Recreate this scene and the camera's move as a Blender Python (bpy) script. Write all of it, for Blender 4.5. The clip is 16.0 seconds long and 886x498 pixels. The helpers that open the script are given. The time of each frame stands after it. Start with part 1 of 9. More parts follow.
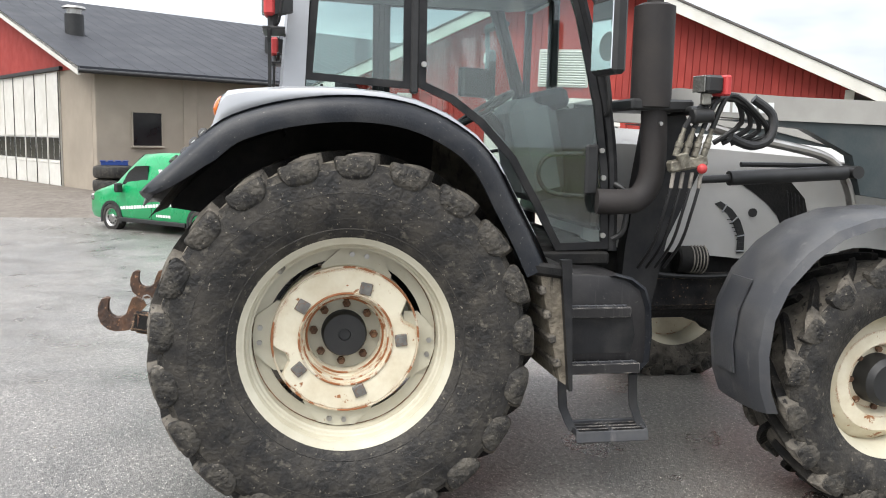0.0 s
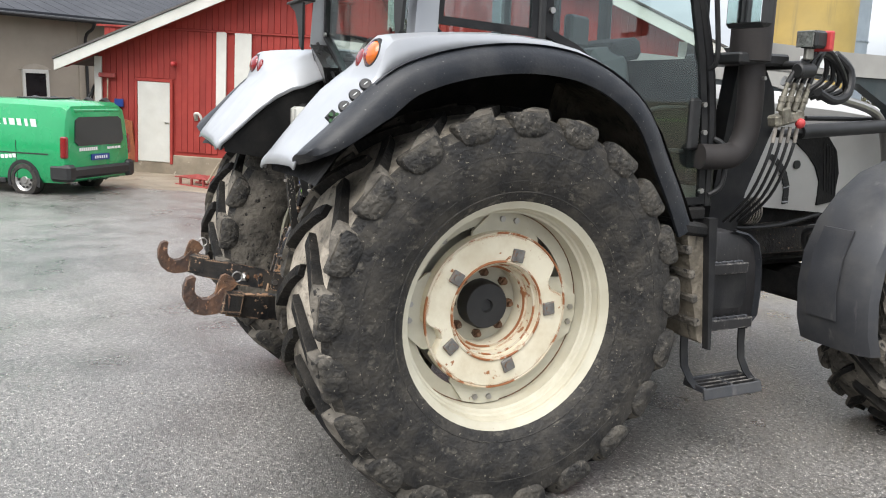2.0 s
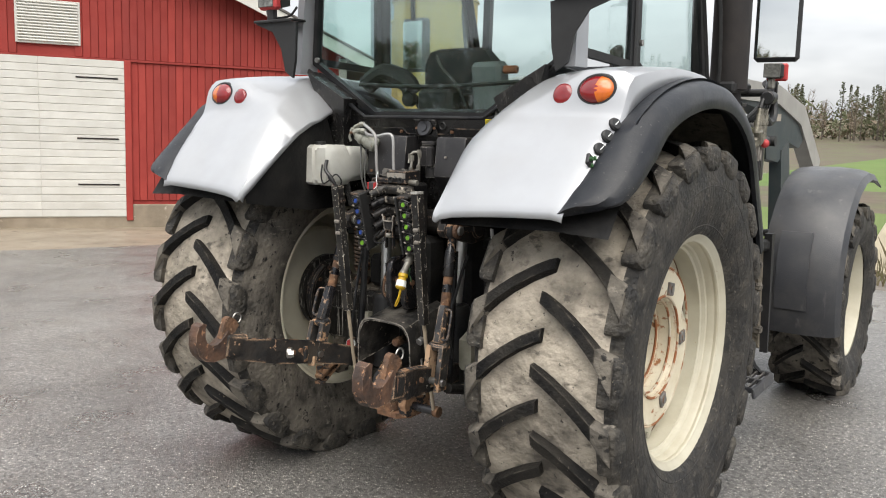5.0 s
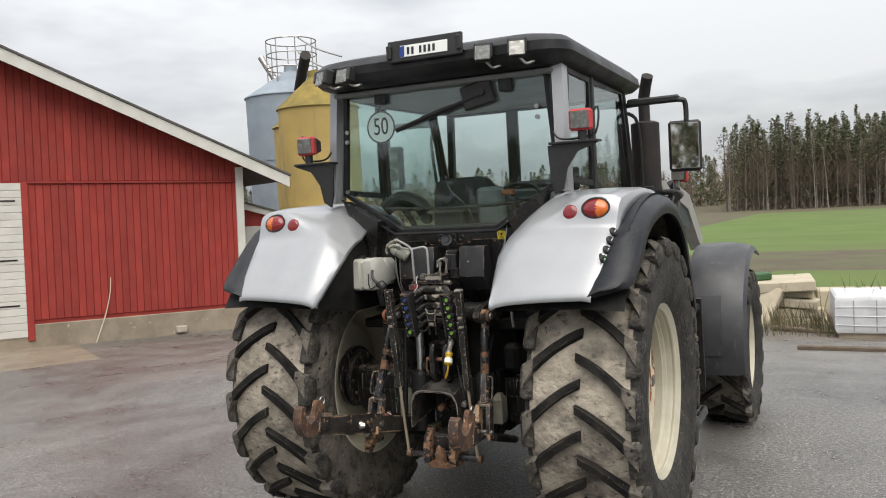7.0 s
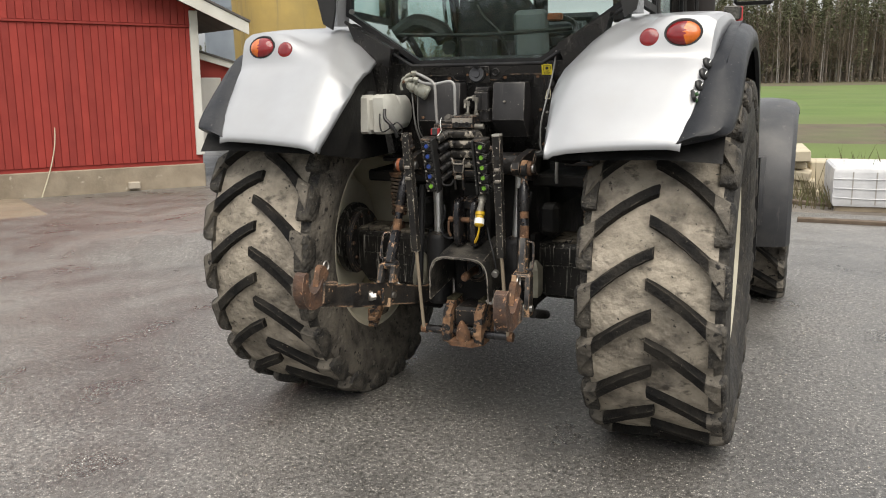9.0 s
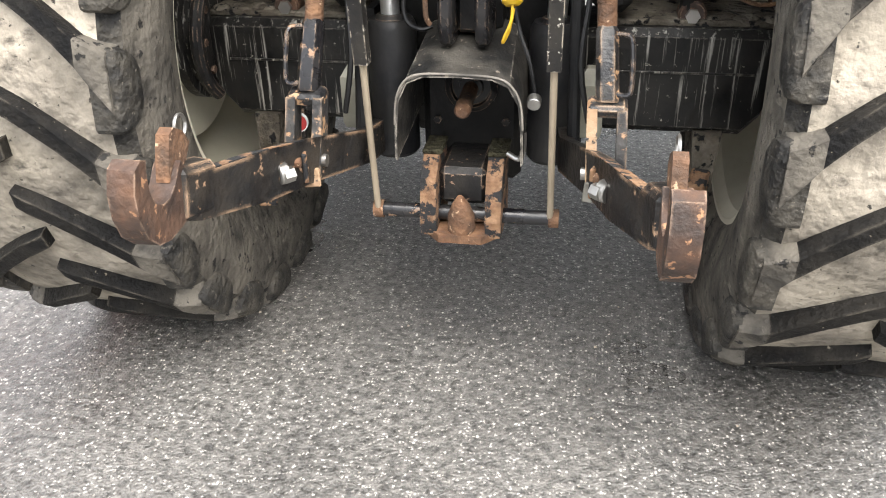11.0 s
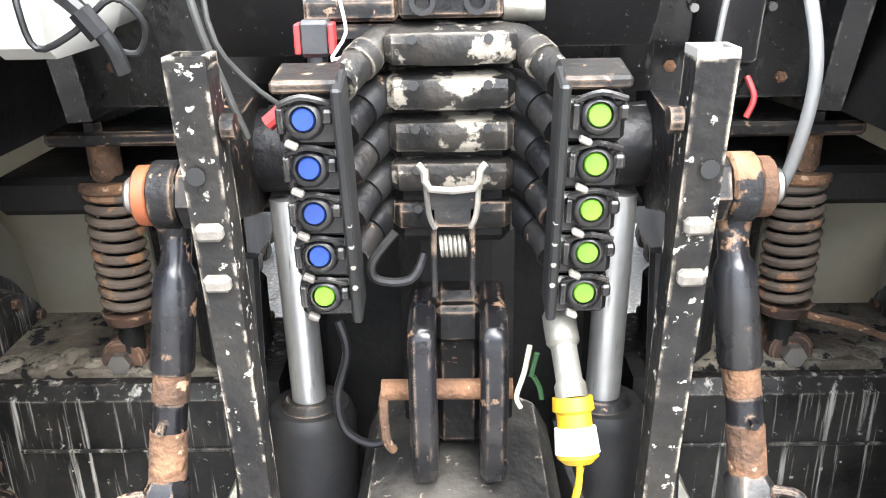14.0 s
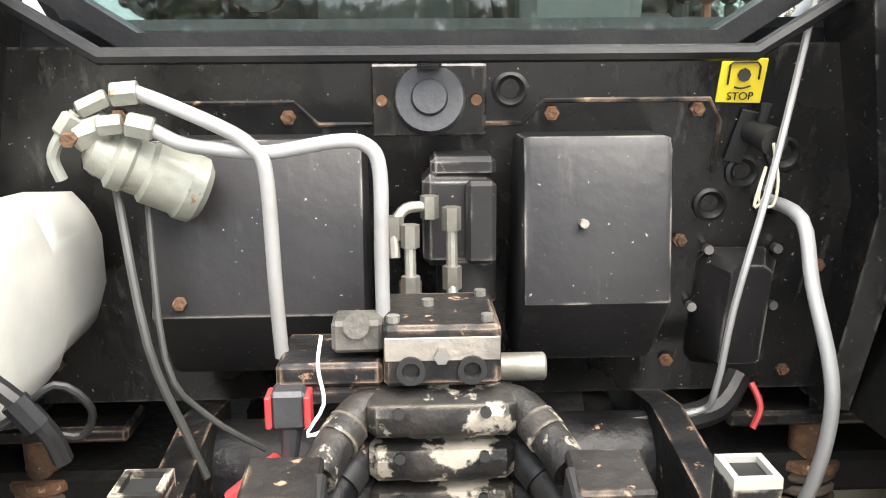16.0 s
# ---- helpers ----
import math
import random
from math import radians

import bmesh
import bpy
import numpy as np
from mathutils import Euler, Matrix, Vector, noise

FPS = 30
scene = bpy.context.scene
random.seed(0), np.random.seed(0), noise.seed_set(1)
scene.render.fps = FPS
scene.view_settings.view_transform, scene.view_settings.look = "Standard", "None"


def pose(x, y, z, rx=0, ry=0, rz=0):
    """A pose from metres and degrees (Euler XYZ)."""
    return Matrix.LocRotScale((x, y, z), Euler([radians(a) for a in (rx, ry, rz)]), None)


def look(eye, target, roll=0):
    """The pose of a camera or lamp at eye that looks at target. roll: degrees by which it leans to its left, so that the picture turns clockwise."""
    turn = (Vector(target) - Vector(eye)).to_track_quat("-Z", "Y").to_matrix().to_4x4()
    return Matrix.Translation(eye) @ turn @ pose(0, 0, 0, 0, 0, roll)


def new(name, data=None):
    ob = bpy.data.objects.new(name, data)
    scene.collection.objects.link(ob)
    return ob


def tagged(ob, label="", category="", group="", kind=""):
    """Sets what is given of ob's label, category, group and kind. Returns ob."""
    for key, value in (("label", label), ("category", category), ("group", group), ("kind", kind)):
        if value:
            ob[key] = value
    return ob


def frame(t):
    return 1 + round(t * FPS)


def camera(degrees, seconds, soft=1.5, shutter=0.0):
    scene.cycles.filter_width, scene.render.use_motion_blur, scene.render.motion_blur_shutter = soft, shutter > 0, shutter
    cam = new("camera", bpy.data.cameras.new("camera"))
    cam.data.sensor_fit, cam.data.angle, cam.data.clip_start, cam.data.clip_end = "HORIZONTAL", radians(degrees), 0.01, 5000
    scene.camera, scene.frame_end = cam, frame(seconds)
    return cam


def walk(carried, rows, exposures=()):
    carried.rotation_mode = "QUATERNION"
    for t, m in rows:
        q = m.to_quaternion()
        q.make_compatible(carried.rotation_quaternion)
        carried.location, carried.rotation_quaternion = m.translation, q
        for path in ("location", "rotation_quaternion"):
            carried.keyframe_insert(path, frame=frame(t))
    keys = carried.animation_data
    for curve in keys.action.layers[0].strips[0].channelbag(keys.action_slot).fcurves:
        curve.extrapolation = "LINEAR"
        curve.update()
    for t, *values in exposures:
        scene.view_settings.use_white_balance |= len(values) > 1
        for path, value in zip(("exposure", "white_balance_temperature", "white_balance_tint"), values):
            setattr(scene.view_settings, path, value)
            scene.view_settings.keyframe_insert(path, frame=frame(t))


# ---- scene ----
cam = camera(56.1, 16.0, soft=1.05, shutter=0.0)
PATH = [
    (0, (4.846, -0.254, 1.735), (2.896, 0.117, 1.485), 1.2),
    (0.5, (4.715, -0.618, 1.738), (2.793, -0.154, 1.438), 1.1),
    (1, (4.478, -0.944, 1.739), (2.573, -0.417, 1.437), 1.3),
    (1.5, (4.289, -1.313, 1.725), (2.434, -0.634, 1.413), 2.0),
    (2, (4.073, -1.678, 1.736), (2.298, -0.833, 1.369), 1.7),
    (2.5, (3.791, -1.95, 1.75), (2.08, -0.987, 1.37), 1.5),
    (3, (3.472, -2.227, 1.736), (1.86, -1.101, 1.372), 1.9),
    (3.5, (3.151, -2.512, 1.742), (1.641, -1.259, 1.355), 1.1),
    (4, (2.782, -2.661, 1.728), (1.372, -1.294, 1.355), 1.4),
    (4.2, (2.67, -2.738, 1.735), (1.309, -1.314, 1.387), 1.9),
    (6.3, (2.056, -4.3, 1.915), (1.136, -2.549, 1.621), -3.9),
    (6.5, (2.104, -4.416, 1.938), (1.196, -2.65, 1.702), -3.7),
    (7, (2.177, -4.648, 1.963), (1.287, -2.861, 1.847), -3.3),
    (7.5, (2.145, -4.759, 1.971), (1.261, -2.969, 1.859), -2.9),
    (8, (1.973, -4.722, 1.925), (1.131, -2.917, 1.748), -2.9),
    (8.5, (1.727, -4.434, 1.824), (0.929, -2.628, 1.504), -2.4),
    (9, (1.477, -4.045, 1.787), (0.693, -2.258, 1.35), -1.4),
    (9.5, (1.122, -3.633, 1.659), (0.442, -1.842, 1.085), 0.1),
    (9.7, (0.987, -3.454, 1.632), (0.356, -1.671, 0.982), -0.1),
    (11.8, (0.062, -1.806, 1.434), (-0.06, -0.116, 0.371), -1.3),
    (12, (0.033, -1.728, 1.441), (-0.038, -0.036, 0.377), -1.2),
    (12.5, (-0.019, -1.582, 1.468), (0.031, 0.141, 0.453), -0.7),
    (13, (-0.006, -1.46, 1.493), (0.025, 0.308, 0.56), -0.6),
    (13.5, (0.013, -1.346, 1.523), (-0.018, 0.472, 0.689), -1.0),
    (14, (0.002, -1.279, 1.567), (-0.027, 0.59, 0.855), -1.1),
    (14.5, (-0.018, -1.234, 1.622), (0.0, 0.684, 1.054), -1.0),
    (15, (-0.016, -1.211, 1.674), (0.039, 0.735, 1.216), -0.5),
    (15.5, (-0.013, -1.176, 1.722), (0.054, 0.783, 1.324), -0.1),
    (16, (-0.026, -1.116, 1.769), (0.053, 0.833, 1.326), -0.4),
]
walk(cam, [(t, look(eye, target, roll)) for t, eye, target, roll in PATH], exposures=((0.0, 1.4, 6450, 10), (2.0, 1.3, 6400, 10), (4.2, 1.1, 6550, 10), (6.3, 1.05, 6800, 10), (7.0, 0.68, 6700, 10), (7.5, 0.48, 6650, 10), (8.0, 0.50, 6700, 10), (8.5, 0.68, 7050, 10), (9.0, 0.85, 6950, 10), (9.7, 1.3, 6850, 10), (11.8, 2.4, 6350, 10), (13.0, 2.9, 6100, 10), (14.0, 3.22, 6200, 10), (14.5, 2.95, 6250, 10), (15.5, 2.5, 6650, 10), (16.0, 2.4, 6700, 10)))

# ---- world, sun and exposure ----
world = bpy.data.worlds.new("overcast_sky")
scene.world = world
world.use_nodes = True
wn, wl = world.node_tree.nodes, world.node_tree.links
wn.clear()
w_out, w_bg = wn.new("ShaderNodeOutputWorld"), wn.new("ShaderNodeBackground")
w_sky = wn.new("ShaderNodeTexSky")
w_sky.sky_type, w_sky.sun_disc = "NISHITA", False
w_sky.sun_elevation, w_sky.sun_rotation = radians(60), radians(142)
w_co, w_map = wn.new("ShaderNodeTexCoord"), wn.new("ShaderNodeMapping")
w_map.inputs["Scale"].default_value = (1.0, 1.0, 3.2)
w_noise, w_ramp, w_mix = wn.new("ShaderNodeTexNoise"), wn.new("ShaderNodeValToRGB"), wn.new("ShaderNodeMix")
w_noise.inputs["Scale"].default_value, w_noise.inputs["Detail"].default_value, w_noise.inputs["Roughness"].default_value = 1.7, 5.0, 0.55
w_ramp.color_ramp.elements[0].position, w_ramp.color_ramp.elements[0].color = 0.34, (2.5, 2.7, 3.05, 1)
w_ramp.color_ramp.elements[1].position, w_ramp.color_ramp.elements[1].color = 0.60, (6.6, 6.75, 7.0, 1)
w_mix.data_type = "RGBA"
w_mix.inputs[0].default_value = 0.9
w_bg.inputs["Strength"].default_value = 0.11
wl.new(w_co.outputs["Generated"], w_map.inputs["Vector"])
wl.new(w_map.outputs["Vector"], w_noise.inputs["Vector"])
wl.new(w_noise.outputs["Fac"], w_ramp.inputs["Fac"])
wl.new(w_sky.outputs["Color"], w_mix.inputs["A"])
wl.new(w_ramp.outputs["Color"], w_mix.inputs["B"])
# an overcast sky is brighter overhead than at the horizon
w_sep, w_grad, w_mul = wn.new("ShaderNodeSeparateXYZ"), wn.new("ShaderNodeMapRange"), wn.new("ShaderNodeVectorMath")
w_grad.inputs["From Min"].default_value, w_grad.inputs["From Max"].default_value = 0.0, 0.75
w_grad.inputs["To Min"].default_value, w_grad.inputs["To Max"].default_value = 0.62, 1.42
w_mul.operation = "MULTIPLY"
wl.new(w_co.outputs["Generated"], w_sep.inputs["Vector"])
wl.new(w_sep.outputs["Z"], w_grad.inputs["Value"])
wl.new(w_mix.outputs["Result"], w_mul.inputs[0])
wl.new(w_grad.outputs["Result"], w_mul.inputs[1])
wl.new(w_mul.outputs["Vector"], w_bg.inputs["Color"])
wl.new(w_bg.outputs["Background"], w_out.inputs["Surface"])
sun = new("sun", bpy.data.lights.new("sun", "SUN"))
sun.data.energy, sun.data.angle, sun.data.color = 2.0, radians(60), (1.0, 0.955, 0.89)
sun.matrix_world = look((7, -9, 20), (0, 0, 0))


# ---- materials ----
def mat(name, c1, c2=None, scale=8.0, rough=0.6, rough2=None, metal=0.0, bump=0.0, bscale=60.0, stain=None, sscale=3.0, samt=0.5,
        coat=0.0, spec=0.5, worn=None, wscale=20.0, wpos=0.62, edge=None, erad=0.006, eamt=1.0, escale=45.0, island=0.0, streak=None, sdir=(60, 60, 3), spos=0.60):
    """A mottled surface: two tones at one scale, stains of a third tone at a larger one, chips or rust of a fourth past a threshold."""
    m = bpy.data.materials.new(name)
    m.use_nodes = True
    n, l = m.node_tree.nodes, m.node_tree.links
    b = n["Principled BSDF"]
    tex, info, add = n.new("ShaderNodeTexCoord"), n.new("ShaderNodeObjectInfo"), n.new("ShaderNodeVectorMath")
    add.operation = "ADD"
    far = n.new("ShaderNodeMath")
    far.operation = "MULTIPLY"
    far.inputs[1].default_value = 13.0
    l.new(info.outputs["Random"], far.inputs[0])
    l.new(tex.outputs["Object"], add.inputs[0])
    l.new(far.outputs["Value"], add.inputs[1])
    place = add.outputs["Vector"]
    base = n.new("ShaderNodeTexNoise")
    base.inputs["Scale"].default_value, base.inputs["Detail"].default_value = scale, 6.0
    l.new(place, base.inputs["Vector"])
    mix = n.new("ShaderNodeMix")
    mix.data_type = "RGBA"
    mix.inputs["A"].default_value = (*c1, 1)
    mix.inputs["B"].default_value = (*(c2 or [v * 0.8 for v in c1]), 1)
    ramp = n.new("ShaderNodeMapRange")
    ramp.inputs["From Min"].default_value, ramp.inputs["From Max"].default_value = 0.35, 0.65
    l.new(base.outputs["Fac"], ramp.inputs["Value"])
    l.new(ramp.outputs["Result"], mix.inputs["Factor"])
    out = mix.outputs["Result"]
    rfac = ramp.outputs["Result"]

    def layer(out, colour, sc, lo, hi, amount, seed, stretch=(1, 1, 1)):
        no = n.new("ShaderNodeTexNoise")
        no.inputs["Scale"].default_value, no.inputs["Detail"].default_value, no.inputs["Roughness"].default_value = sc, 8.0, 0.62
        mp = n.new("ShaderNodeMapping")
        mp.inputs["Location"].default_value = (seed, seed * 0.7, seed * 1.3)
        mp.inputs["Scale"].default_value = stretch
        l.new(place, mp.inputs["Vector"])
        l.new(mp.outputs["Vector"], no.inputs["Vector"])
        r = n.new("ShaderNodeMapRange")
        r.inputs["From Min"].default_value, r.inputs["From Max"].default_value, r.inputs["To Max"].default_value = lo, hi, amount
        l.new(no.outputs["Fac"], r.inputs["Value"])
        mx = n.new("ShaderNodeMix")
        mx.data_type = "RGBA"
        mx.inputs["B"].default_value = (*colour, 1)
        l.new(out, mx.inputs["A"])
        l.new(r.outputs["Result"], mx.inputs["Factor"])
        return mx.outputs["Result"], r.outputs["Result"]

    if stain:
        out, _ = layer(out, stain, sscale, 0.42, 0.68, samt, 3.1)
    if streak:
        out, _ = layer(out, streak, 1.0, spos, spos + 0.12, 0.85, 5.3, sdir)
    wfac = None
    if worn:
        out, wfac = layer(out, worn, wscale, wpos, wpos + 0.04, 1.0, 7.7)
    if edge:
        # paint rubbed off along the edges, in uneven lengths; on covers and couplers a painted edge highlight
        bev, geo, dot = n.new("ShaderNodeBevel"), n.new("ShaderNodeNewGeometry"), n.new("ShaderNodeVectorMath")
        bev.samples = 4
        bev.inputs["Radius"].default_value = erad
        dot.operation = "DOT_PRODUCT"
        l.new(bev.outputs["Normal"], dot.inputs[0])
        l.new(geo.outputs["Normal"], dot.inputs[1])
        rub = n.new("ShaderNodeTexNoise")
        rub.inputs["Scale"].default_value, rub.inputs["Detail"].default_value = escale, 7.0
        l.new(place, rub.inputs["Vector"])
        ra, rb, mu = n.new("ShaderNodeMapRange"), n.new("ShaderNodeMapRange"), n.new("ShaderNodeMath")
        ra.inputs["From Min"].default_value, ra.inputs["From Max"].default_value = 0.995, 0.93
        rb.inputs["From Min"].default_value, rb.inputs["From Max"].default_value, rb.inputs["To Max"].default_value = 0.46, 0.58, eamt
        l.new(dot.outputs["Value"], ra.inputs["Value"])
        l.new(rub.outputs["Fac"], rb.inputs["Value"])
        mu.operation = "MULTIPLY"
        l.new(ra.outputs["Result"], mu.inputs[0])
        l.new(rb.outputs["Result"], mu.inputs[1])
        mx = n.new("ShaderNodeMix")
        mx.data_type = "RGBA"
        mx.inputs["B"].default_value = (*edge, 1)
        l.new(out, mx.inputs["A"])
        l.new(mu.outputs["Value"], mx.inputs["Factor"])
        out = mx.outputs["Result"]
    if island:
        g = n.new("ShaderNodeObjectInfo")
        hsv = n.new("ShaderNodeHueSaturation")
        r = n.new("ShaderNodeMapRange")
        r.inputs["To Min"].default_value, r.inputs["To Max"].default_value = 1 - island, 1 + island
        l.new(g.outputs["Random"], r.inputs["Value"])
        l.new(r.outputs["Result"], hsv.inputs["Value"])
        l.new(out, hsv.inputs["Color"])
        out = hsv.outputs["Color"]
    l.new(out, b.inputs["Base Color"])
    r = n.new("ShaderNodeMapRange")
    r.inputs["To Min"].default_value, r.inputs["To Max"].default_value = rough, rough if rough2 is None else rough2
    l.new(rfac, r.inputs["Value"])
    l.new(r.outputs["Result"], b.inputs["Roughness"])
    b.inputs["Metallic"].default_value = metal
    b.inputs["Coat Weight"].default_value = coat
    b.inputs["Coat Roughness"].default_value = 0.12
    b.inputs["Specular IOR Level"].default_value = spec
    if bump:
        fine = n.new("ShaderNodeTexNoise")
        fine.inputs["Scale"].default_value, fine.inputs["Detail"].default_value = bscale, 8.0
        l.new(place, fine.inputs["Vector"])
        bp = n.new("ShaderNodeBump")
        bp.inputs["Strength"].default_value, bp.inputs["Distance"].default_value = bump, 0.02
        l.new(fine.outputs["Fac"], bp.inputs["Height"])
        l.new(bp.outputs["Normal"], b.inputs["Normal"])
    return m


def glass(name, tint, rough=0.02):
    """Thin tinted pane: clear, with a mirror-like gloss that grows towards a flat view."""
    m = bpy.data.materials.new(name)
    m.use_nodes = True
    n, l = m.node_tree.nodes, m.node_tree.links
    n.clear()
    o, mx = n.new("ShaderNodeOutputMaterial"), n.new("ShaderNodeMixShader")
    tr, gl, lw = n.new("ShaderNodeBsdfTransparent"), n.new("ShaderNodeBsdfGlossy"), n.new("ShaderNodeLayerWeight")
    tr.inputs["Color"].default_value = (*tint, 1)
    gl.inputs["Roughness"].default_value = rough
    lw.inputs["Blend"].default_value = 0.5
    power, scale = n.new("ShaderNodeMath"), n.new("ShaderNodeMath")
    power.operation, scale.operation = "POWER", "MULTIPLY_ADD"
    power.inputs[1].default_value = 4.0
    scale.inputs[1].default_value, scale.inputs[2].default_value = 0.75, 0.085
    l.new(lw.outputs["Facing"], power.inputs[0])
    l.new(power.outputs["Value"], scale.inputs[0])
    l.new(scale.outputs["Value"], mx.inputs["Fac"])
    l.new(tr.outputs["BSDF"], mx.inputs[1])
    l.new(gl.outputs["BSDF"], mx.inputs[2])
    l.new(mx.outputs["Shader"], o.inputs["Surface"])
    return m


RUBBER = mat("tyre_rubber", (0.011, 0.0107, 0.0105), (0.026, 0.0245, 0.0225), 9, 0.5, 0.72, bump=0.5, bscale=45, stain=(0.060, 0.053, 0.043), sscale=9, samt=0.75, streak=(0.125, 0.112, 0.090), sdir=(34, 14, 20), spos=0.59, worn=(0.20, 0.178, 0.142), wscale=60, wpos=0.64, spec=0.35)
RUBBER_LUG = mat("lug_rubber", (0.005, 0.005, 0.0053), (0.012, 0.0115, 0.011), 14, 0.65, 0.8, bump=0.5, bscale=70, stain=(0.09, 0.079, 0.063), sscale=5, samt=0.28, worn=(0.20, 0.175, 0.135), wscale=55, wpos=0.67, spec=0.15, edge=(0.20, 0.175, 0.14), erad=0.009, eamt=0.35, escale=14)
RUBBER_END = mat("worn_lug_end_rubber", (0.014, 0.0135, 0.013), (0.034, 0.032, 0.029), 14, 0.6, 0.8, bump=0.9, bscale=45, stain=(0.105, 0.094, 0.076), sscale=12, samt=0.85, streak=(0.17, 0.152, 0.125), sdir=(40, 30, 60), spos=0.60, worn=(0.20, 0.178, 0.145), wscale=60, wpos=0.64, spec=0.3)
RUBBER_MUD = mat("muddy_tread", (0.31, 0.275, 0.22), (0.43, 0.38, 0.31), 7, 0.85, 0.95, bump=0.9, bscale=30, stain=(0.06, 0.054, 0.047), sscale=5, samt=0.95, worn=(0.05, 0.046, 0.04), wscale=40, wpos=0.64, streak=(0.07, 0.063, 0.054), sdir=(14, 22, 22), spos=0.57, spec=0.2)
RUBBER_DUSTY = mat("dusty_tyre_rubber", (0.040, 0.037, 0.033), (0.125, 0.113, 0.095), 12, 0.75, 0.9, bump=0.7, bscale=40, stain=(0.20, 0.178, 0.146), sscale=7, samt=0.75, streak=(0.24, 0.215, 0.18), sdir=(30, 12, 45), spos=0.60, worn=(0.022, 0.021, 0.020), wscale=26, wpos=0.60, spec=0.2, edge=(0.030, 0.028, 0.026), erad=0.012, eamt=0.6, escale=20)
LINK_WORN = mat("black_paint_worn_to_rust", (0.010, 0.010, 0.011), (0.028, 0.027, 0.027), 10, 0.3, 0.55, bump=0.25, bscale=70, stain=(0.09, 0.085, 0.078), sscale=14, samt=0.6, worn=(0.40, 0.245, 0.14), wscale=26, wpos=0.575, spec=0.45, edge=(0.42, 0.29, 0.19), erad=0.010, escale=18, eamt=0.85)
LINK_PALE = mat("bare_pale_rusty_iron", (0.46, 0.33, 0.215), (0.36, 0.235, 0.14), 16, 0.6, 0.8, bump=0.3, bscale=80, stain=(0.20, 0.11, 0.06), sscale=16, samt=0.6, worn=(0.02, 0.02, 0.021), wscale=30, wpos=0.60)
LINK_RUST = mat("rust_with_black_paint", (0.20, 0.105, 0.052), (0.33, 0.20, 0.115), 26, 0.8, 0.9, bump=0.4, bscale=80, stain=(0.09, 0.048, 0.028), sscale=18, samt=0.85, worn=(0.014, 0.014, 0.015), wscale=22, wpos=0.485)
GUARD_MUD = mat("mud_splashed_guard", (0.16, 0.138, 0.105), (0.24, 0.21, 0.165), 9, 0.85, 0.95, bump=0.7, bscale=40, stain=(0.06, 0.053, 0.043), sscale=6, samt=0.7, streak=(0.03, 0.028, 0.025), sdir=(26, 26, 3), spos=0.57, spec=0.2)
LINER_MUD = mat("mud_splashed_liner", (0.030, 0.027, 0.023), (0.085, 0.075, 0.060), 9, 0.8, 0.9, bump=0.6, bscale=40, stain=(0.13, 0.115, 0.09), sscale=7, samt=0.7, streak=(0.010, 0.010, 0.010), sdir=(26, 26, 6), spos=0.56, spec=0.2)
AXLE_MUD = mat("dried_mud_on_iron", (0.055, 0.048, 0.038), (0.10, 0.085, 0.066), 12, 0.85, 0.95, bump=0.9, bscale=40, stain=(0.25, 0.22, 0.175), sscale=7, samt=0.9, worn=(0.012, 0.012, 0.012), wscale=24, wpos=0.57, spec=0.2)
MOSS = mat("mossy_dirt", (0.035, 0.033, 0.022), (0.062, 0.057, 0.036), 60, 0.95, 0.95, bump=1.0, bscale=90, spec=0.1)
RIM_PAINT = mat("cream_rim_paint", (0.56, 0.53, 0.42), (0.49, 0.465, 0.37), 3, 0.45, 0.55, bump=0.03, stain=(0.37, 0.33, 0.235), sscale=5, samt=0.5, worn=(0.25, 0.13, 0.06), wscale=40, wpos=0.70)
RIM_RUST = mat("cream_rim_paint_rusty", (0.70, 0.645, 0.50), (0.63, 0.575, 0.44), 4, 0.45, 0.6, bump=0.06, stain=(0.46, 0.37, 0.23), sscale=7, samt=0.5, worn=(0.30, 0.125, 0.045), wscale=16, wpos=0.625, edge=(0.30, 0.13, 0.05), erad=0.018, eamt=0.95, escale=12)
RUST = mat("rust", (0.135, 0.066, 0.034), (0.24, 0.128, 0.068), 22, 0.8, 0.95, bump=0.5, bscale=90, stain=(0.04, 0.028, 0.021), sscale=14, samt=0.9, worn=(0.42, 0.28, 0.18), wscale=48, wpos=0.62)
RIM_EDGE = mat("rim_edge_rust", (0.58, 0.53, 0.42), (0.48, 0.38, 0.26), 6, 0.6, 0.8, bump=0.2, worn=(0.27, 0.10, 0.035), wscale=9, wpos=0.47)
RUST_DARK = mat("dark_rust", (0.06, 0.034, 0.024), (0.12, 0.062, 0.036), 18, 0.6, 0.85, bump=0.4, bscale=60, stain=(0.02, 0.016, 0.014), sscale=12, samt=0.85, worn=(0.34, 0.18, 0.095), wscale=38, wpos=0.60, edge=(0.33, 0.225, 0.155), eamt=0.7)
SPRING_RUST = mat("dirty_spring_steel", (0.075, 0.055, 0.042), (0.13, 0.10, 0.075), 16, 0.7, 0.85, bump=0.2, worn=(0.24, 0.13, 0.07), wscale=22, wpos=0.58)
BLACK_IRON = mat("black_paint_chipped", (0.005, 0.005, 0.006), (0.012, 0.012, 0.013), 9, 0.35, 0.6, bump=0.2, bscale=60, stain=(0.036, 0.032, 0.027), sscale=9, samt=0.65, worn=(0.28, 0.18, 0.12), wscale=42, wpos=0.625, spec=0.3, edge=(0.34, 0.24, 0.17), eamt=0.75, escale=22)
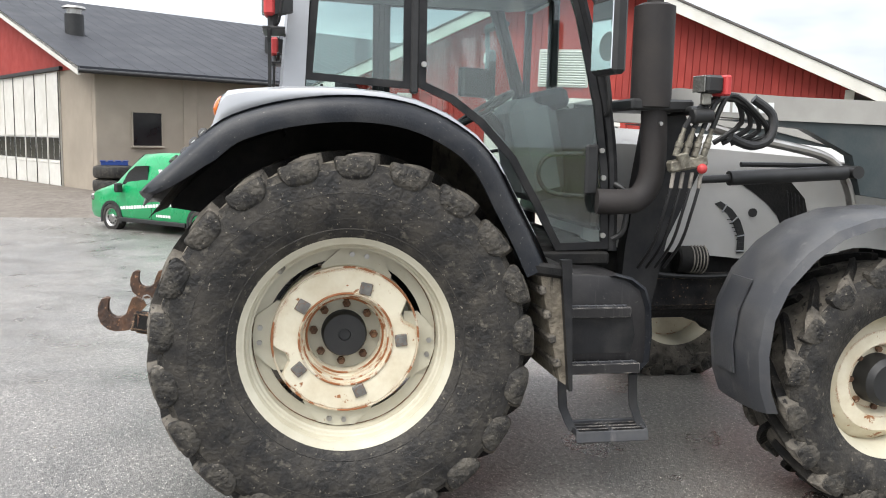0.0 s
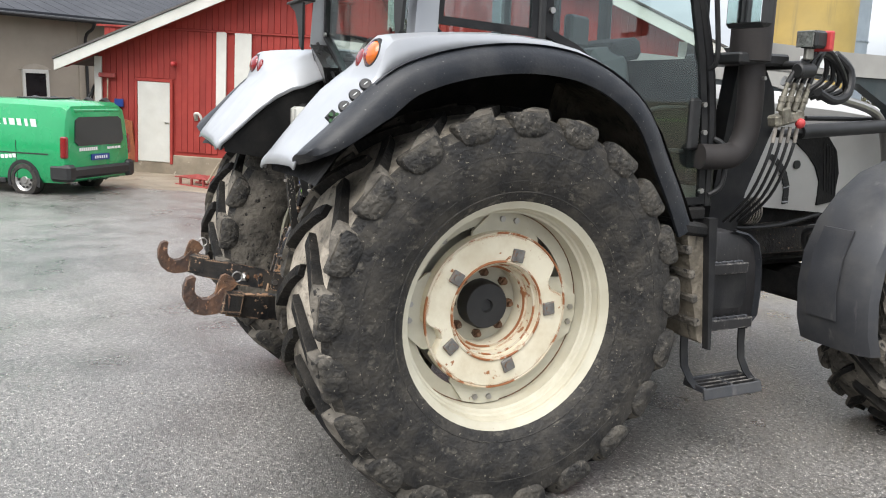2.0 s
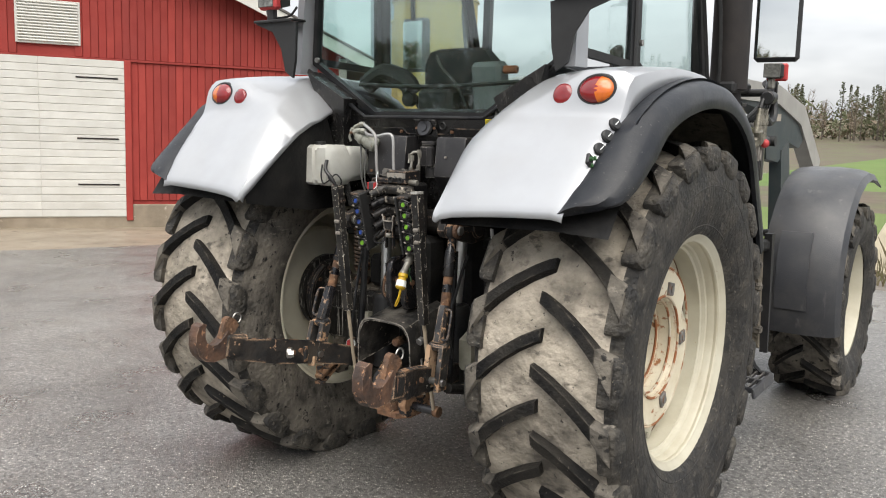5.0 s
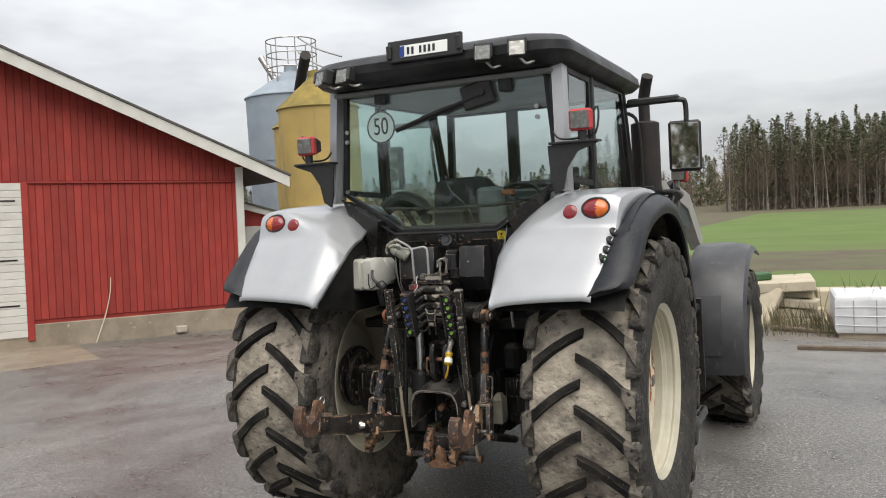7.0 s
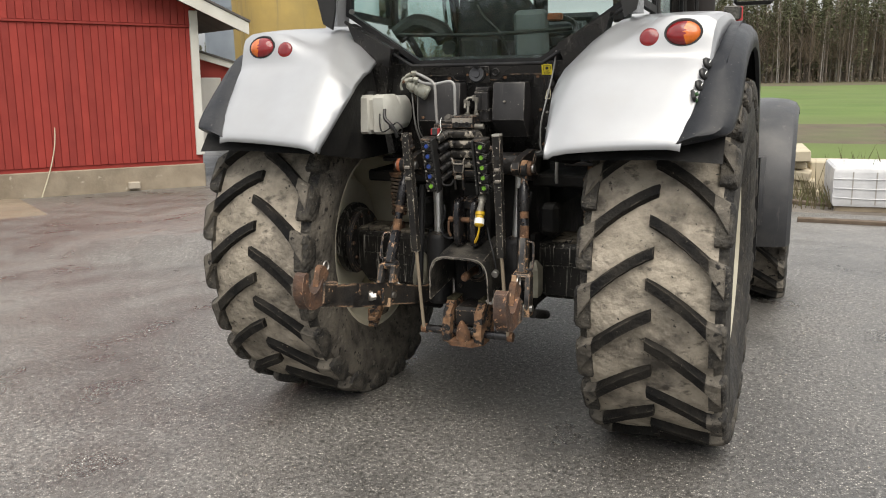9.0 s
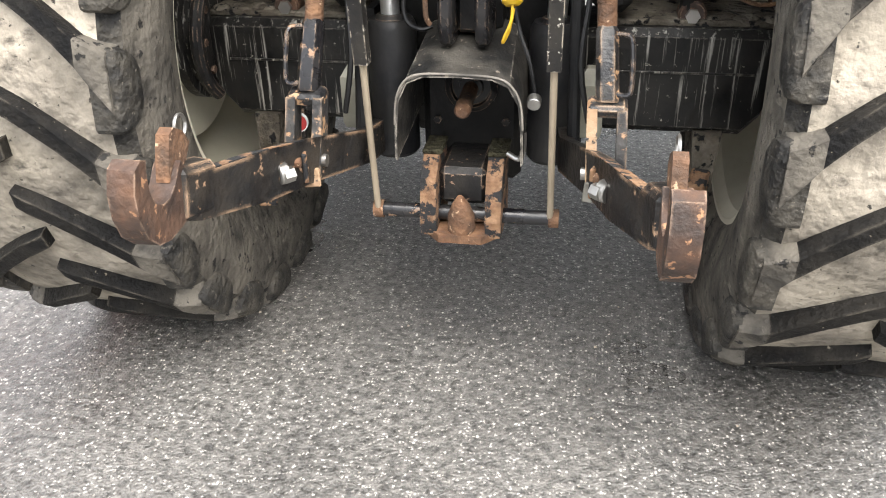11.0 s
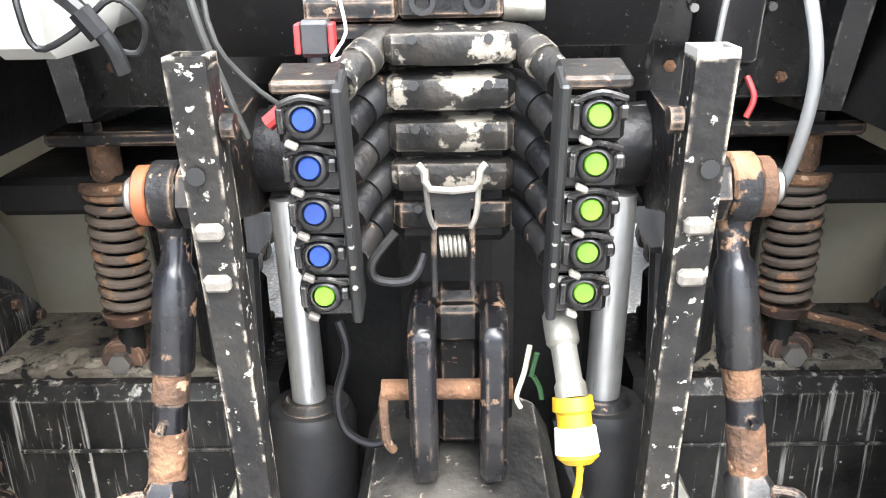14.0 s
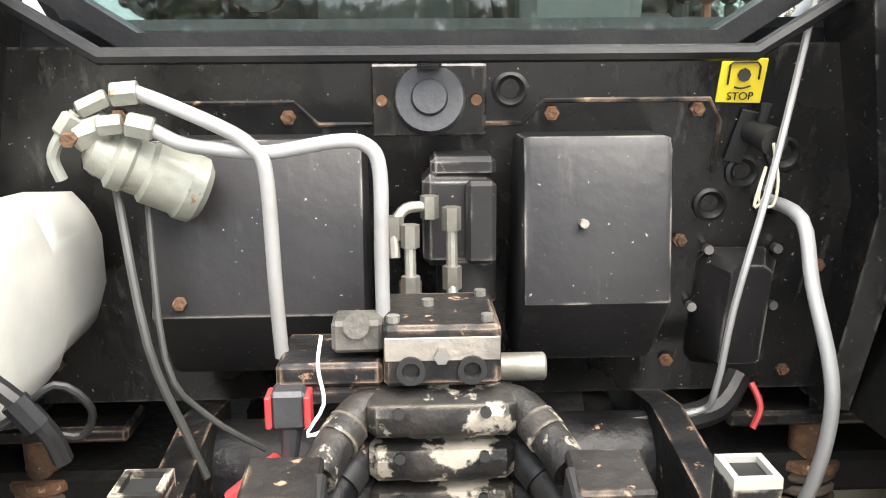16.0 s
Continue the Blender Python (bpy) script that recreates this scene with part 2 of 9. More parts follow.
BLACK_CHIP = mat("black_paint_pale_chips", (0.007, 0.007, 0.008), (0.02, 0.019, 0.018), 9, 0.45, 0.65, bump=0.2, stain=(0.045, 0.04, 0.032), sscale=9, samt=0.6, worn=(0.60, 0.56, 0.49), wscale=62, wpos=0.615, spec=0.3, edge=(0.46, 0.40, 0.32), eamt=0.9)
LINK_IRON = mat("link_black_and_rust", (0.007, 0.007, 0.008), (0.022, 0.021, 0.02), 10, 0.4, 0.65, bump=0.25, stain=(0.05, 0.04, 0.03), sscale=8, samt=0.65, worn=(0.36, 0.23, 0.145), wscale=24, wpos=0.625, spec=0.3, edge=(0.40, 0.26, 0.165), erad=0.014, escale=10, eamt=0.85)
AXLE_BLACK = mat("axle_black_with_drip_marks", (0.005, 0.005, 0.0055), (0.012, 0.0115, 0.011), 8, 0.3, 0.55, bump=0.2, bscale=40, stain=(0.03, 0.0275, 0.024), sscale=9, samt=0.6, streak=(0.42, 0.40, 0.36), sdir=(75, 75, 3.2), spos=0.565, worn=(0.30, 0.28, 0.24), wscale=60, wpos=0.65, spec=0.3, edge=(0.22, 0.20, 0.17), eamt=0.6)
GLOSS_BLACK = mat("glossy_black_tube_paint", (0.006, 0.006, 0.008), (0.014, 0.014, 0.016), 10, 0.16, 0.35, bump=0.06, bscale=40, stain=(0.04, 0.037, 0.034), sscale=12, samt=0.5, worn=(0.28, 0.175, 0.11), wscale=26, wpos=0.605, spec=0.5, edge=(0.36, 0.26, 0.185), eamt=0.7)
CANISTER = mat("dirty_plastic_canister", (0.34, 0.33, 0.27), (0.26, 0.25, 0.20), 7, 0.5, 0.6, stain=(0.12, 0.11, 0.085), sscale=9, samt=0.6)
BLACK_PANEL = mat("black_panel_paint", (0.0065, 0.0065, 0.007), (0.013, 0.013, 0.0135), 5, 0.16, 0.34, bump=0.08, bscale=30, stain=(0.028, 0.026, 0.023), sscale=7, samt=0.6, streak=(0.08, 0.076, 0.07), sdir=(45, 45, 3), spos=0.60, worn=(0.40, 0.38, 0.34), wscale=150, wpos=0.665, spec=0.5, edge=(0.15, 0.14, 0.125), eamt=0.7)
# pale edge tone paints highlights along the edges of the sheet boxes
COVER_BLACK = mat("black_cover_paint", (0.0145, 0.0140, 0.0145), (0.023, 0.022, 0.0225), 6, 0.32, 0.46, bump=0.05, bscale=50, stain=(0.036, 0.034, 0.034), sscale=5, samt=0.5, streak=(0.042, 0.039, 0.038), sdir=(38, 38, 3), spos=0.57, worn=(0.30, 0.28, 0.25), wscale=130, wpos=0.67, spec=0.32, edge=(0.30, 0.28, 0.25), erad=0.005, eamt=0.9, escale=16)
# lighter edge tone is a gloss highlight put into the coupler colour
COUPLER_BLACK = mat("glossy_black_coupler_plastic", (0.006, 0.006, 0.007), (0.012, 0.012, 0.013), 20, 0.22, 0.4, bump=0.1, stain=(0.04, 0.036, 0.03), sscale=20, samt=0.5, spec=0.5, edge=(0.13, 0.12, 0.11), erad=0.003, eamt=0.8)
SHIELD = mat("dusty_worn_shield", (0.011, 0.011, 0.011), (0.025, 0.024, 0.022), 9, 0.45, 0.65, bump=0.25, stain=(0.11, 0.10, 0.085), sscale=9, samt=0.7, worn=(0.26, 0.22, 0.18), wscale=45, wpos=0.63, spec=0.3, edge=(0.42, 0.38, 0.32), eamt=0.8, escale=20)
VALVE_WORN = mat("worn_valve_casting", (0.008, 0.008, 0.008), (0.02, 0.019, 0.018), 20, 0.4, 0.6, bump=0.2, bscale=90, stain=(0.06, 0.052, 0.042), sscale=16, samt=0.6, worn=(0.34, 0.305, 0.25), wscale=24, wpos=0.545, spec=0.35, edge=(0.30, 0.26, 0.21), eamt=0.7, escale=20)
BLACK_PLASTIC = mat("black_plastic", (0.006, 0.0062, 0.007), (0.012, 0.0122, 0.0135), 6, 0.34, 0.5, bump=0.06, bscale=110, stain=(0.045, 0.043, 0.04), sscale=7, samt=0.45, spec=0.3)
FENDER_BLACK = mat("fender_rubber_black", (0.008, 0.0095, 0.013), (0.014, 0.016, 0.02), 6, 0.34, 0.48, bump=0.08, bscale=90, stain=(0.05, 0.049, 0.048), sscale=7, samt=0.4, worn=(0.20, 0.19, 0.175), wscale=80, wpos=0.66, spec=0.3)
FENDER_GREY = mat("front_fender_plastic", (0.030, 0.0315, 0.036), (0.043, 0.0445, 0.049), 5, 0.34, 0.50, bump=0.08, bscale=140, stain=(0.085, 0.082, 0.077), sscale=6, samt=0.5, streak=(0.12, 0.115, 0.11), sdir=(14, 14, 2.0), spos=0.60, spec=0.5)
SILVER = mat("silver_metallic_paint", (0.365, 0.375, 0.39), (0.335, 0.345, 0.36), 5, 0.33, 0.42, metal=0.35, coat=0.5, stain=(0.32, 0.32, 0.315), sscale=4, samt=0.35)
# the silver lightened for the hood: sky light on its upright sides, put into colour
HOOD_SILVER = mat("silver_hood_paint_lightened", (0.52, 0.51, 0.49), (0.47, 0.465, 0.445), 4, 0.34, 0.44, metal=0.2, coat=0.4, stain=(0.42, 0.405, 0.38), sscale=3, samt=0.4)
# near-black so that the shade under guards and axle is part of the colour
DARK = mat("underside_with_shade", (0.004, 0.004, 0.0045), (0.009, 0.0088, 0.0085), 6, 0.5, 0.75, bump=0.2, stain=(0.024, 0.022, 0.019), sscale=9, samt=0.55, spec=0.25)
MUFFLER = mat("muffler_dark_paint", (0.022, 0.0195, 0.0195), (0.03, 0.027, 0.026), 6, 0.6, 0.75, bump=0.06, stain=(0.045, 0.038, 0.034), sscale=6, samt=0.5, spec=0.3)
FILTER_PAINT = mat("chipped_pale_filter_paint", (0.33, 0.34, 0.295), (0.27, 0.275, 0.235), 14, 0.35, 0.5, metal=0.15, bump=0.15, bscale=60, stain=(0.18, 0.165, 0.125), sscale=16, samt=0.6, worn=(0.20, 0.13, 0.075), wscale=34, wpos=0.65)
NUT_GREY = mat("dull_grey_nut", (0.20, 0.195, 0.18), (0.14, 0.135, 0.125), 20, 0.55, 0.7, metal=0.3, bump=0.1, edge=(0.22, 0.10, 0.045), erad=0.006, eamt=0.9)
LINE_STEEL = mat("dull_steel_line", (0.11, 0.11, 0.105), (0.075, 0.075, 0.07), 20, 0.45, 0.6, metal=0.4)
STEEL = mat("bare_steel", (0.45, 0.44, 0.42), (0.36, 0.35, 0.33), 12, 0.28, 0.4, metal=0.9, bump=0.05, stain=(0.22, 0.19, 0.16), sscale=7, samt=0.4)
# the dark lengthwise streaks are reflections painted into the chrome
CHROME = mat("chrome_rod", (0.66, 0.66, 0.65), (0.58, 0.58, 0.57), 20, 0.30, 0.42, metal=0.85, streak=(0.16, 0.155, 0.15), sdir=(120, 120, 2), spos=0.58)
COUPLER_ZINC = mat("dirty_zinc_coupler", (0.30, 0.28, 0.22), (0.19, 0.175, 0.14), 26, 0.4, 0.55, metal=0.5, bump=0.3, bscale=50, stain=(0.05, 0.043, 0.034), sscale=18, samt=0.85, worn=(0.46, 0.42, 0.32), wscale=40, wpos=0.63)
ZINC = mat("zinc_fittings", (0.36, 0.35, 0.31), (0.25, 0.24, 0.21), 18, 0.35, 0.5, metal=0.6, bump=0.1, stain=(0.10, 0.085, 0.065), sscale=14, samt=0.6)
GREY_CAST = mat("bare_cast_iron", (0.24, 0.22, 0.19), (0.32, 0.29, 0.25), 9, 0.55, 0.7, metal=0.25, bump=0.2, bscale=80, stain=(0.04, 0.038, 0.036), sscale=8, samt=0.9)
WHITE_PLASTIC = mat("white_tank_plastic", (0.52, 0.52, 0.48), (0.46, 0.46, 0.42), 5, 0.4, 0.5, stain=(0.33, 0.31, 0.26), sscale=9, samt=0.5)
GREY_PIPE = mat("pale_grey_pipe", (0.40, 0.405, 0.40), (0.33, 0.33, 0.325), 9, 0.35, 0.45, metal=0.2, stain=(0.22, 0.20, 0.18), sscale=8, samt=0.5)
ARM_GREY = mat("loader_arm_grey", (0.36, 0.35, 0.32), (0.31, 0.30, 0.275), 4, 0.5, 0.6, bump=0.03, stain=(0.24, 0.23, 0.21), sscale=4, samt=0.4)
ARM_DARK = mat("loader_arm_dark_green_grey", (0.028, 0.040, 0.043), (0.037, 0.05, 0.053), 4, 0.5, 0.6, bump=0.05, stain=(0.09, 0.09, 0.085), sscale=5, samt=0.4)
RED_LENS = mat("red_lens", (0.22, 0.006, 0.008), (0.16, 0.0045, 0.006), 30, 0.15, 0.22, coat=0.6)
AMBER_LENS = mat("amber_lens", (0.60, 0.135, 0.008), (0.46, 0.090, 0.006), 30, 0.15, 0.22, coat=0.6)
RED_PLASTIC = mat("red_lamp_housing", (0.50, 0.05, 0.05), (0.40, 0.035, 0.035), 8, 0.45, 0.6)
LAMP_GLASS = mat("lamp_glass", (0.30, 0.30, 0.28), (0.10, 0.10, 0.09), 60, 0.15, 0.3, metal=0.6, coat=0.5)
YELLOW = mat("yellow_plastic", (0.58, 0.37, 0.010), (0.46, 0.28, 0.010), 14, 0.4, 0.5, stain=(0.30, 0.19, 0.03), sscale=20, samt=0.4)
STICKER_YELLOW = mat("yellow_sticker", (0.82, 0.66, 0.03), (0.76, 0.60, 0.03), 14, 0.4, 0.5)
INK = mat("black_ink", (0.012, 0.012, 0.012), (0.018, 0.018, 0.018), 14, 0.5)
BLUE_CAP = mat("blue_cap", (0.011, 0.045, 0.24), (0.010, 0.038, 0.19), 14, 0.4, 0.5, stain=(0.008, 0.02, 0.08), sscale=40, samt=0.5)
GREEN_CAP = mat("lime_cap", (0.15, 0.37, 0.02), (0.12, 0.30, 0.02), 14, 0.4, 0.5, stain=(0.05, 0.11, 0.02), sscale=40, samt=0.5)
ORANGE = mat("orange_plastic", (0.36, 0.105, 0.04), (0.27, 0.075, 0.03), 14, 0.5, 0.6, stain=(0.10, 0.045, 0.025), sscale=20, samt=0.6)
CORD = mat("pale_cord", (0.60, 0.56, 0.42), (0.50, 0.46, 0.34), 30, 0.8)
HOSE = mat("black_hose", (0.007, 0.007, 0.0075), (0.013, 0.013, 0.013), 30, 0.4, 0.55, bump=0.05)
CAB_GLASS = glass("tinted_cab_glass", (0.84, 0.92, 0.905))
MIRROR = mat("mirror_glass", (0.8, 0.82, 0.82), (0.8, 0.82, 0.82), 3, 0.02, 0.03, metal=1.0)
SEAT = mat("seat_fabric", (0.018, 0.019, 0.022), (0.03, 0.031, 0.035), 40, 0.8, 0.9)
CAB_GREY = mat("cab_interior_grey", (0.16, 0.17, 0.17), (0.13, 0.14, 0.14), 6, 0.55, 0.65)
BARN_RED = mat("red_barn_paint", (0.305, 0.033, 0.023), (0.26, 0.026, 0.019), 2.5, 0.7, 0.8, bump=0.1, bscale=40, stain=(0.22, 0.023, 0.019), sscale=0.9, samt=0.5, island=0.12)
WHITE_WOOD = mat("white_painted_wood", (0.60, 0.59, 0.545), (0.55, 0.54, 0.50), 3, 0.6, 0.7, bump=0.05, stain=(0.43, 0.41, 0.36), sscale=1.5, samt=0.45, island=0.05)
CONCRETE = mat("pale_concrete", (0.42, 0.37, 0.30), (0.34, 0.30, 0.245), 2.5, 0.85, 0.95, bump=0.2, bscale=25, stain=(0.24, 0.205, 0.16), sscale=0.8, samt=0.6)
FOUNDATION = mat("stained_foundation_concrete", (0.33, 0.275, 0.205), (0.25, 0.205, 0.15), 2.2, 0.85, 0.95, bump=0.3, bscale=20, stain=(0.14, 0.115, 0.085), sscale=1.1, samt=0.75, worn=(0.42, 0.37, 0.30), wscale=4, wpos=0.63)
CONCRETE_CREAM = mat("cream_concrete_elements", (0.52, 0.46, 0.34), (0.44, 0.39, 0.29), 3, 0.85, 0.92, bump=0.15, bscale=25, stain=(0.28, 0.24, 0.18), sscale=2.0, samt=0.5)
ROOF_DARK = mat("dark_sheet_roof", (0.026, 0.028, 0.034), (0.036, 0.038, 0.045), 1.2, 0.6, 0.75, stain=(0.05, 0.052, 0.058), sscale=0.5, samt=0.5, spec=0.25)
SHINGLE = mat("barn_roof_sheet", (0.10, 0.09, 0.085), (0.07, 0.065, 0.06), 2, 0.7, 0.8, bump=0.1)
RENDER_GREY = mat("grey_beige_render", (0.33, 0.285, 0.225), (0.29, 0.25, 0.20), 1.2, 0.85, 0.92, bump=0.1, stain=(0.23, 0.20, 0.16), sscale=0.5, samt=0.55)
WINDOW_DARK = mat("dark_window_glass", (0.012, 0.013, 0.014), (0.02, 0.021, 0.022), 2, 0.08, 0.14)
SILO_YELLOW = mat("weathered_yellow_silo", (0.46, 0.325, 0.10), (0.40, 0.28, 0.085), 1.2, 0.65, 0.75, bump=0.05, stain=(0.30, 0.225, 0.09), sscale=0.8, samt=0.6, streak=(0.26, 0.20, 0.09), sdir=(4, 4, 0.3), spos=0.56)
SILO_ROOF = mat("mossy_yellow_cone", (0.33, 0.24, 0.055), (0.22, 0.17, 0.05), 3, 0.8, 0.9, bump=0.1, stain=(0.12, 0.11, 0.04), sscale=1.6, samt=0.6)
SILO_STEEL = mat("galvanised_silo", (0.31, 0.36, 0.41), (0.27, 0.315, 0.36), 1.5, 0.5, 0.6, metal=0.3, stain=(0.23, 0.265, 0.30), sscale=0.7, samt=0.4)
VAN_GREEN = mat("van_green_paint", (0.006, 0.29, 0.095), (0.006, 0.26, 0.085), 2, 0.25, 0.32, coat=0.6)
DECAL_WHITE = mat("white_lettering", (0.78, 0.80, 0.78), (0.74, 0.76, 0.74), 3, 0.45)
FOREST_BARK = mat("pine_bark", (0.080, 0.066, 0.053), (0.135, 0.112, 0.09), 1.2, 0.9)
NEEDLES = mat("needle_foliage", (0.066, 0.078, 0.035), (0.096, 0.105, 0.052), 0.4, 0.85, 0.9, stain=(0.125, 0.114, 0.068), sscale=0.10, samt=0.65)
BIRCH_BARK = mat("pale_birch_bark", (0.34, 0.32, 0.29), (0.24, 0.22, 0.20), 1.5, 0.85, stain=(0.10, 0.09, 0.08), sscale=2.0, samt=0.6)
TWIGS = mat("bare_twigs", (0.160, 0.124, 0.088), (0.215, 0.172, 0.124), 0.6, 0.9)
TIMBER_DARK = mat("dark_weathered_timber", (0.13, 0.095, 0.065), (0.085, 0.062, 0.045), 7, 0.85, 0.9, bump=0.2, stain=(0.20, 0.16, 0.12), sscale=5, samt=0.5)
TIMBER = mat("grey_timber", (0.34, 0.28, 0.20), (0.25, 0.205, 0.15), 6, 0.85, 0.9, bump=0.1)
WRAP = mat("white_pallet_wrap", (0.62, 0.63, 0.64), (0.52, 0.53, 0.55), 5, 0.3, 0.5, bump=0.3, bscale=14)
GREEN_PLASTIC = mat("dark_green_plastic", (0.03, 0.10, 0.03), (0.02, 0.07, 0.02), 6, 0.6)
SLED_RED = mat("red_sled_paint", (0.30, 0.05, 0.04), (0.22, 0.04, 0.035), 8, 0.7)


def ground_material():
    """Wet, worn asphalt with pale stone chips; smooth damp patches and rougher drier ones."""
    m = mat("wet_asphalt", (0.060, 0.057, 0.053), (0.112, 0.107, 0.099), 1.6, 0.27, 0.46, bump=0.0, stain=(0.165, 0.155, 0.140), sscale=0.35, samt=0.75, spec=0.95)
    n, l = m.node_tree.nodes, m.node_tree.links
    b = n["Principled BSDF"]
    co = next(q for q in n if q.bl_idname == "ShaderNodeTexCoord")
    colour = b.inputs["Base Color"].links[0].from_socket
    bend, mixv = n.new("ShaderNodeTexNoise"), n.new("ShaderNodeMix")
    bend.inputs["Scale"].default_value = 160.0
    mixv.data_type = "VECTOR"
    mixv.inputs[0].default_value = 0.012
    l.new(co.outputs["Object"], bend.inputs["Vector"])
    l.new(co.outputs["Object"], mixv.inputs[4])
    l.new(bend.outputs["Color"], mixv.inputs[5])
    chips = n.new("ShaderNodeTexVoronoi")
    chips.inputs["Scale"].default_value = 110.0
    l.new(mixv.outputs[1], chips.inputs["Vector"])
    pick = n.new("ShaderNodeSeparateColor")
    l.new(chips.outputs["Color"], pick.inputs["Color"])
    pale = n.new("ShaderNodeMapRange")
    pale.inputs["From Min"].default_value, pale.inputs["From Max"].default_value, pale.inputs["To Max"].default_value = 0.62, 0.95, 1.0
    l.new(pick.outputs["Red"], pale.inputs["Value"])
    inside = n.new("ShaderNodeMapRange")
    inside.inputs["From Min"].default_value, inside.inputs["From Max"].default_value = 0.48, 0.30
    l.new(chips.outputs["Distance"], inside.inputs["Value"])
    both = n.new("ShaderNodeMath")
    both.operation = "MULTIPLY"
    l.new(pale.outputs["Result"], both.inputs[0])
    l.new(inside.outputs["Result"], both.inputs[1])
    mx = n.new("ShaderNodeMix")
    mx.data_type = "RGBA"
    mx.inputs["B"].default_value = (0.50, 0.475, 0.435, 1)
    l.new(colour, mx.inputs["A"])
    l.new(both.outputs["Value"], mx.inputs["Factor"])
    l.new(mx.outputs["Result"], b.inputs["Base Color"])
    # coarse stones that still read from some metres off
    coarse = n.new("ShaderNodeTexNoise")
    coarse.inputs["Scale"].default_value, coarse.inputs["Detail"].default_value, coarse.inputs["Roughness"].default_value = 38.0, 4.0, 0.75
    l.new(co.outputs["Object"], coarse.inputs["Vector"])
    tone, hsv = n.new("ShaderNodeMapRange"), n.new("ShaderNodeHueSaturation")
    tone.inputs["From Min"].default_value, tone.inputs["From Max"].default_value = 0.36, 0.66
    tone.inputs["To Min"].default_value, tone.inputs["To Max"].default_value = 0.30, 1.95
    l.new(coarse.outputs["Fac"], tone.inputs["Value"])
    l.new(tone.outputs["Result"], hsv.inputs["Value"])
    l.new(mx.outputs["Result"], hsv.inputs["Color"])
    l.new(hsv.outputs["Color"], b.inputs["Base Color"])
    low = n.new("ShaderNodeBump")
    low.inputs["Strength"].default_value, low.inputs["Distance"].default_value = 0.65, 0.011
    l.new(coarse.outputs["Fac"], low.inputs["Height"])
    bp = n.new("ShaderNodeBump")
    bp.inputs["Strength"].default_value, bp.inputs["Distance"].default_value = 0.7, 0.005
    l.new(chips.outputs["Distance"], bp.inputs["Height"])
    l.new(low.outputs["Normal"], bp.inputs["Normal"])
    l.new(bp.outputs["Normal"], b.inputs["Normal"])
    return m


ASPHALT = ground_material()
APRON = mat("damp_worn_concrete", (0.24, 0.20, 0.148), (0.185, 0.152, 0.112), 1.4, 0.4, 0.65, bump=0.35, bscale=30, stain=(0.30, 0.255, 0.195), sscale=0.6, samt=0.6, worn=(0.10, 0.083, 0.062), wscale=5, wpos=0.62)
GRAVEL = mat("damp_brown_gravel", (0.135, 0.115, 0.095), (0.10, 0.085, 0.07), 6, 0.7, 0.85, bump=0.6, bscale=60, stain=(0.19, 0.17, 0.145), sscale=1.2, samt=0.5)
GRASS = mat("winter_crop_field", (0.088, 0.150, 0.019), (0.070, 0.122, 0.017), 0.25, 0.85, 0.9, bump=0.5, bscale=12, stain=(0.115, 0.122, 0.040), sscale=0.05, samt=0.6)
# also laid on unseen ground to the east, to darken reflections in the cab glass
SOIL = mat("soil_strip_and_unseen_dark_ground", (0.105, 0.078, 0.052), (0.080, 0.060, 0.042), 0.9, 0.9, 0.95, bump=0.5, bscale=8, stain=(0.085, 0.115, 0.032), sscale=0.25, samt=0.7)
WEEDS = mat("dry_weeds", (0.15, 0.12, 0.065), (0.09, 0.085, 0.04), 5, 0.9)


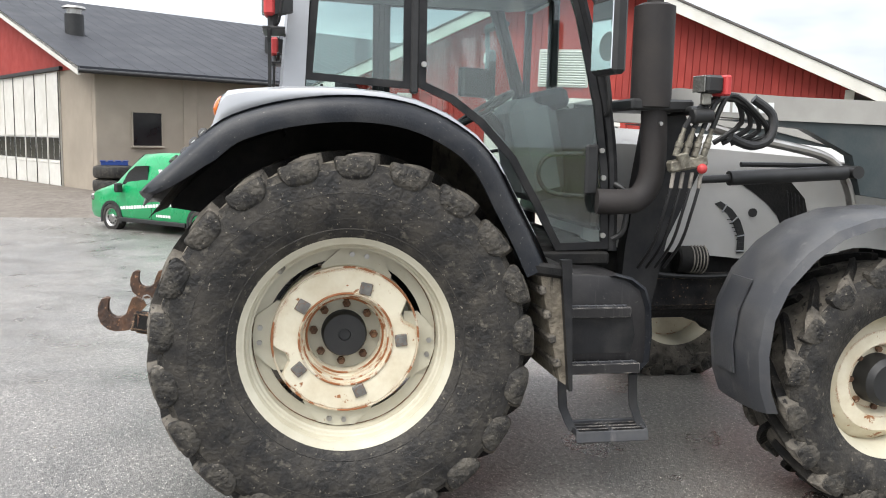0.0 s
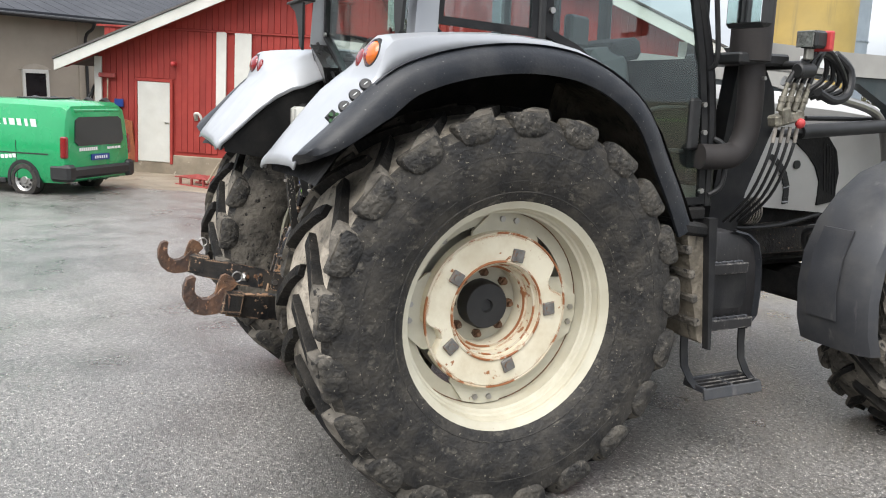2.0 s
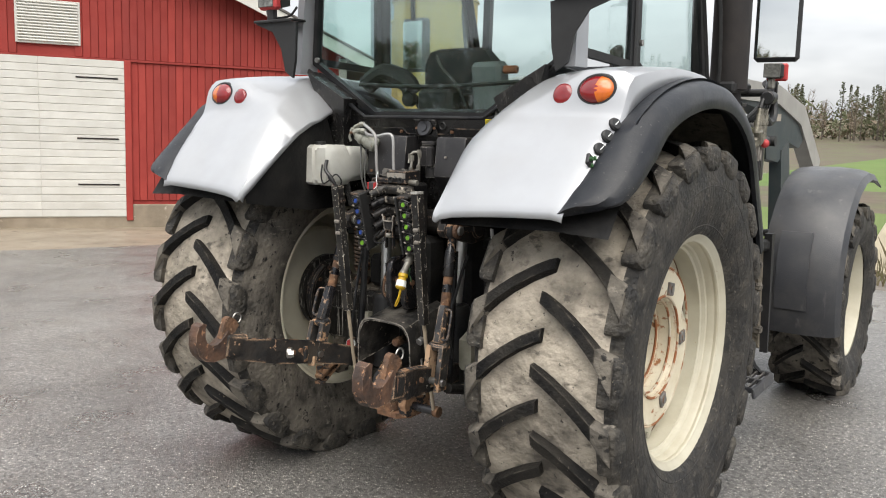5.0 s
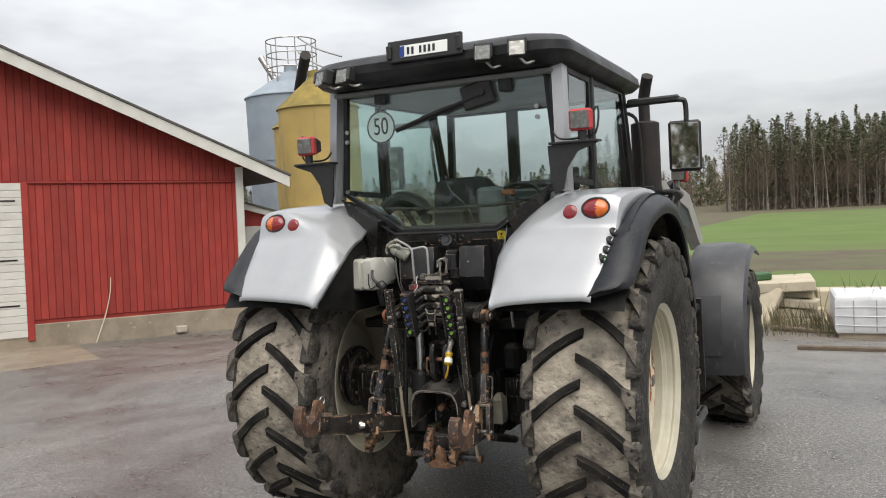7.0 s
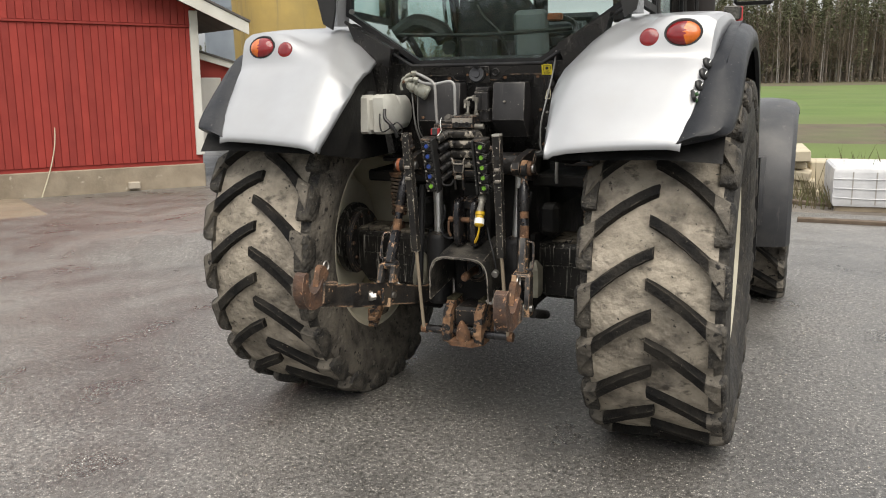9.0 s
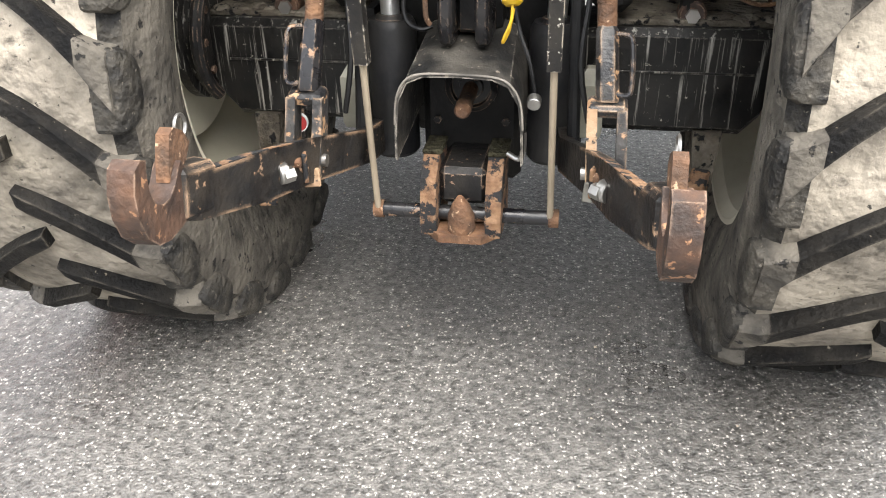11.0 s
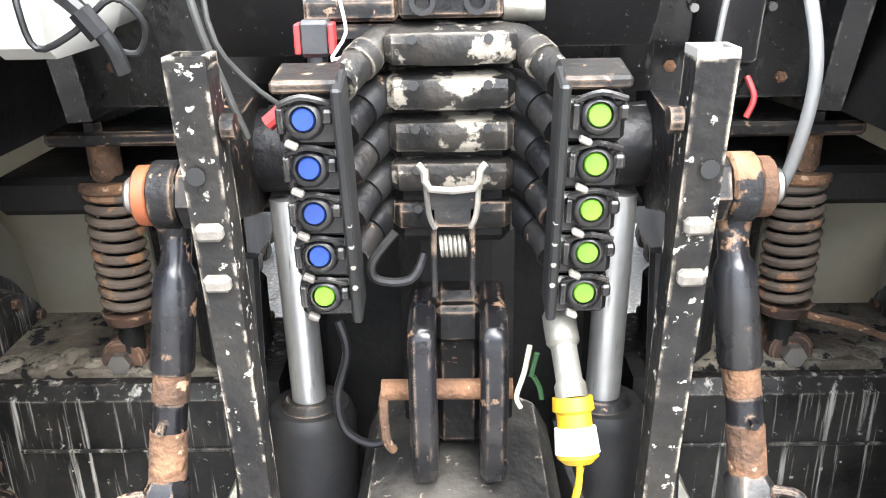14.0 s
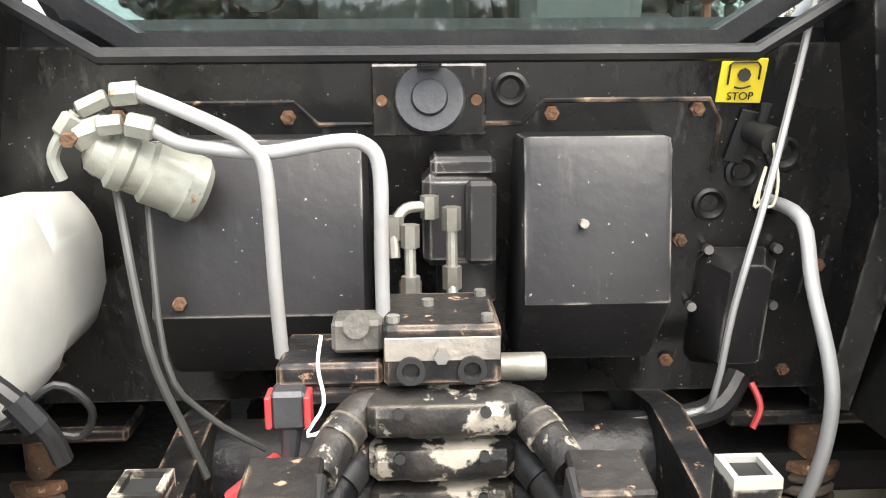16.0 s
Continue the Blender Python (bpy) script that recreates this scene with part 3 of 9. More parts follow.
# ---- mesh helpers ----
class Build:
    """Collects vertices and faces of one mesh; all places in the thing's own metres."""

    def __init__(self):
        self.v, self.f = [], []

    def add(self, verts, faces):
        k = len(self.v)
        self.v += [tuple(p) for p in verts]
        self.f += [tuple(i + k for i in q) for q in faces]
        return self

    def box(self, c, s, r=(0, 0, 0), bev=0.006, m=None):
        """A box with chamfered edges: centre, size, turn in degrees."""
        x, y, z = (v / 2 for v in s)
        b = min(bev, x * 0.49, y * 0.49, z * 0.49)
        t = (m or Matrix()) @ pose(*c, *r)
        pts, idx = [], {}
        for sx in (-1, 1):
            for sy in (-1, 1):
                for sz in (-1, 1):
                    for a in range(3):
                        p = [sx * (x - b), sy * (y - b), sz * (z - b)]
                        p[a] = (sx * x, sy * y, sz * z)[a]
                        idx[sx, sy, sz, a] = len(pts)
                        pts.append(t @ Vector(p))
        fs = []
        for a in range(3):
            o1, o2 = (a + 1) % 3, (a + 2) % 3
            for s1 in (-1, 1):
                def key(u, w, a=a, o1=o1, o2=o2, s1=s1, ax=None):
                    k = [0, 0, 0]
                    k[a], k[o1], k[o2] = s1, u, w
                    return idx[(*k, a)]
                q = [key(-1, -1), key(1, -1), key(1, 1), key(-1, 1)]
                fs.append(q if s1 > 0 else q[::-1])
        for a in range(3):
            o1, o2 = (a + 1) % 3, (a + 2) % 3
            for u in (-1, 1):
                for w in (-1, 1):
                    k0, k1 = [0, 0, 0], [0, 0, 0]
                    k0[a], k0[o1], k0[o2] = -1, u, w
                    k1[a], k1[o1], k1[o2] = 1, u, w
                    q = [idx[(*k0, o1)], idx[(*k1, o1)], idx[(*k1, o2)], idx[(*k0, o2)]]
                    fs.append(q if u * w < 0 else q[::-1])
        for sx in (-1, 1):
            for sy in (-1, 1):
                for sz in (-1, 1):
                    q = [idx[sx, sy, sz, 0], idx[sx, sy, sz, 1], idx[sx, sy, sz, 2]]
                    fs.append(q if sx * sy * sz > 0 else q[::-1])
        return self.add(pts, fs)

    def rings(self, rings, close=True, caps=(True, True)):
        """Skins a row of rings that have as many points each."""
        n = len(rings[0])
        pts = [p for r in rings for p in r]
        fs = []
        for a in range(len(rings) - 1):
            for b in range(n if close else n - 1):
                c = (b + 1) % n
                fs.append((a * n + b, a * n + c, (a + 1) * n + c, (a + 1) * n + b))
        if close and caps[0]:
            fs.append(tuple(range(n))[::-1])
        if close and caps[1]:
            fs.append(tuple((len(rings) - 1) * n + i for i in range(n)))
        return self.add(pts, fs)

    def cyl(self, p0, p1, r0, r1=None, seg=20, caps=(True, True), bev=0.0):
        p0, p1 = Vector(p0), Vector(p1)
        r1 = r0 if r1 is None else r1
        prof = [(0, r0), (1, r1)]
        if bev:
            k = bev / max((p1 - p0).length, 1e-6)
            prof = [(0, r0 - bev), (k, r0), (1 - k, r1), (1, r1 - bev)]
        return self.turned(p0, p1 - p0, prof, seg, caps)

    def turned(self, p0, axis, prof, seg=24, caps=(True, True)):
        """A turned shape: rows of (share of the axis, radius)."""
        p0, axis = Vector(p0), Vector(axis)
        q = axis.to_track_quat("Z", "Y").to_matrix()
        rs = []
        for k, r in prof:
            rs.append([p0 + axis * k + q @ Vector((r * math.cos(math.tau * i / seg), r * math.sin(math.tau * i / seg), 0)) for i in range(seg)])
        return self.rings(rs, True, caps)

    def tube(self, pts, r, seg=10, smooth=4, taper=None):
        """A round tube along a smooth line through the points."""
        pts = [Vector(p) for p in pts]
        if smooth > 1 and len(pts) > 2:
            line = []
            for i in range(len(pts) - 1):
                a, b, c, d = pts[max(i - 1, 0)], pts[i], pts[i + 1], pts[min(i + 2, len(pts) - 1)]
                for k in range(smooth):
                    t = k / smooth
                    line.append(0.5 * (2 * b + (c - a) * t + (2 * a - 5 * b + 4 * c - d) * t * t + (3 * b - a - 3 * c + d) * t ** 3))
            line.append(pts[-1])
        else:
            line = pts
        rs, side = [], None
        for i, p in enumerate(line):
            d = (line[min(i + 1, len(line) - 1)] - line[max(i - 1, 0)]).normalized()
            if side is None:
                side = d.orthogonal().normalized()
            side = (side - d * side.dot(d)).normalized()
            up = d.cross(side)
            rr = r if taper is None else r + (taper - r) * i / (len(line) - 1)
            rs.append([p + side * rr * math.cos(math.tau * k / seg) + up * rr * math.sin(math.tau * k / seg) for k in range(seg)])
        return self.rings(rs)

    def prism(self, outline, axis, a, b):
        """An outline of 2D points, pushed along an axis from a to b. Axis x: points are (y, z); y: (x, z); z: (x, y)."""
        def at(p, v):
            return {"x": (v, p[0], p[1]), "y": (p[0], v, p[1]), "z": (p[0], p[1], v)}[axis]
        return self.rings([[at(p, a) for p in outline], [at(p, b) for p in outline]])

    def band(self, path, width_axis, lo, hi, thick):
        """A strip of that thickness along a path of (y, z) points, spanning x from lo to hi."""
        n = len(path)
        off = []
        for i in range(n):
            a, b = Vector(path[max(i - 1, 0)]), Vector(path[min(i + 1, n - 1)])
            d = (b - a).normalized()
            off.append((path[i][0] - d.y * -thick, path[i][1] - d.x * thick))
        return self.prism(list(path) + off[::-1], width_axis, lo, hi)

    def grid(self, rows, close=False):
        n = len(rows[0])
        return self.rings(rows, close, (False, False))

    def ball(self, c, r, seg=16, half=False, axis=(0, 0, 1), squash=1.0):
        k = 6 if half else 10
        prof = []
        for i in range(k + 1):
            a = (math.pi / 2 if half else math.pi) * i / k
            h = math.cos(a) if half else math.cos(a)
            prof.append((h * squash, max(math.sin(a), 0.01)))
        prof = [(h, q * r) for h, q in prof]
        ax = Vector(axis).normalized() * r
        return self.turned(c, ax, prof[::-1], seg)

    def mirrored(self):
        """The same in mirror image across x = 0."""
        o = Build()
        o.v = [(-x, y, z) for x, y, z in self.v]
        o.f = [tuple(reversed(q)) for q in self.f]
        return o

    def mesh(self, name, sharp=35.0, flat=False):
        me = bpy.data.meshes.new(name)
        me.from_pydata(self.v, [], self.f)
        me.update()
        bm = bmesh.new()
        bm.from_mesh(me)
        bmesh.ops.recalc_face_normals(bm, faces=bm.faces)
        bm.to_mesh(me)
        bm.free()
        if not flat:
            me.polygons.foreach_set("use_smooth", [True] * len(me.polygons))
            me.set_sharp_from_angle(angle=radians(sharp))
        return me


def part(name, shape, material, parent, label="", m=None, flat=False, sharp=35.0):
    """One mesh object under a thing or a part, whose local places are the parent's."""
    me = shape if isinstance(shape, bpy.types.Mesh) else shape.mesh(name, sharp, flat)
    if not me.materials:
        me.materials.append(material)
    ob = new(name, me)
    ob.parent = parent
    if m is not None:
        ob.matrix_basis = m
    return tagged(ob, label) if label else ob


def thing(name, label, category, m=None, group="", kind=""):
    ob = new(name)
    ob.empty_display_size = 0.2
    if m is not None:
        ob.matrix_basis = m
    return tagged(ob, label, category, group, kind)


def solo(name, shape, material, label, category, m=None, group="", kind="", flat=False):
    me = shape if isinstance(shape, bpy.types.Mesh) else shape.mesh(name, 35.0, flat)
    me.materials.append(material)
    ob = new(name, me)
    if m is not None:
        ob.matrix_basis = m
    return tagged(ob, label, category, group, kind)


def letters(name, text, size, material, parent, m, depth=0.0015, label=""):
    cu = bpy.data.curves.new(name, "FONT")
    cu.body, cu.size, cu.extrude = text, size, depth
    cu.align_x, cu.align_y = "CENTER", "CENTER"
    tmp = bpy.data.objects.new(name, cu)
    scene.collection.objects.link(tmp)
    me = bpy.data.meshes.new_from_object(tmp.evaluated_get(bpy.context.evaluated_depsgraph_get()))
    bpy.data.objects.remove(tmp)
    me.materials.clear()
    me.materials.append(material)
    ob = new(name, me)
    ob.parent = parent
    ob.matrix_basis = m
    return tagged(ob, label) if label else ob



# ---- ground ----
def ground_z(x, y):
    """Level under the tractor, falling gently to the barn and rising to the workshop."""
    w = max(-x - 1.0, 0.0)
    z = -0.5 * (1 - math.exp(-w / 6.0)) - 0.045 * max(y, 0.0) * min(w / 8.0, 1.0) * (1.0 if y < 14 else 14.0 / y)
    k = min(max((-x - 17.0) / 6.0, 0.0), 1.0) * min(max((0.0 - y) / 3.0, 0.0), 1.0)
    z += 0.5 * k * k * (3 - 2 * k)
    # past the nose the yard falls to the field
    n = max(y - 3.4, 0.0)
    fall = -0.075 * n if n < 5.5 else -0.4125 - 0.0165 * (min(n, 136.0) - 5.5)
    u = max(min(max((x + 9.0) / 6.0, 0.0), 1.0), min(max((y - 25.0) / 15.0, 0.0), 1.0))
    return z + (fall - z) * u * u * (3 - 2 * u) if n > 0 else z


def ground():
    def steps(lo, hi, fine_lo, fine_hi, step):
        fine = list(np.arange(fine_lo, fine_hi + 0.01, step))
        down, up, d = [], [], step
        while (down[-1] if down else fine_lo) > lo:
            d *= 1.35
            down.append((down[-1] if down else fine_lo) - d)
        d = step
        while (up[-1] if up else fine_hi) < hi:
            d *= 1.35
            up.append((up[-1] if up else fine_hi) + d)
        return down[::-1] + fine + up
    xs, ys = steps(-2500, 2500, -34, 26, 0.5), steps(-2500, 2500, -26, 60, 0.5)
    b = Build()
    b.v = [(x, y, ground_z(x, y)) for y in ys for x in xs]
    nx = len(xs)
    b.f = [(j * nx + i, j * nx + i + 1, (j + 1) * nx + i + 1, (j + 1) * nx + i) for j in range(len(ys) - 1) for i in range(nx - 1)]
    me = b.mesh("ground", 180)
    for mt in (ASPHALT, GRASS, SOIL, GRAVEL):
        me.materials.append(mt)
    for p in me.polygons:
        x, y, _ = p.center
        wob = noise.noise((x * 0.35, y * 0.35, 0)) * 1.2
        k = 0
        if y > 11.0 + 0.6 * wob and x > -9:
            # past x = 12 the field is unseen; brown there only darkens the door glass
            k = 2 if x > 12 and y < 100 or y > 118 + 0.05 * x + wob or 20.5 + wob < y < 30 + wob + 0.1 * x else 1
        elif y > 8.3 + 0.8 * wob and x > -7:
            k = 3
        # x > 30 is out of view, made dark for the glass reflections too
        elif y > 40 or y < -40 or x > 30 or x < -60:
            k = 2
        elif x < -18.5 + wob and y < 0.5:
            k = 3
        p.material_index = k
    ob = new("ground", me)
    return tagged(ob, "wet worn asphalt yard running out to green fields", "ground", kind="structure")


ground()


# ---- red barn: local x runs along the gable wall to its far end, y out of the wall, z up ----
BARN = Matrix.Translation((-14.25, 7.6, -0.16)) @ Matrix(((-0.53, 0.848, 0, 0), (-0.848, -0.53, 0, 0), (0, 0, 1, 0), (0, 0, 0, 1))) @ pose(0, 0, 0, 0, -1.8, 0)
APEX, LEFT_POST, RIGHT_POST = (1.02, 6.02), 9.55, -4.95


def barn_roof_z(x):
    return APEX[1] - 0.43 * abs(x - APEX[0])


def barn():
    b = thing("barn", "red board-clad barn with white trim and a dark roof", "barn", BARN)
    part("gable_wall", Build().prism([(LEFT_POST, -0.12), (LEFT_POST, barn_roof_z(LEFT_POST)), (APEX[0], APEX[1]), (RIGHT_POST, barn_roof_z(RIGHT_POST)), (RIGHT_POST, -0.12)], "y", -0.16, -0.03), BARN_RED, b)
    for x in (LEFT_POST - 0.05, RIGHT_POST + 0.05):
        part("side_wall", Build().box((x, -8.1, 1.2), (0.1, 16, 2.4), bev=0.01), BARN_RED, b)
    part("foundation", Build().box(((LEFT_POST + RIGHT_POST) / 2, -0.09, -0.67), (LEFT_POST - RIGHT_POST + 0.06, 0.22, 1.16), bev=0.02), FOUNDATION, b)
    for s, xe in ((1, LEFT_POST + 0.85), (-1, RIGHT_POST - 1.05)):
        rows = []
        for x in (xe, APEX[0]):
            z = barn_roof_z(x)
            rows.append([(x, 0.55, z + 0.16), (x, -16.5, z + 0.16), (x, -16.5, z + 0.04), (x, 0.55, z + 0.04)])
        part("roof_slope", Build().rings(rows), SHINGLE, b)
        za, zb = barn_roof_z(xe), APEX[1]
        part("barge_board", Build().prism([(xe, za - 0.12), (xe, za + 0.15), (APEX[0], zb + 0.15), (APEX[0], zb - 0.12)], "y", 0.52, 0.57), WHITE_WOOD, b, "white painted barge board")
        part("roof_edge_trim", Build().prism([(xe + s * 0.03, za + 0.15), (xe + s * 0.03, za + 0.20), (APEX[0], zb + 0.21), (APEX[0], zb + 0.16)], "y", 0.45, 0.60), SHINGLE, b)
        # right soffit gets the near-black underside colour as painted shade
        part("soffit", Build().prism([(xe, za - 0.02), (xe, za + 0.03), (APEX[0], zb + 0.03), (APEX[0], zb - 0.02)], "y", -0.02, 0.52), BARN_RED if s > 0 else DARK, b)
    part("ledge", Build().box(((LEFT_POST + RIGHT_POST) / 2, 0.02, 3.05), (LEFT_POST - RIGHT_POST, 0.05, 0.05), bev=0.006), BARN_RED, b)
    for x in (LEFT_POST - 0.02, RIGHT_POST + 0.07):
        part("corner_board", Build().box((x, 0.025, 0.12 + (barn_roof_z(x) - 0.2) / 2), (0.19, 0.06, barn_roof_z(x) - 0.2), bev=0.008), WHITE_WOOD, b, "white corner board")
    # double white gate of horizontal boards
    gate = part("gate", Build().box((1.72, 0.0, 1.32), (3.5, 0.05, 3.4), bev=0.01), WHITE_WOOD, b, "white double gate of horizontal boards")
    plank = Build().box((0, 0, 0), (1.70, 0.03, 0.155), bev=0.008).mesh("gate_board")
    for k in range(21):
        for x in (0.87, 2.57):
            part("gate_board", plank, WHITE_WOOD, gate, m=pose(x, 0.035, -0.28 + k * 0.162))
    for x in (0.87, 2.57):
        for z in (0.35, 1.35, 2.65):
            part("hinge", Build().box((x + (0.38 if x > 2 else -0.3), 0.056, z), (0.85, 0.012, 0.035), bev=0.003), BLACK_IRON, gate)
    part("gate_post", Build().box((-0.05, 0.02, 1.3), (0.14, 0.07, 3.5), bev=0.01), BARN_RED, b)
    part("gate_post", Build().box((3.52, 0.02, 1.3), (0.14, 0.07, 3.5), bev=0.01), BARN_RED, b)
    # louvre above the gate
    lou = part("louvre", Build().box((1.5, 0.01, 3.75), (1.25, 0.06, 0.9), bev=0.01), WHITE_WOOD, b, "white slatted louvre")
    slat = Build().box((0, 0, 0), (1.15, 0.05, 0.035), (35, 0, 0), bev=0.004).mesh("louvre_slat")
    for k in range(14):
        part("slat", slat, WHITE_WOOD, lou, m=pose(1.5, 0.05, 3.36 + k * 0.06))
    # white double strip of boards and the white side door
    for x, w in ((5.72, 0.33), (6.28, 0.20)):
        part("white_panel", Build().box((x + 0.0, 0.02, 1.62), (w * 1.3, 0.05, 2.86), bev=0.01), WHITE_WOOD, b, "white painted board panel")
    door = part("side_door", Build().box((8.05, 0.015, 0.72), (0.86, 0.05, 2.02), bev=0.01), WHITE_WOOD, b, "white plain side door")
    part("door_handle", Build().box((7.70, 0.055, 0.72), (0.10, 0.04, 0.03), bev=0.008), STEEL, door)
    for x in (7.58, 8.52):
        part("door_frame", Build().box((x, 0.02, 0.72), (0.07, 0.07, 2.1), bev=0.008), BARN_RED, b)
    part("door_frame", Build().box((8.05, 0.02, 1.77), (1.0, 0.07, 0.08), bev=0.008), BARN_RED, b)
    part("wall_lamp", Build().cyl((7.5, 0.0, 2.2), (7.5, 0.12, 2.2), 0.06).ball((7.5, 0.12, 2.2), 0.06, 12), RED_PLASTIC, b)
    hook = part("wall_hook", Build().tube([(6.95, 0.02, 0.9), (6.9, 0.16, 1.0), (6.78, 0.2, 1.0), (6.72, 0.16, 0.85)], 0.035), WHITE_WOOD, b, "white bent hose hook")
    part("hook_plate", Build().box((6.93, 0.02, 0.9), (0.1, 0.04, 0.16)), STEEL, hook)
    part("rope", Build().tube([(4.75, 0.04, 1.2), (4.78, 0.05, 0.7), (4.86, 0.06, 0.1), (4.95, 0.10, -0.5)], 0.012), CORD, b, "frayed pale rope on a nail")
    part("rope", Build().tube([(-1.75, 0.04, 0.85), (-1.72, 0.05, 0.5), (-1.6, 0.06, 0.0), (-1.35, 0.12, -0.65)], 0.012), CORD, b)
    part("foundation_vent", Build().box((-3.3, 0.06, -0.5), (0.26, 0.12, 0.16), bev=0.02), CONCRETE, b)
    # lean-to behind the far corner
    part("lean_to_wall", Build().prism([(RIGHT_POST, 0.0), (RIGHT_POST, 2.62), (-8.2, 1.75), (-8.2, 0.0)], "y", -2.3, -2.2), BARN_RED, b)
    part("lean_to_barge", Build().prism([(RIGHT_POST, 2.58), (RIGHT_POST, 2.74), (-8.4, 1.78), (-8.4, 1.62)], "y", -2.18, -2.08), WHITE_WOOD, b)
    part("lean_to_roof", Build().prism([(RIGHT_POST, 2.74), (RIGHT_POST, 2.80), (-8.5, 1.80), (-8.5, 1.74)], "y", -8.0, -2.05), SHINGLE, b)
    part("lean_to_door", Build().box((-5.75, -2.16, 1.05), (1.0, 0.06, 1.7), bev=0.01), WHITE_WOOD, b, "pale panel door")
    # tools left standing against the wall
    b2 = part("broom", Build().tube([(9.28, 0.12, -0.3), (9.26, 0.06, 1.75)], 0.018, 8, 1), TIMBER, b, "worn broom hung head up")
    part("broom_head", Build().box((9.25, 0.09, 1.82), (0.46, 0.09, 0.12), bev=0.02), SLED_RED, b2)
    b2 = part("shovel", Build().tube([(8.98, 0.16, -0.3), (8.96, 0.06, 1.1)], 0.018, 8, 1), TIMBER, b, "shovel with a blue handle")
    part("shovel_handle", Build().box((8.96, 0.07, 1.15), (0.24, 0.05, 0.20), bev=0.02), BLUE_CAP, b2)
    rows = [[(8.85 + 0.05 * math.sin(3 * t), 0.05, 0.75 - t), (8.72 - 0.08 * t, 0.10, 0.72 - t), (8.62 - 0.10 * t, 0.05 + 0.05 * math.sin(5 * t), 0.70 - t), (8.62 - 0.10 * t, 0.03, 0.70 - t), (8.85, 0.03, 0.75 - t)] for t in (0, 0.25, 0.5, 0.75, 1.0)]
    part("orange_sheet", Build().rings(rows), ORANGE, b, "orange sheet hung on the wall")
    # boards: the lower course shares one mesh, the gable course is cut to the slope
    low = Build().box((0, 0, 0), (0.150, 0.028, 3.02), bev=0.006).mesh("wall_board")
    x, n = RIGHT_POST + 0.18, 0
    while x < LEFT_POST - 0.15:
        n += 1
        free = not (-0.1 < x < 3.6 or 5.5 < x < 6.42 or 7.55 < x < 8.55)
        if free:
            part("board", low, BARN_RED, b, m=pose(x, -0.015 + 0.008 * (n % 2), 1.51))
        elif 7.55 < x < 8.55:
            part("board", Build().box((0, 0, 0), (0.150, 0.028, 1.2), bev=0.006), BARN_RED, b, m=pose(x, -0.012, 2.42))
        top = min(barn_roof_z(x - 0.075), barn_roof_z(x + 0.075)) + 0.02
        if top > 3.15 and not 0.95 < x < 2.05:
            part("board", Build().box((0, 0, 0), (0.150, 0.028, top - 3.08), bev=0.006), BARN_RED, b, m=pose(x, -0.012 + 0.008 * (n % 2), (top + 3.08) / 2))
        x += 0.158
    return b


# ---- grey workshop: local x runs along the long wall, y out of it ----
SHOP = Matrix.Translation((-23.5, -6.2, 0)) @ Matrix(((0.53, 0.848, 0, 0), (-0.848, 0.53, 0, 0), (0, 0, 1, 0), (0, 0, 0, 1)))


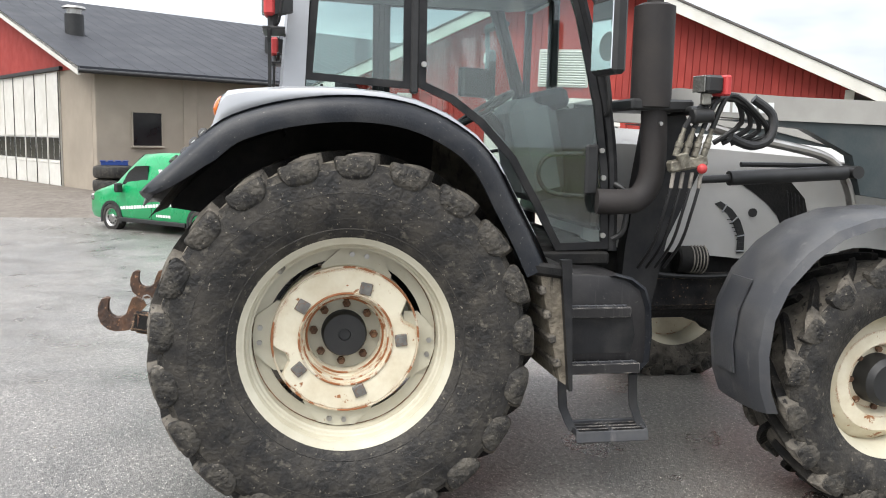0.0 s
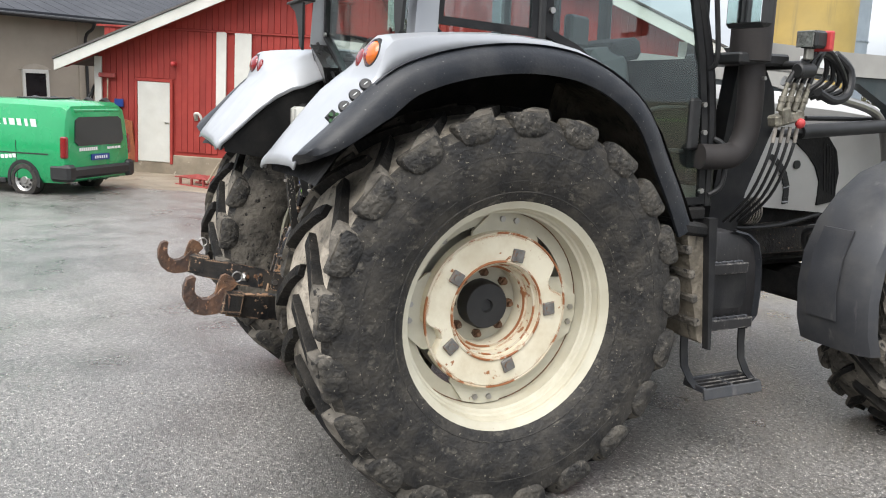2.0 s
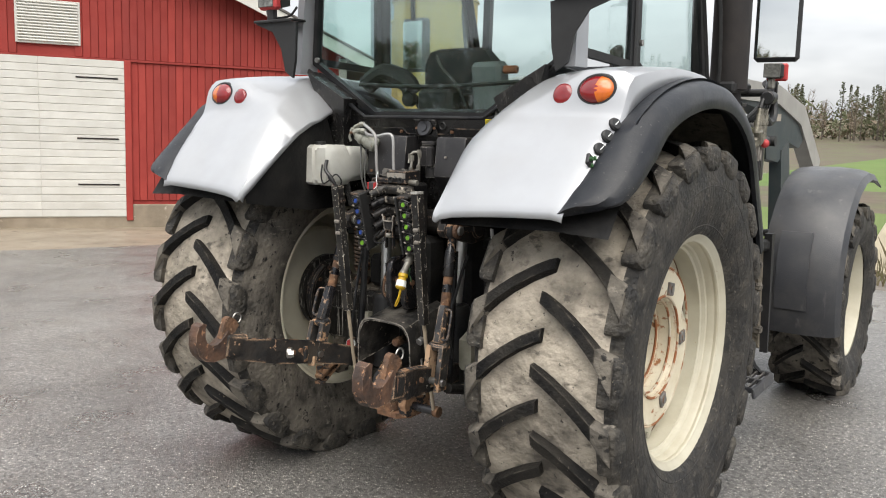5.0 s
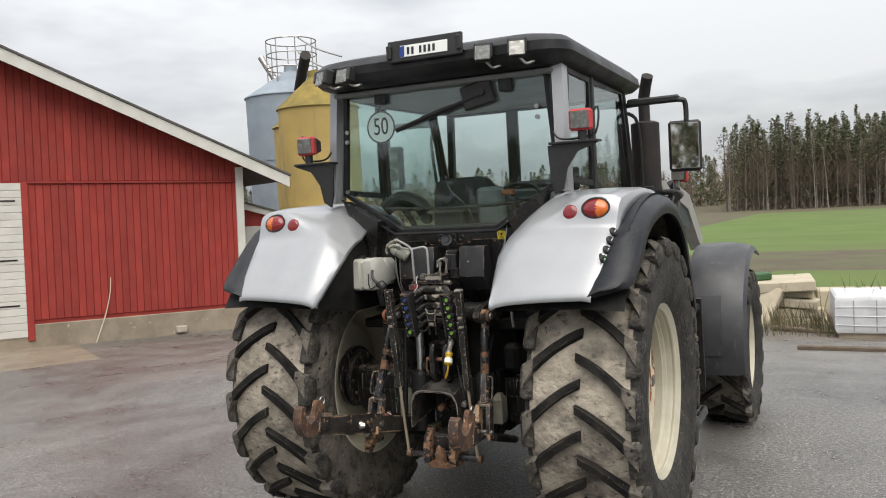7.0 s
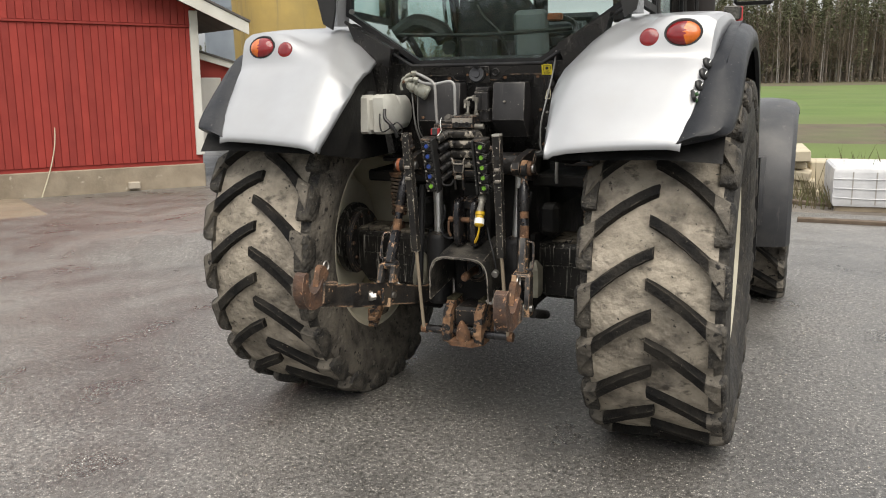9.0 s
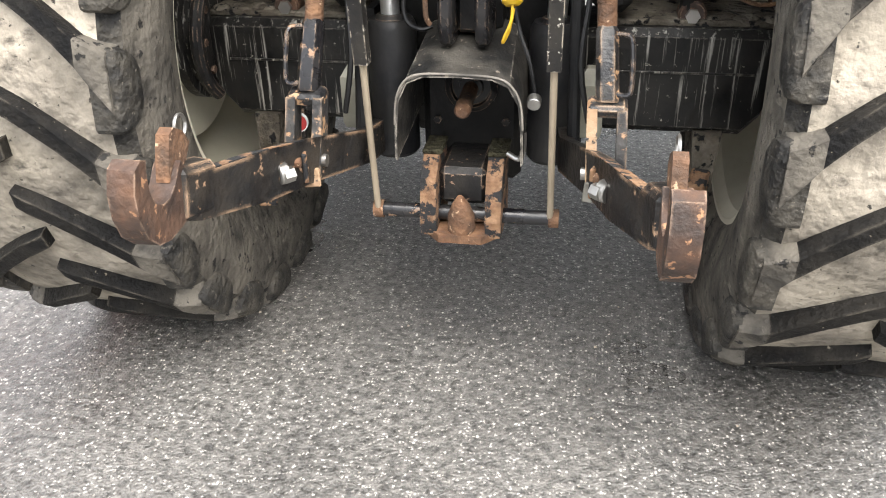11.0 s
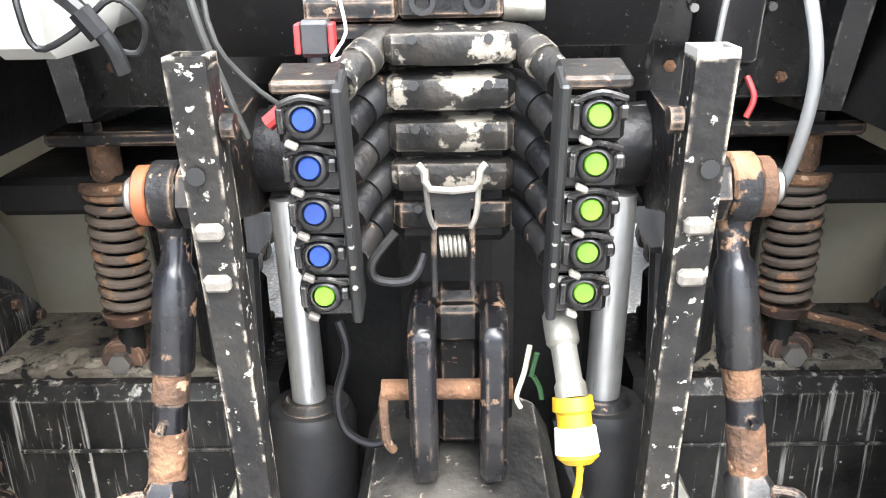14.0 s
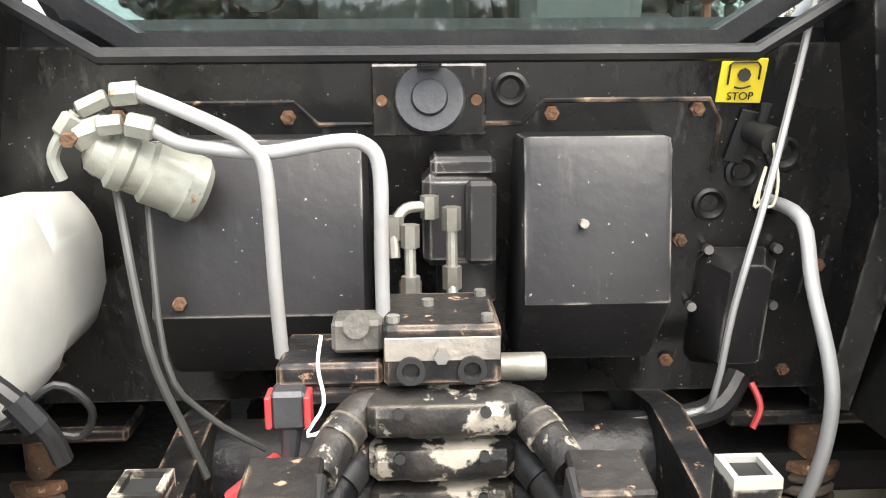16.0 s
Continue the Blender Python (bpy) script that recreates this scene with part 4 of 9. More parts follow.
def workshop():
    """x = 0 at the near corner, negative along the long wall, the gable end turns back to negative y."""
    w = thing("workshop", "grey rendered workshop with white folding doors and a dark sheet roof", "building", SHOP)
    part("long_wall", Build().box((-14, -0.15, 1.75), (28, 0.3, 4.1), bev=0.02), RENDER_GREY, w)
    part("gable_wall", Build().prism([(-0.3, -0.3), (-0.3, 3.8), (-11.0, 7.25), (-22.0, 3.8), (-22.0, -0.3)], "x", -0.3, 0.0), RENDER_GREY, w)
    part("gable_boarding", Build().prism([(-0.35, 3.95), (-11.0, 7.2), (-21.9, 3.95)], "x", 0.0, 0.05), BARN_RED, w, "red board gable triangle")
    for sgn, ye in ((1, 0.55), (-1, -22.6)):
        za, zr = 3.83, 7.45
        part("roof_slope", Build().rings([[(0.7, ye, za - 0.06), (-28.5, ye, za - 0.06), (-28.5, ye, za + 0.06), (0.7, ye, za + 0.06)], [(0.7, -11, zr - 0.06), (-28.5, -11, zr - 0.06), (-28.5, -11, zr + 0.06), (0.7, -11, zr + 0.06)]]), ROOF_DARK, w)
        part("barge_board", Build().prism([(ye, za - 0.22), (ye, za + 0.05), (-11, zr + 0.05), (-11, zr - 0.22)], "x", 0.62, 0.70), WHITE_WOOD, w, "white barge board")
    rib = Build().rings([[(0, 0.56, 3.88), (0.03, 0.56, 3.88), (0.015, 0.56, 3.90)], [(0, -11, 7.50), (0.03, -11, 7.50), (0.015, -11, 7.52)]]).mesh("roof_rib")
    for k in range(48):
        part("roof_rib", rib, ROOF_DARK, w, m=pose(-27.8 + k * 0.59, 0, 0))
    part("gutter", Build().tube([(0.7, 0.62, 3.74), (-28, 0.62, 3.74)], 0.07, smooth=1), INK, w, "black half-round gutter")
    part("drainpipe", Build().tube([(-6.8, 0.62, 3.70), (-6.8, 0.5, 3.5), (-6.8, 0.12, 3.25), (-6.8, 0.10, 2.4), (-6.8, 0.10, 0.2)], 0.05), INK, w, "black drainpipe")
    win = part("window", Build().box((-1.68, 0.0, 2.02), (0.98, 0.05, 1.08), bev=0.01), WINDOW_DARK, w, "dark unlit window")
    part("window_sill", Build().box((-1.68, 0.05, 1.45), (1.1, 0.14, 0.06)), CONCRETE, win)
    for x in (-1.17, -2.19):
        part("window_frame", Build().box((x, 0.02, 2.02), (0.05, 0.06, 1.12)), RENDER_GREY, win)
    win = part("window", Build().box((-5.0, 0.0, 1.65), (0.72, 0.05, 0.75), bev=0.01), WINDOW_DARK, w, "small window with white frame")
    part("window_frame", Build().box((-5.0, 0.03, 2.06), (0.86, 0.07, 0.12)), WHITE_WOOD, win)
    for x in (-4.6, -5.4):
        part("window_frame", Build().box((x, 0.03, 1.65), (0.09, 0.07, 0.85)), WHITE_WOOD, win)
    part("window_arch", Build().prism([(-4.45, 2.12), (-4.7, 2.25), (-5.0, 2.30), (-5.3, 2.25), (-5.55, 2.12)], "y", 0.0, 0.06), CONCRETE, win)
    # white folding doors in the gable end
    for k in range(6):
        y0 = -3.15 - k * 1.28
        leaf = part("folding_door", Build().box((0.04, y0 - 0.62, 1.98), (0.08, 1.22, 3.95), bev=0.015), WHITE_WOOD, w, "white folding door leaf with a window band")
        for j in range(2):
            part("pane", Build().box((0.085, y0 - 0.34 - j * 0.56, 1.3), (0.02, 0.50, 0.78), bev=0.005), WINDOW_DARK, leaf)
        part("door_gap", Build().box((0.086, y0 - 0.005, 1.98), (0.02, 0.035, 3.9)), WHITE_WOOD if k % 2 else INK, leaf)
        for z in (0.82, 1.76):
            part("door_rail", Build().box((0.088, y0 - 0.62, z), (0.02, 1.15, 0.05), bev=0.004), WHITE_WOOD, leaf)
    part("door_rail", Build().box((0.12, -7.0, 4.02), (0.12, 8.6, 0.12)), INK, w)
    for k in (2.3, 5.6, 9.2):
        part("wall_pier", Build().box((-k - (1.2 if k > 3 else 0.9), 0.02, 1.75), (0.5, 0.05, 4.0), bev=0.02), RENDER_GREY, w)
    for x in (-0.9, -9.0):
        v = part("roof_vent", Build().cyl((x, -4.2, 5.0), (x, -4.2, 6.05), 0.33, seg=12), INK, w, "black roof ventilator with a cap")
        part("vent_cap", Build().cyl((x, -4.2, 6.25), (x, -4.2, 6.33), 0.42, 0.36, seg=12), STEEL, v)
        part("vent_collar", Build().cyl((x, -4.2, 6.05), (x, -4.2, 6.25), 0.26, seg=12), STEEL, v)
    return w


def silo(name, x, y, r, h, cone, mt, mt_roof, label, bands):
    z = ground_z(x, y)
    s = thing(name, label, "silo", pose(x, y, z))
    part("tank", Build().cyl((0, 0, 0), (0, 0, h), r, seg=48), mt, s)
    part("roof_cone", Build().turned((0, 0, h - 0.02), (0, 0, cone), [(0, r + 0.06), (0.04, r + 0.05), (0.96, 0.28), (1, 0.27)], 32), mt_roof, s)
    part("roof_neck", Build().cyl((0, 0, h + cone - 0.05), (0, 0, h + cone + 0.18), 0.26, seg=16), mt_roof, s)
    for k in range(bands):
        z0 = h * (k + 1) / (bands + 1)
        hoop = part("hoop", Build().turned((0, 0, z0 - 0.03), (0, 0, 0.06), [(0, r), (0, r + 0.02), (1, r + 0.02), (1, r)], 48, (False, False)), mt, s)
        for i in range(36):
            a = math.tau * i / 36
            part("bolt", BOLT, mt, hoop, m=pose((r + 0.02) * math.cos(a), (r + 0.02) * math.sin(a), z0, 0, 90, math.degrees(a)))
    return s


def barn_apron():
    """Worn damp concrete along the gable, wider before the gate."""
    b, rows = Build(), []
    for i in range(46):
        x = -0.9 + 0.25 * i
        far = 3.6 + 0.5 * max(0.0, 1 - abs(x - 2.6) / 3.0) + 0.35 * noise.noise((x * 0.5, 3.1, 0)) + 0.08 * noise.noise((x * 2.3, 1.1, 0))
        row = []
        for k in range(17):
            p = BARN @ Vector((x, -0.05 + (far + 0.05) * k / 16, 0))
            row.append((p.x, p.y, ground_z(p.x, p.y) + (0.018 if k < 16 else -0.03)))
        rows.append(row)
    b.grid(rows)
    return solo("pavement", b, APRON, "worn damp concrete apron before the barn gate", "pavement", kind="structure")


barn_apron()
BOLT = Build().cyl((0, 0, 0), (0, 0, 0.02), 0.02, seg=6).mesh("bolt")
barn()
workshop()
silo("yellow_silo", -12.3, 16.5, 1.2, 6.0, 0.95, SILO_YELLOW, SILO_ROOF, "weathered yellow silo with a mossy cone roof", 0)
silo("yellow_silo", -14.2, 18.55, 1.1, 5.75, 0.8, SILO_YELLOW, SILO_ROOF, "narrow weathered yellow silo beside a steel silo", 0)
steel_silo = silo("steel_silo", -18.1, 23.2, 1.85, 7.55, 1.1, SILO_STEEL, SILO_STEEL, "galvanised steel silo with a ladder cage on its roof", 2)
for zz in (0.0, 0.55, 1.1):
    part("railing_hoop", Build().tube([(1.0 * math.cos(math.tau * i / 24) + 0.1, 1.0 * math.sin(math.tau * i / 24), 8.7 + zz) for i in range(25)], 0.025, 6, 1), STEEL, steel_silo)
for i in range(8):
    a = math.tau * i / 8
    part("railing_post", Build().tube([(1.0 * math.cos(a) + 0.1, 1.0 * math.sin(a), 8.1), (1.0 * math.cos(a) + 0.1, 1.0 * math.sin(a), 9.8)], 0.022, 6, 1), STEEL, steel_silo)
part("walkway_rail", Build().tube([(0.8, -0.5, 9.8), (2.4, -1.6, 9.0), (4.0, -2.4, 8.4)], 0.03), STEEL, steel_silo)
part("walkway_rail", Build().tube([(0.8, -0.5, 9.2), (2.4, -1.6, 8.4), (4.0, -2.4, 7.8)], 0.03), STEEL, steel_silo)
part("filler_pipe", Build().cyl((-1.6, 0.2, 9.4), (-0.6, 0.2, 7.9), 0.13, seg=12), STEEL, steel_silo)
part("spout", Build().cyl((1.2, -1.2, 7.6), (2.6, -2.6, 8.6), 0.2, seg=12), MUFFLER, steel_silo)


# ---- far woods: a tall stand of pine, spruce and bare birch past the field, lower woods beyond it ----
def woods():
    rng = random.Random(5)
    trunks, birches, crowns, twigs = Build(), Build(), Build(), Build()

    def tuft(b, q, s, up=0.3):
        r = lambda: rng.uniform(-s, s)
        b.add([q + Vector((r(), r(), r() * 0.5)), q + Vector((r(), r(), r() * 0.5)), q + Vector((r(), r(), s * up + r() * 0.6))], [(0, 1, 2)])

    def conifer(x, y, z, h, spruce):
        trunks.cyl((x, y, z - 0.5), (x + rng.uniform(-0.4, 0.4), y, z + h * 0.97), 0.15, 0.04, seg=4)
        base = 0.14 if spruce else rng.uniform(0.45, 0.62)
        for i in range(620 if spruce else 430):
            t = rng.random() ** 0.85
            if spruce:
                r = (1.0 - t) * 2.1 + 0.12
            else:
                r = 1.75 * math.sin(math.pi * min(t * 0.88 + 0.14, 1.0)) + 0.15
            w, k = rng.uniform(0, math.tau), rng.uniform(0.25, 1) * (1.0 if (i // 9) % 3 else 0.7)
            tuft(crowns, Vector((x + r * math.cos(w) * k, y + r * math.sin(w) * k, z + h * (base + (1 - base) * t) - 0.25 * r * k)), rng.uniform(0.13, 0.34))
        for i in range(10):
            t, w, l = rng.uniform(0.2, base), rng.uniform(0, math.tau), rng.uniform(0.5, 1.5)
            p = Vector((x, y, z + h * t))
            twigs.tube([p, p + Vector((math.cos(w) * l, math.sin(w) * l, -0.15 * l))], 0.035, 3, 1, 0.012)

    def birch(x, y, z, h):
        lean = rng.uniform(-0.6, 0.6)
        (birches if rng.random() < 0.55 else trunks).tube([(x, y, z - 0.5), (x + lean * 0.3, y, z + h * 0.45), (x + lean, y, z + h)], 0.11, 4, 2, 0.03)
        for i in range(84):
            t, w = rng.uniform(0.22, 1), rng.uniform(0, math.tau)
            p = Vector((x + lean * t * t, y, z + h * t))
            l = rng.uniform(0.9, 2.6) * (1.2 - t)
            d = Vector((math.cos(w), math.sin(w), 0))
            twigs.tube([p, p + d * l * 0.45 + Vector((0, 0, l * 0.55)), p + d * l * 0.75 + Vector((0, 0, l * 1.3))], 0.026, 3, 1, 0.008)

    for k in range(980):
        near = k < 620
        if near:
            x = rng.uniform(-16.5, 78) if k % 3 else rng.uniform(-16.5, 24)
            y = 133 + rng.random() ** 1.5 * 34 + 0.08 * abs(x)
            h = rng.uniform(11.5, 15.6)
        else:
            az = radians(rng.uniform(-60, -2))
            far = rng.uniform(170, 215)
            x, y, h = far * math.sin(az), far * math.cos(az), rng.uniform(8.0, 12.0)
        z = ground_z(x, y)
        kind = rng.random()
        if kind < (0.52 if near else 0.6):
            conifer(x, y, z, h, kind < 0.25)
        else:
            birch(x, y, z, h * rng.uniform(0.72, 0.98))
    # undergrowth and the dark inside of the stand
    for k in range(100000):
        if k % 5:
            x = rng.uniform(-17, 80)
            y = rng.uniform(150, 172) + 0.08 * abs(x)
            z, s = rng.uniform(0, 11.0) * rng.random() ** 0.35, rng.uniform(0.2, 0.5)
        else:
            x = rng.uniform(-17, 80)
            y = rng.uniform(131, 146) + 0.08 * abs(x)
            z, s = rng.uniform(0, 3.2) * rng.random(), rng.uniform(0.05, 0.17)
        tuft(twigs if rng.random() < 0.74 else crowns, Vector((x, y, ground_z(x, y) + z)), s, 1.2)
    for k in range(16000):
        az = radians(rng.uniform(-62, -2))
        far = rng.uniform(185, 222)
        x, y = far * math.sin(az), far * math.cos(az)
        tuft(twigs if rng.random() < 0.4 else crowns, Vector((x, y, ground_z(x, y) + rng.uniform(0, 8.0) * rng.random() ** 0.4)), rng.uniform(0.4, 0.9), 1.0)
    for k in range(26000):
        az, far = radians(rng.uniform(128, 262)), rng.uniform(95, 125)
        x, y = far * math.sin(az), far * math.cos(az)
        top = 9.5 + 3.5 * noise.noise((az * 14, 0.3, 0)) + 1.5 * noise.noise((az * 60, 0.7, 0))
        tuft(twigs if rng.random() < 0.35 else crowns, Vector((x, y, ground_z(x, y) + rng.uniform(0, 1) ** 0.6 * top)), rng.uniform(0.5, 1.1), 1.0)
    w = thing("far_woods", "mixed pine, spruce and bare birch woods round the fields", "woods", kind="stuff")
    part("trunks", trunks, FOREST_BARK, w, flat=True)
    part("birch_trunks", birches, BIRCH_BARK, w, flat=True)
    part("needles", crowns.mesh("needles", flat=True), NEEDLES, w)
    part("bare_branches", twigs, TWIGS, w, flat=True)


woods()


# ---- tractor: y runs to its nose, x to its right side, z up from the ground ----
tractor = thing("tractor", "silver farm tractor with black mudguards, front loader and muddy tyres", "tractor")


def tread_tyre(R, half, bead, lug_h, sag):
    """Carcass and tread bars of a farm tyre, axis along x. sag: how far the axle stands over the ground."""
    base = R - lug_h
    prof = [(-half * 0.80, bead), (-half * 0.88, bead + 0.03), (-half * 0.99, bead + (base - bead) * 0.42), (-half, bead + (base - bead) * 0.62),
            (-half * 0.96, base - 0.045), (-half * 0.84, base - 0.012), (-half * 0.45, base), (0, base + 0.004)]
    prof += [(-x, r) for x, r in prof[-2::-1]]
    seg = 96
    flat = lambda p: (p[0], p[1], max(p[2], -sag + 0.002))
    car = Build().rings([[flat((x, r * math.cos(math.tau * i / seg), r * math.sin(math.tau * i / seg))) for i in range(seg)] for x, r in prof], True, (False, False))
    sides, inner, shoulder = Build(), Build(), Build()
    mid = [k for k, (x, r) in enumerate(prof) if r >= base - 0.046]
    n = seg
    tread = Build()
    for q in (tread, sides, inner, shoulder):
        q.v = list(car.v)
    for q in car.f:
        row = min(q) // n
        if row == mid[0] or row == mid[-1] - 1:
            shoulder.f.append(q)
        elif mid[0] < row < mid[-1] - 1:
            tread.f.append(q)
        else:
            (inner if row < mid[0] else sides).f.append(q)
    return sides, tread, inner, shoulder


def tread_bar(R, half, lug_h, side):
    """One bar of the tread, and the dusty lug that carries it over the shoulder; turned about x to make the rest."""
    base = R - lug_h

    def row(u):
        x = side * (-0.012 * half / 0.3 + (half * 1.0 + 0.012) * u)
        a = -0.30 * (0.86 / R) * (0.55 * u + 0.45 * u * u)
        w = (0.023 + 0.006 * u + 0.046 * (max(u - 0.74, 0) / 0.26) ** 1.1) * R / 0.86
        top = R - 0.022 * max(u - 0.8, 0) / 0.2 - (0.006 if u == 0 else 0)
        bot = base - 0.03 - 0.05 * max(u - 0.7, 0) / 0.3
        return [(x, -rr * math.cos(a + da / R), rr * math.sin(a + da / R)) for da, rr in ((-w * 1.35, bot), (-w * 1.02, top - 0.006), (-w * 0.9, top), (w * 0.9, top), (w * 1.02, top - 0.006), (w * 1.35, bot))]

    bar = Build().rings([row(u) for u in (0.0, 0.08, 0.25, 0.45, 0.62, 0.76)])
    lug = Build().rings([row(u) for u in (0.76, 0.82, 0.89, 0.945)])
    # the lug's end: a thick worn block that wraps over the shoulder and runs out into the sidewall
    end, rows, aend = Build(), [], -0.30 * (0.86 / R)
    for rt, ww, xo in ((R - 0.022, 0.080, 0.970), (R - 0.028, 0.090, 0.990), (R - 0.040, 0.094, 1.004), (base - 0.020, 0.094, 1.014), (base - 0.046, 0.084, 1.016), (base - 0.064, 0.068, 1.012), (base - 0.074, 0.058, 0.985)):
        w, c = ww * R / 0.86, 0.020
        ring = ((-w, half * 0.78), (-w, half * xo - c), (-w + c * 0.4, half * xo - c * 0.3), (-w + c * 1.4, half * xo), (w - c * 1.4, half * xo), (w - c * 0.4, half * xo - c * 0.3), (w, half * xo - c), (w, half * 0.78))
        rows.append([(side * x, -rt * math.cos(aend + d / R), rt * math.sin(aend + d / R)) for d, x in ring])
    end.rings(rows)
    return bar, lug, end


def add_bars(wheel, R, half, lugs, lug_h, turn):
    for side in (-1, 1):
        bar, lug, end = (q.mesh("tread_bar") for q in tread_bar(R, half, lug_h, side))
        for k in range(lugs):
            m = pose(0, 0, 0, -turn - 360.0 * (k + (0.5 if side > 0 else 0.0)) / lugs)
            part("tread_bar", bar, RUBBER_LUG, wheel, m=m)
            part("shoulder_lug", lug, RUBBER_DUSTY, wheel, m=m)
            part("lug_end", end, RUBBER_END, wheel, m=m)


def flip(shape, side):
    return shape if side > 0 else shape.mirrored()


def rear_wheel(side):
    m = pose(side * 0.945, 0.018, 0.83)
    label = "large muddy rear tyre on a cream rim with rusty nuts"
    w = 0.251
    rim = Build().turned((-w, 0, 0), (2 * w, 0, 0), [(0, 0.482), (0, 0.508), (0.02, 0.511), (0.05, 0.492), (0.10, 0.470), (0.2, 0.456), (0.32, 0.441), (0.68, 0.441), (0.80, 0.453),
            (0.88, 0.460), (0.94, 0.476), (0.97, 0.497), (0.99, 0.509), (1, 0.503), (0.985, 0.484), (0.955, 0.470), (0.945, 0.458), (0.93, 0.455), (0.905, 0.458), (0.885, 0.453), (0.84, 0.451), (0.83, 0.443), (0.80, 0.437), (0.79, 0.428), (0.76, 0.430), (0.70, 0.429),
            (0.30, 0.429), (0.15, 0.445), (0.06, 0.456), (0.03, 0.476), (0, 0.482)], 72, (False, False))
    wheel = part("rear_wheel", flip(rim, side), RIM_PAINT, tractor, label, m)
    sides, tread, inner, shoulder = tread_tyre(0.868, 0.302, 0.484, 0.037, 0.83)
    part("tyre_sidewall", flip(sides, side), RUBBER, wheel)
    part("tyre_tread", flip(tread, side), RUBBER_MUD, wheel)
    part("tyre_shoulder", flip(shoulder, side), RUBBER_END, wheel)
    part("inner_sidewall", flip(inner, side), RUBBER_DUSTY, wheel, "dusty inner tyre wall")
    for r, x, t in ((0.530, 0.268, 0.004), (0.575, 0.281, 0.003), (0.690, 0.3005, 0.0025)):
        loop = [(x, r * math.cos(radians(5 * k)), max(r * math.sin(radians(5 * k)), -0.82)) for k in range(73)]
        part("sidewall_rib", flip(Build().tube(loop, t, 6, 1), side), RUBBER, wheel)
    add_bars(wheel, 0.868, 0.302, 21, 0.046, -2.8 if side > 0 else -2.5)
    # adjustable disc: four tabs to the rim, rusty pressed ring, dished centre
    for a in (81, 177, 264, 352):
        pts = [(0.422, -12), (0.426, 0), (0.422, 12), (0.36, 27), (0.30, 32), (0.30, -32), (0.36, -27)]
        tab = Build().prism([(r * math.cos(radians(a + d)), r * math.sin(radians(a + d))) for r, d in pts], "x", 0.066, 0.082)
        part("rim_tab", flip(tab, side), RIM_PAINT, wheel)
    part("rim_ring", flip(Build().turned((0.056, 0, 0), (0.008, 0, 0), [(0, 0.432), (1, 0.432), (1, 0.372), (0, 0.372)], 64, (False, False)), side), RIM_PAINT, wheel)
    part("rim_groove", flip(Build().turned((0.0645, 0, 0), (0.003, 0, 0), [(0, 0.431), (1, 0.429), (1, 0.426), (0, 0.425)], 64, (False, False)), side), RUST, wheel)
    outline = []
    for i in range(120):
        a = i * 3.0
        bite = max(0.0, 1 - abs(((a - 20 + 180) % 360) - 180) / 13) + max(0.0, 1 - abs(((a - 197 + 180) % 360) - 180) / 13)
        outline.append((a, 0.345 - 0.06 * min(bite * 1.5, 1.0)))
    ringrows = []
    for x, k in ((0.070, 1.0), (0.111, 0.985), (0.121, 0.955), (0.121, 0.645), (0.115, 0.600), (0.090, 0.580), (0.040, 0.570), (0.036, 0.525), (0.020, 0.515), (-0.045, 0.510)):
        row = []
        for a, r in outline:
            rr = r * k if k > 0.9 else 0.345 * k
            row.append((x, rr * math.cos(radians(a)), rr * math.sin(radians(a))))
        ringrows.append(row)
    part("wheel_disc", flip(Build().rings(ringrows, True, (False, False)), side), RIM_RUST, wheel, "cream pressed wheel disc with rusty edges")
    for r, x in ((0.338, 0.117), (0.216, 0.122), (0.199, 0.092), (0.180, 0.036)):
        loop = [(x, r * math.cos(radians(4 * k)), r * math.sin(radians(4 * k))) for k in range(91)]
        part("rust_edge", flip(Build().tube(loop, 0.0055, 6, 1), side), RIM_EDGE, wheel, "rusty chipped edge")
    part("disc_centre", flip(Build().turned((-0.068, 0, 0), (0.020, 0, 0), [(0, 0.184), (1, 0.181), (1, 0.0)], 48), side), RIM_PAINT, wheel)
    part("hub_cap", flip(Build().turned((-0.05, 0, 0), (0.079, 0, 0), [(0, 0.108), (0.8, 0.106), (1, 0.098), (1, 0.03), (0.8, 0.026), (0.8, 0.0)], 36), side), INK, wheel, "black round hub cap")
    nut = flip(Build().box((-0.004, 0, 0), (0.014, 0.056, 0.056), bev=0.004).cyl((0.002, 0, 0), (0.007, 0, 0), 0.017, seg=10), side).mesh("square_nut")
    for k in range(5):
        a = radians(-2 + 71.5 * k)
        part("square_nut", nut, NUT_GREY, wheel, m=pose(side * 0.130, 0.256 * math.cos(a), 0.252 * math.sin(a), math.degrees(a) + 8))
    stud = flip(Build().cyl((0, 0, 0), (0.022, 0, 0), 0.020, seg=6).cyl((0.018, 0, 0), (0.038, 0, 0), 0.012, seg=8), side).mesh("wheel_stud")
    for k in range(8):
        a = radians(-5 + 45 * k)
        part("wheel_stud", stud, RUST, wheel, m=pose(side * -0.048, 0.144 * math.cos(a), 0.140 * math.sin(a)))
    bolt = flip(Build().cyl((0, 0, 0), (0.012, 0, 0), 0.013, seg=6), side).mesh("rim_bolt")
    for k in range(4):
        for d in (-5, 5):
            a = radians((81, 177, 264, 352)[k] + d)
            part("rim_bolt", bolt, STEEL, wheel, m=pose(side * 0.082, 0.394 * math.cos(a), 0.394 * math.sin(a)))
    # inner face seen between the wheels
    part("inner_disc", flip(Build().turned((-0.06, 0, 0), (0.05, 0, 0), [(0, 0.13), (0.2, 0.33), (0.8, 0.345)], 48, (False, False)), side), RIM_PAINT, wheel)
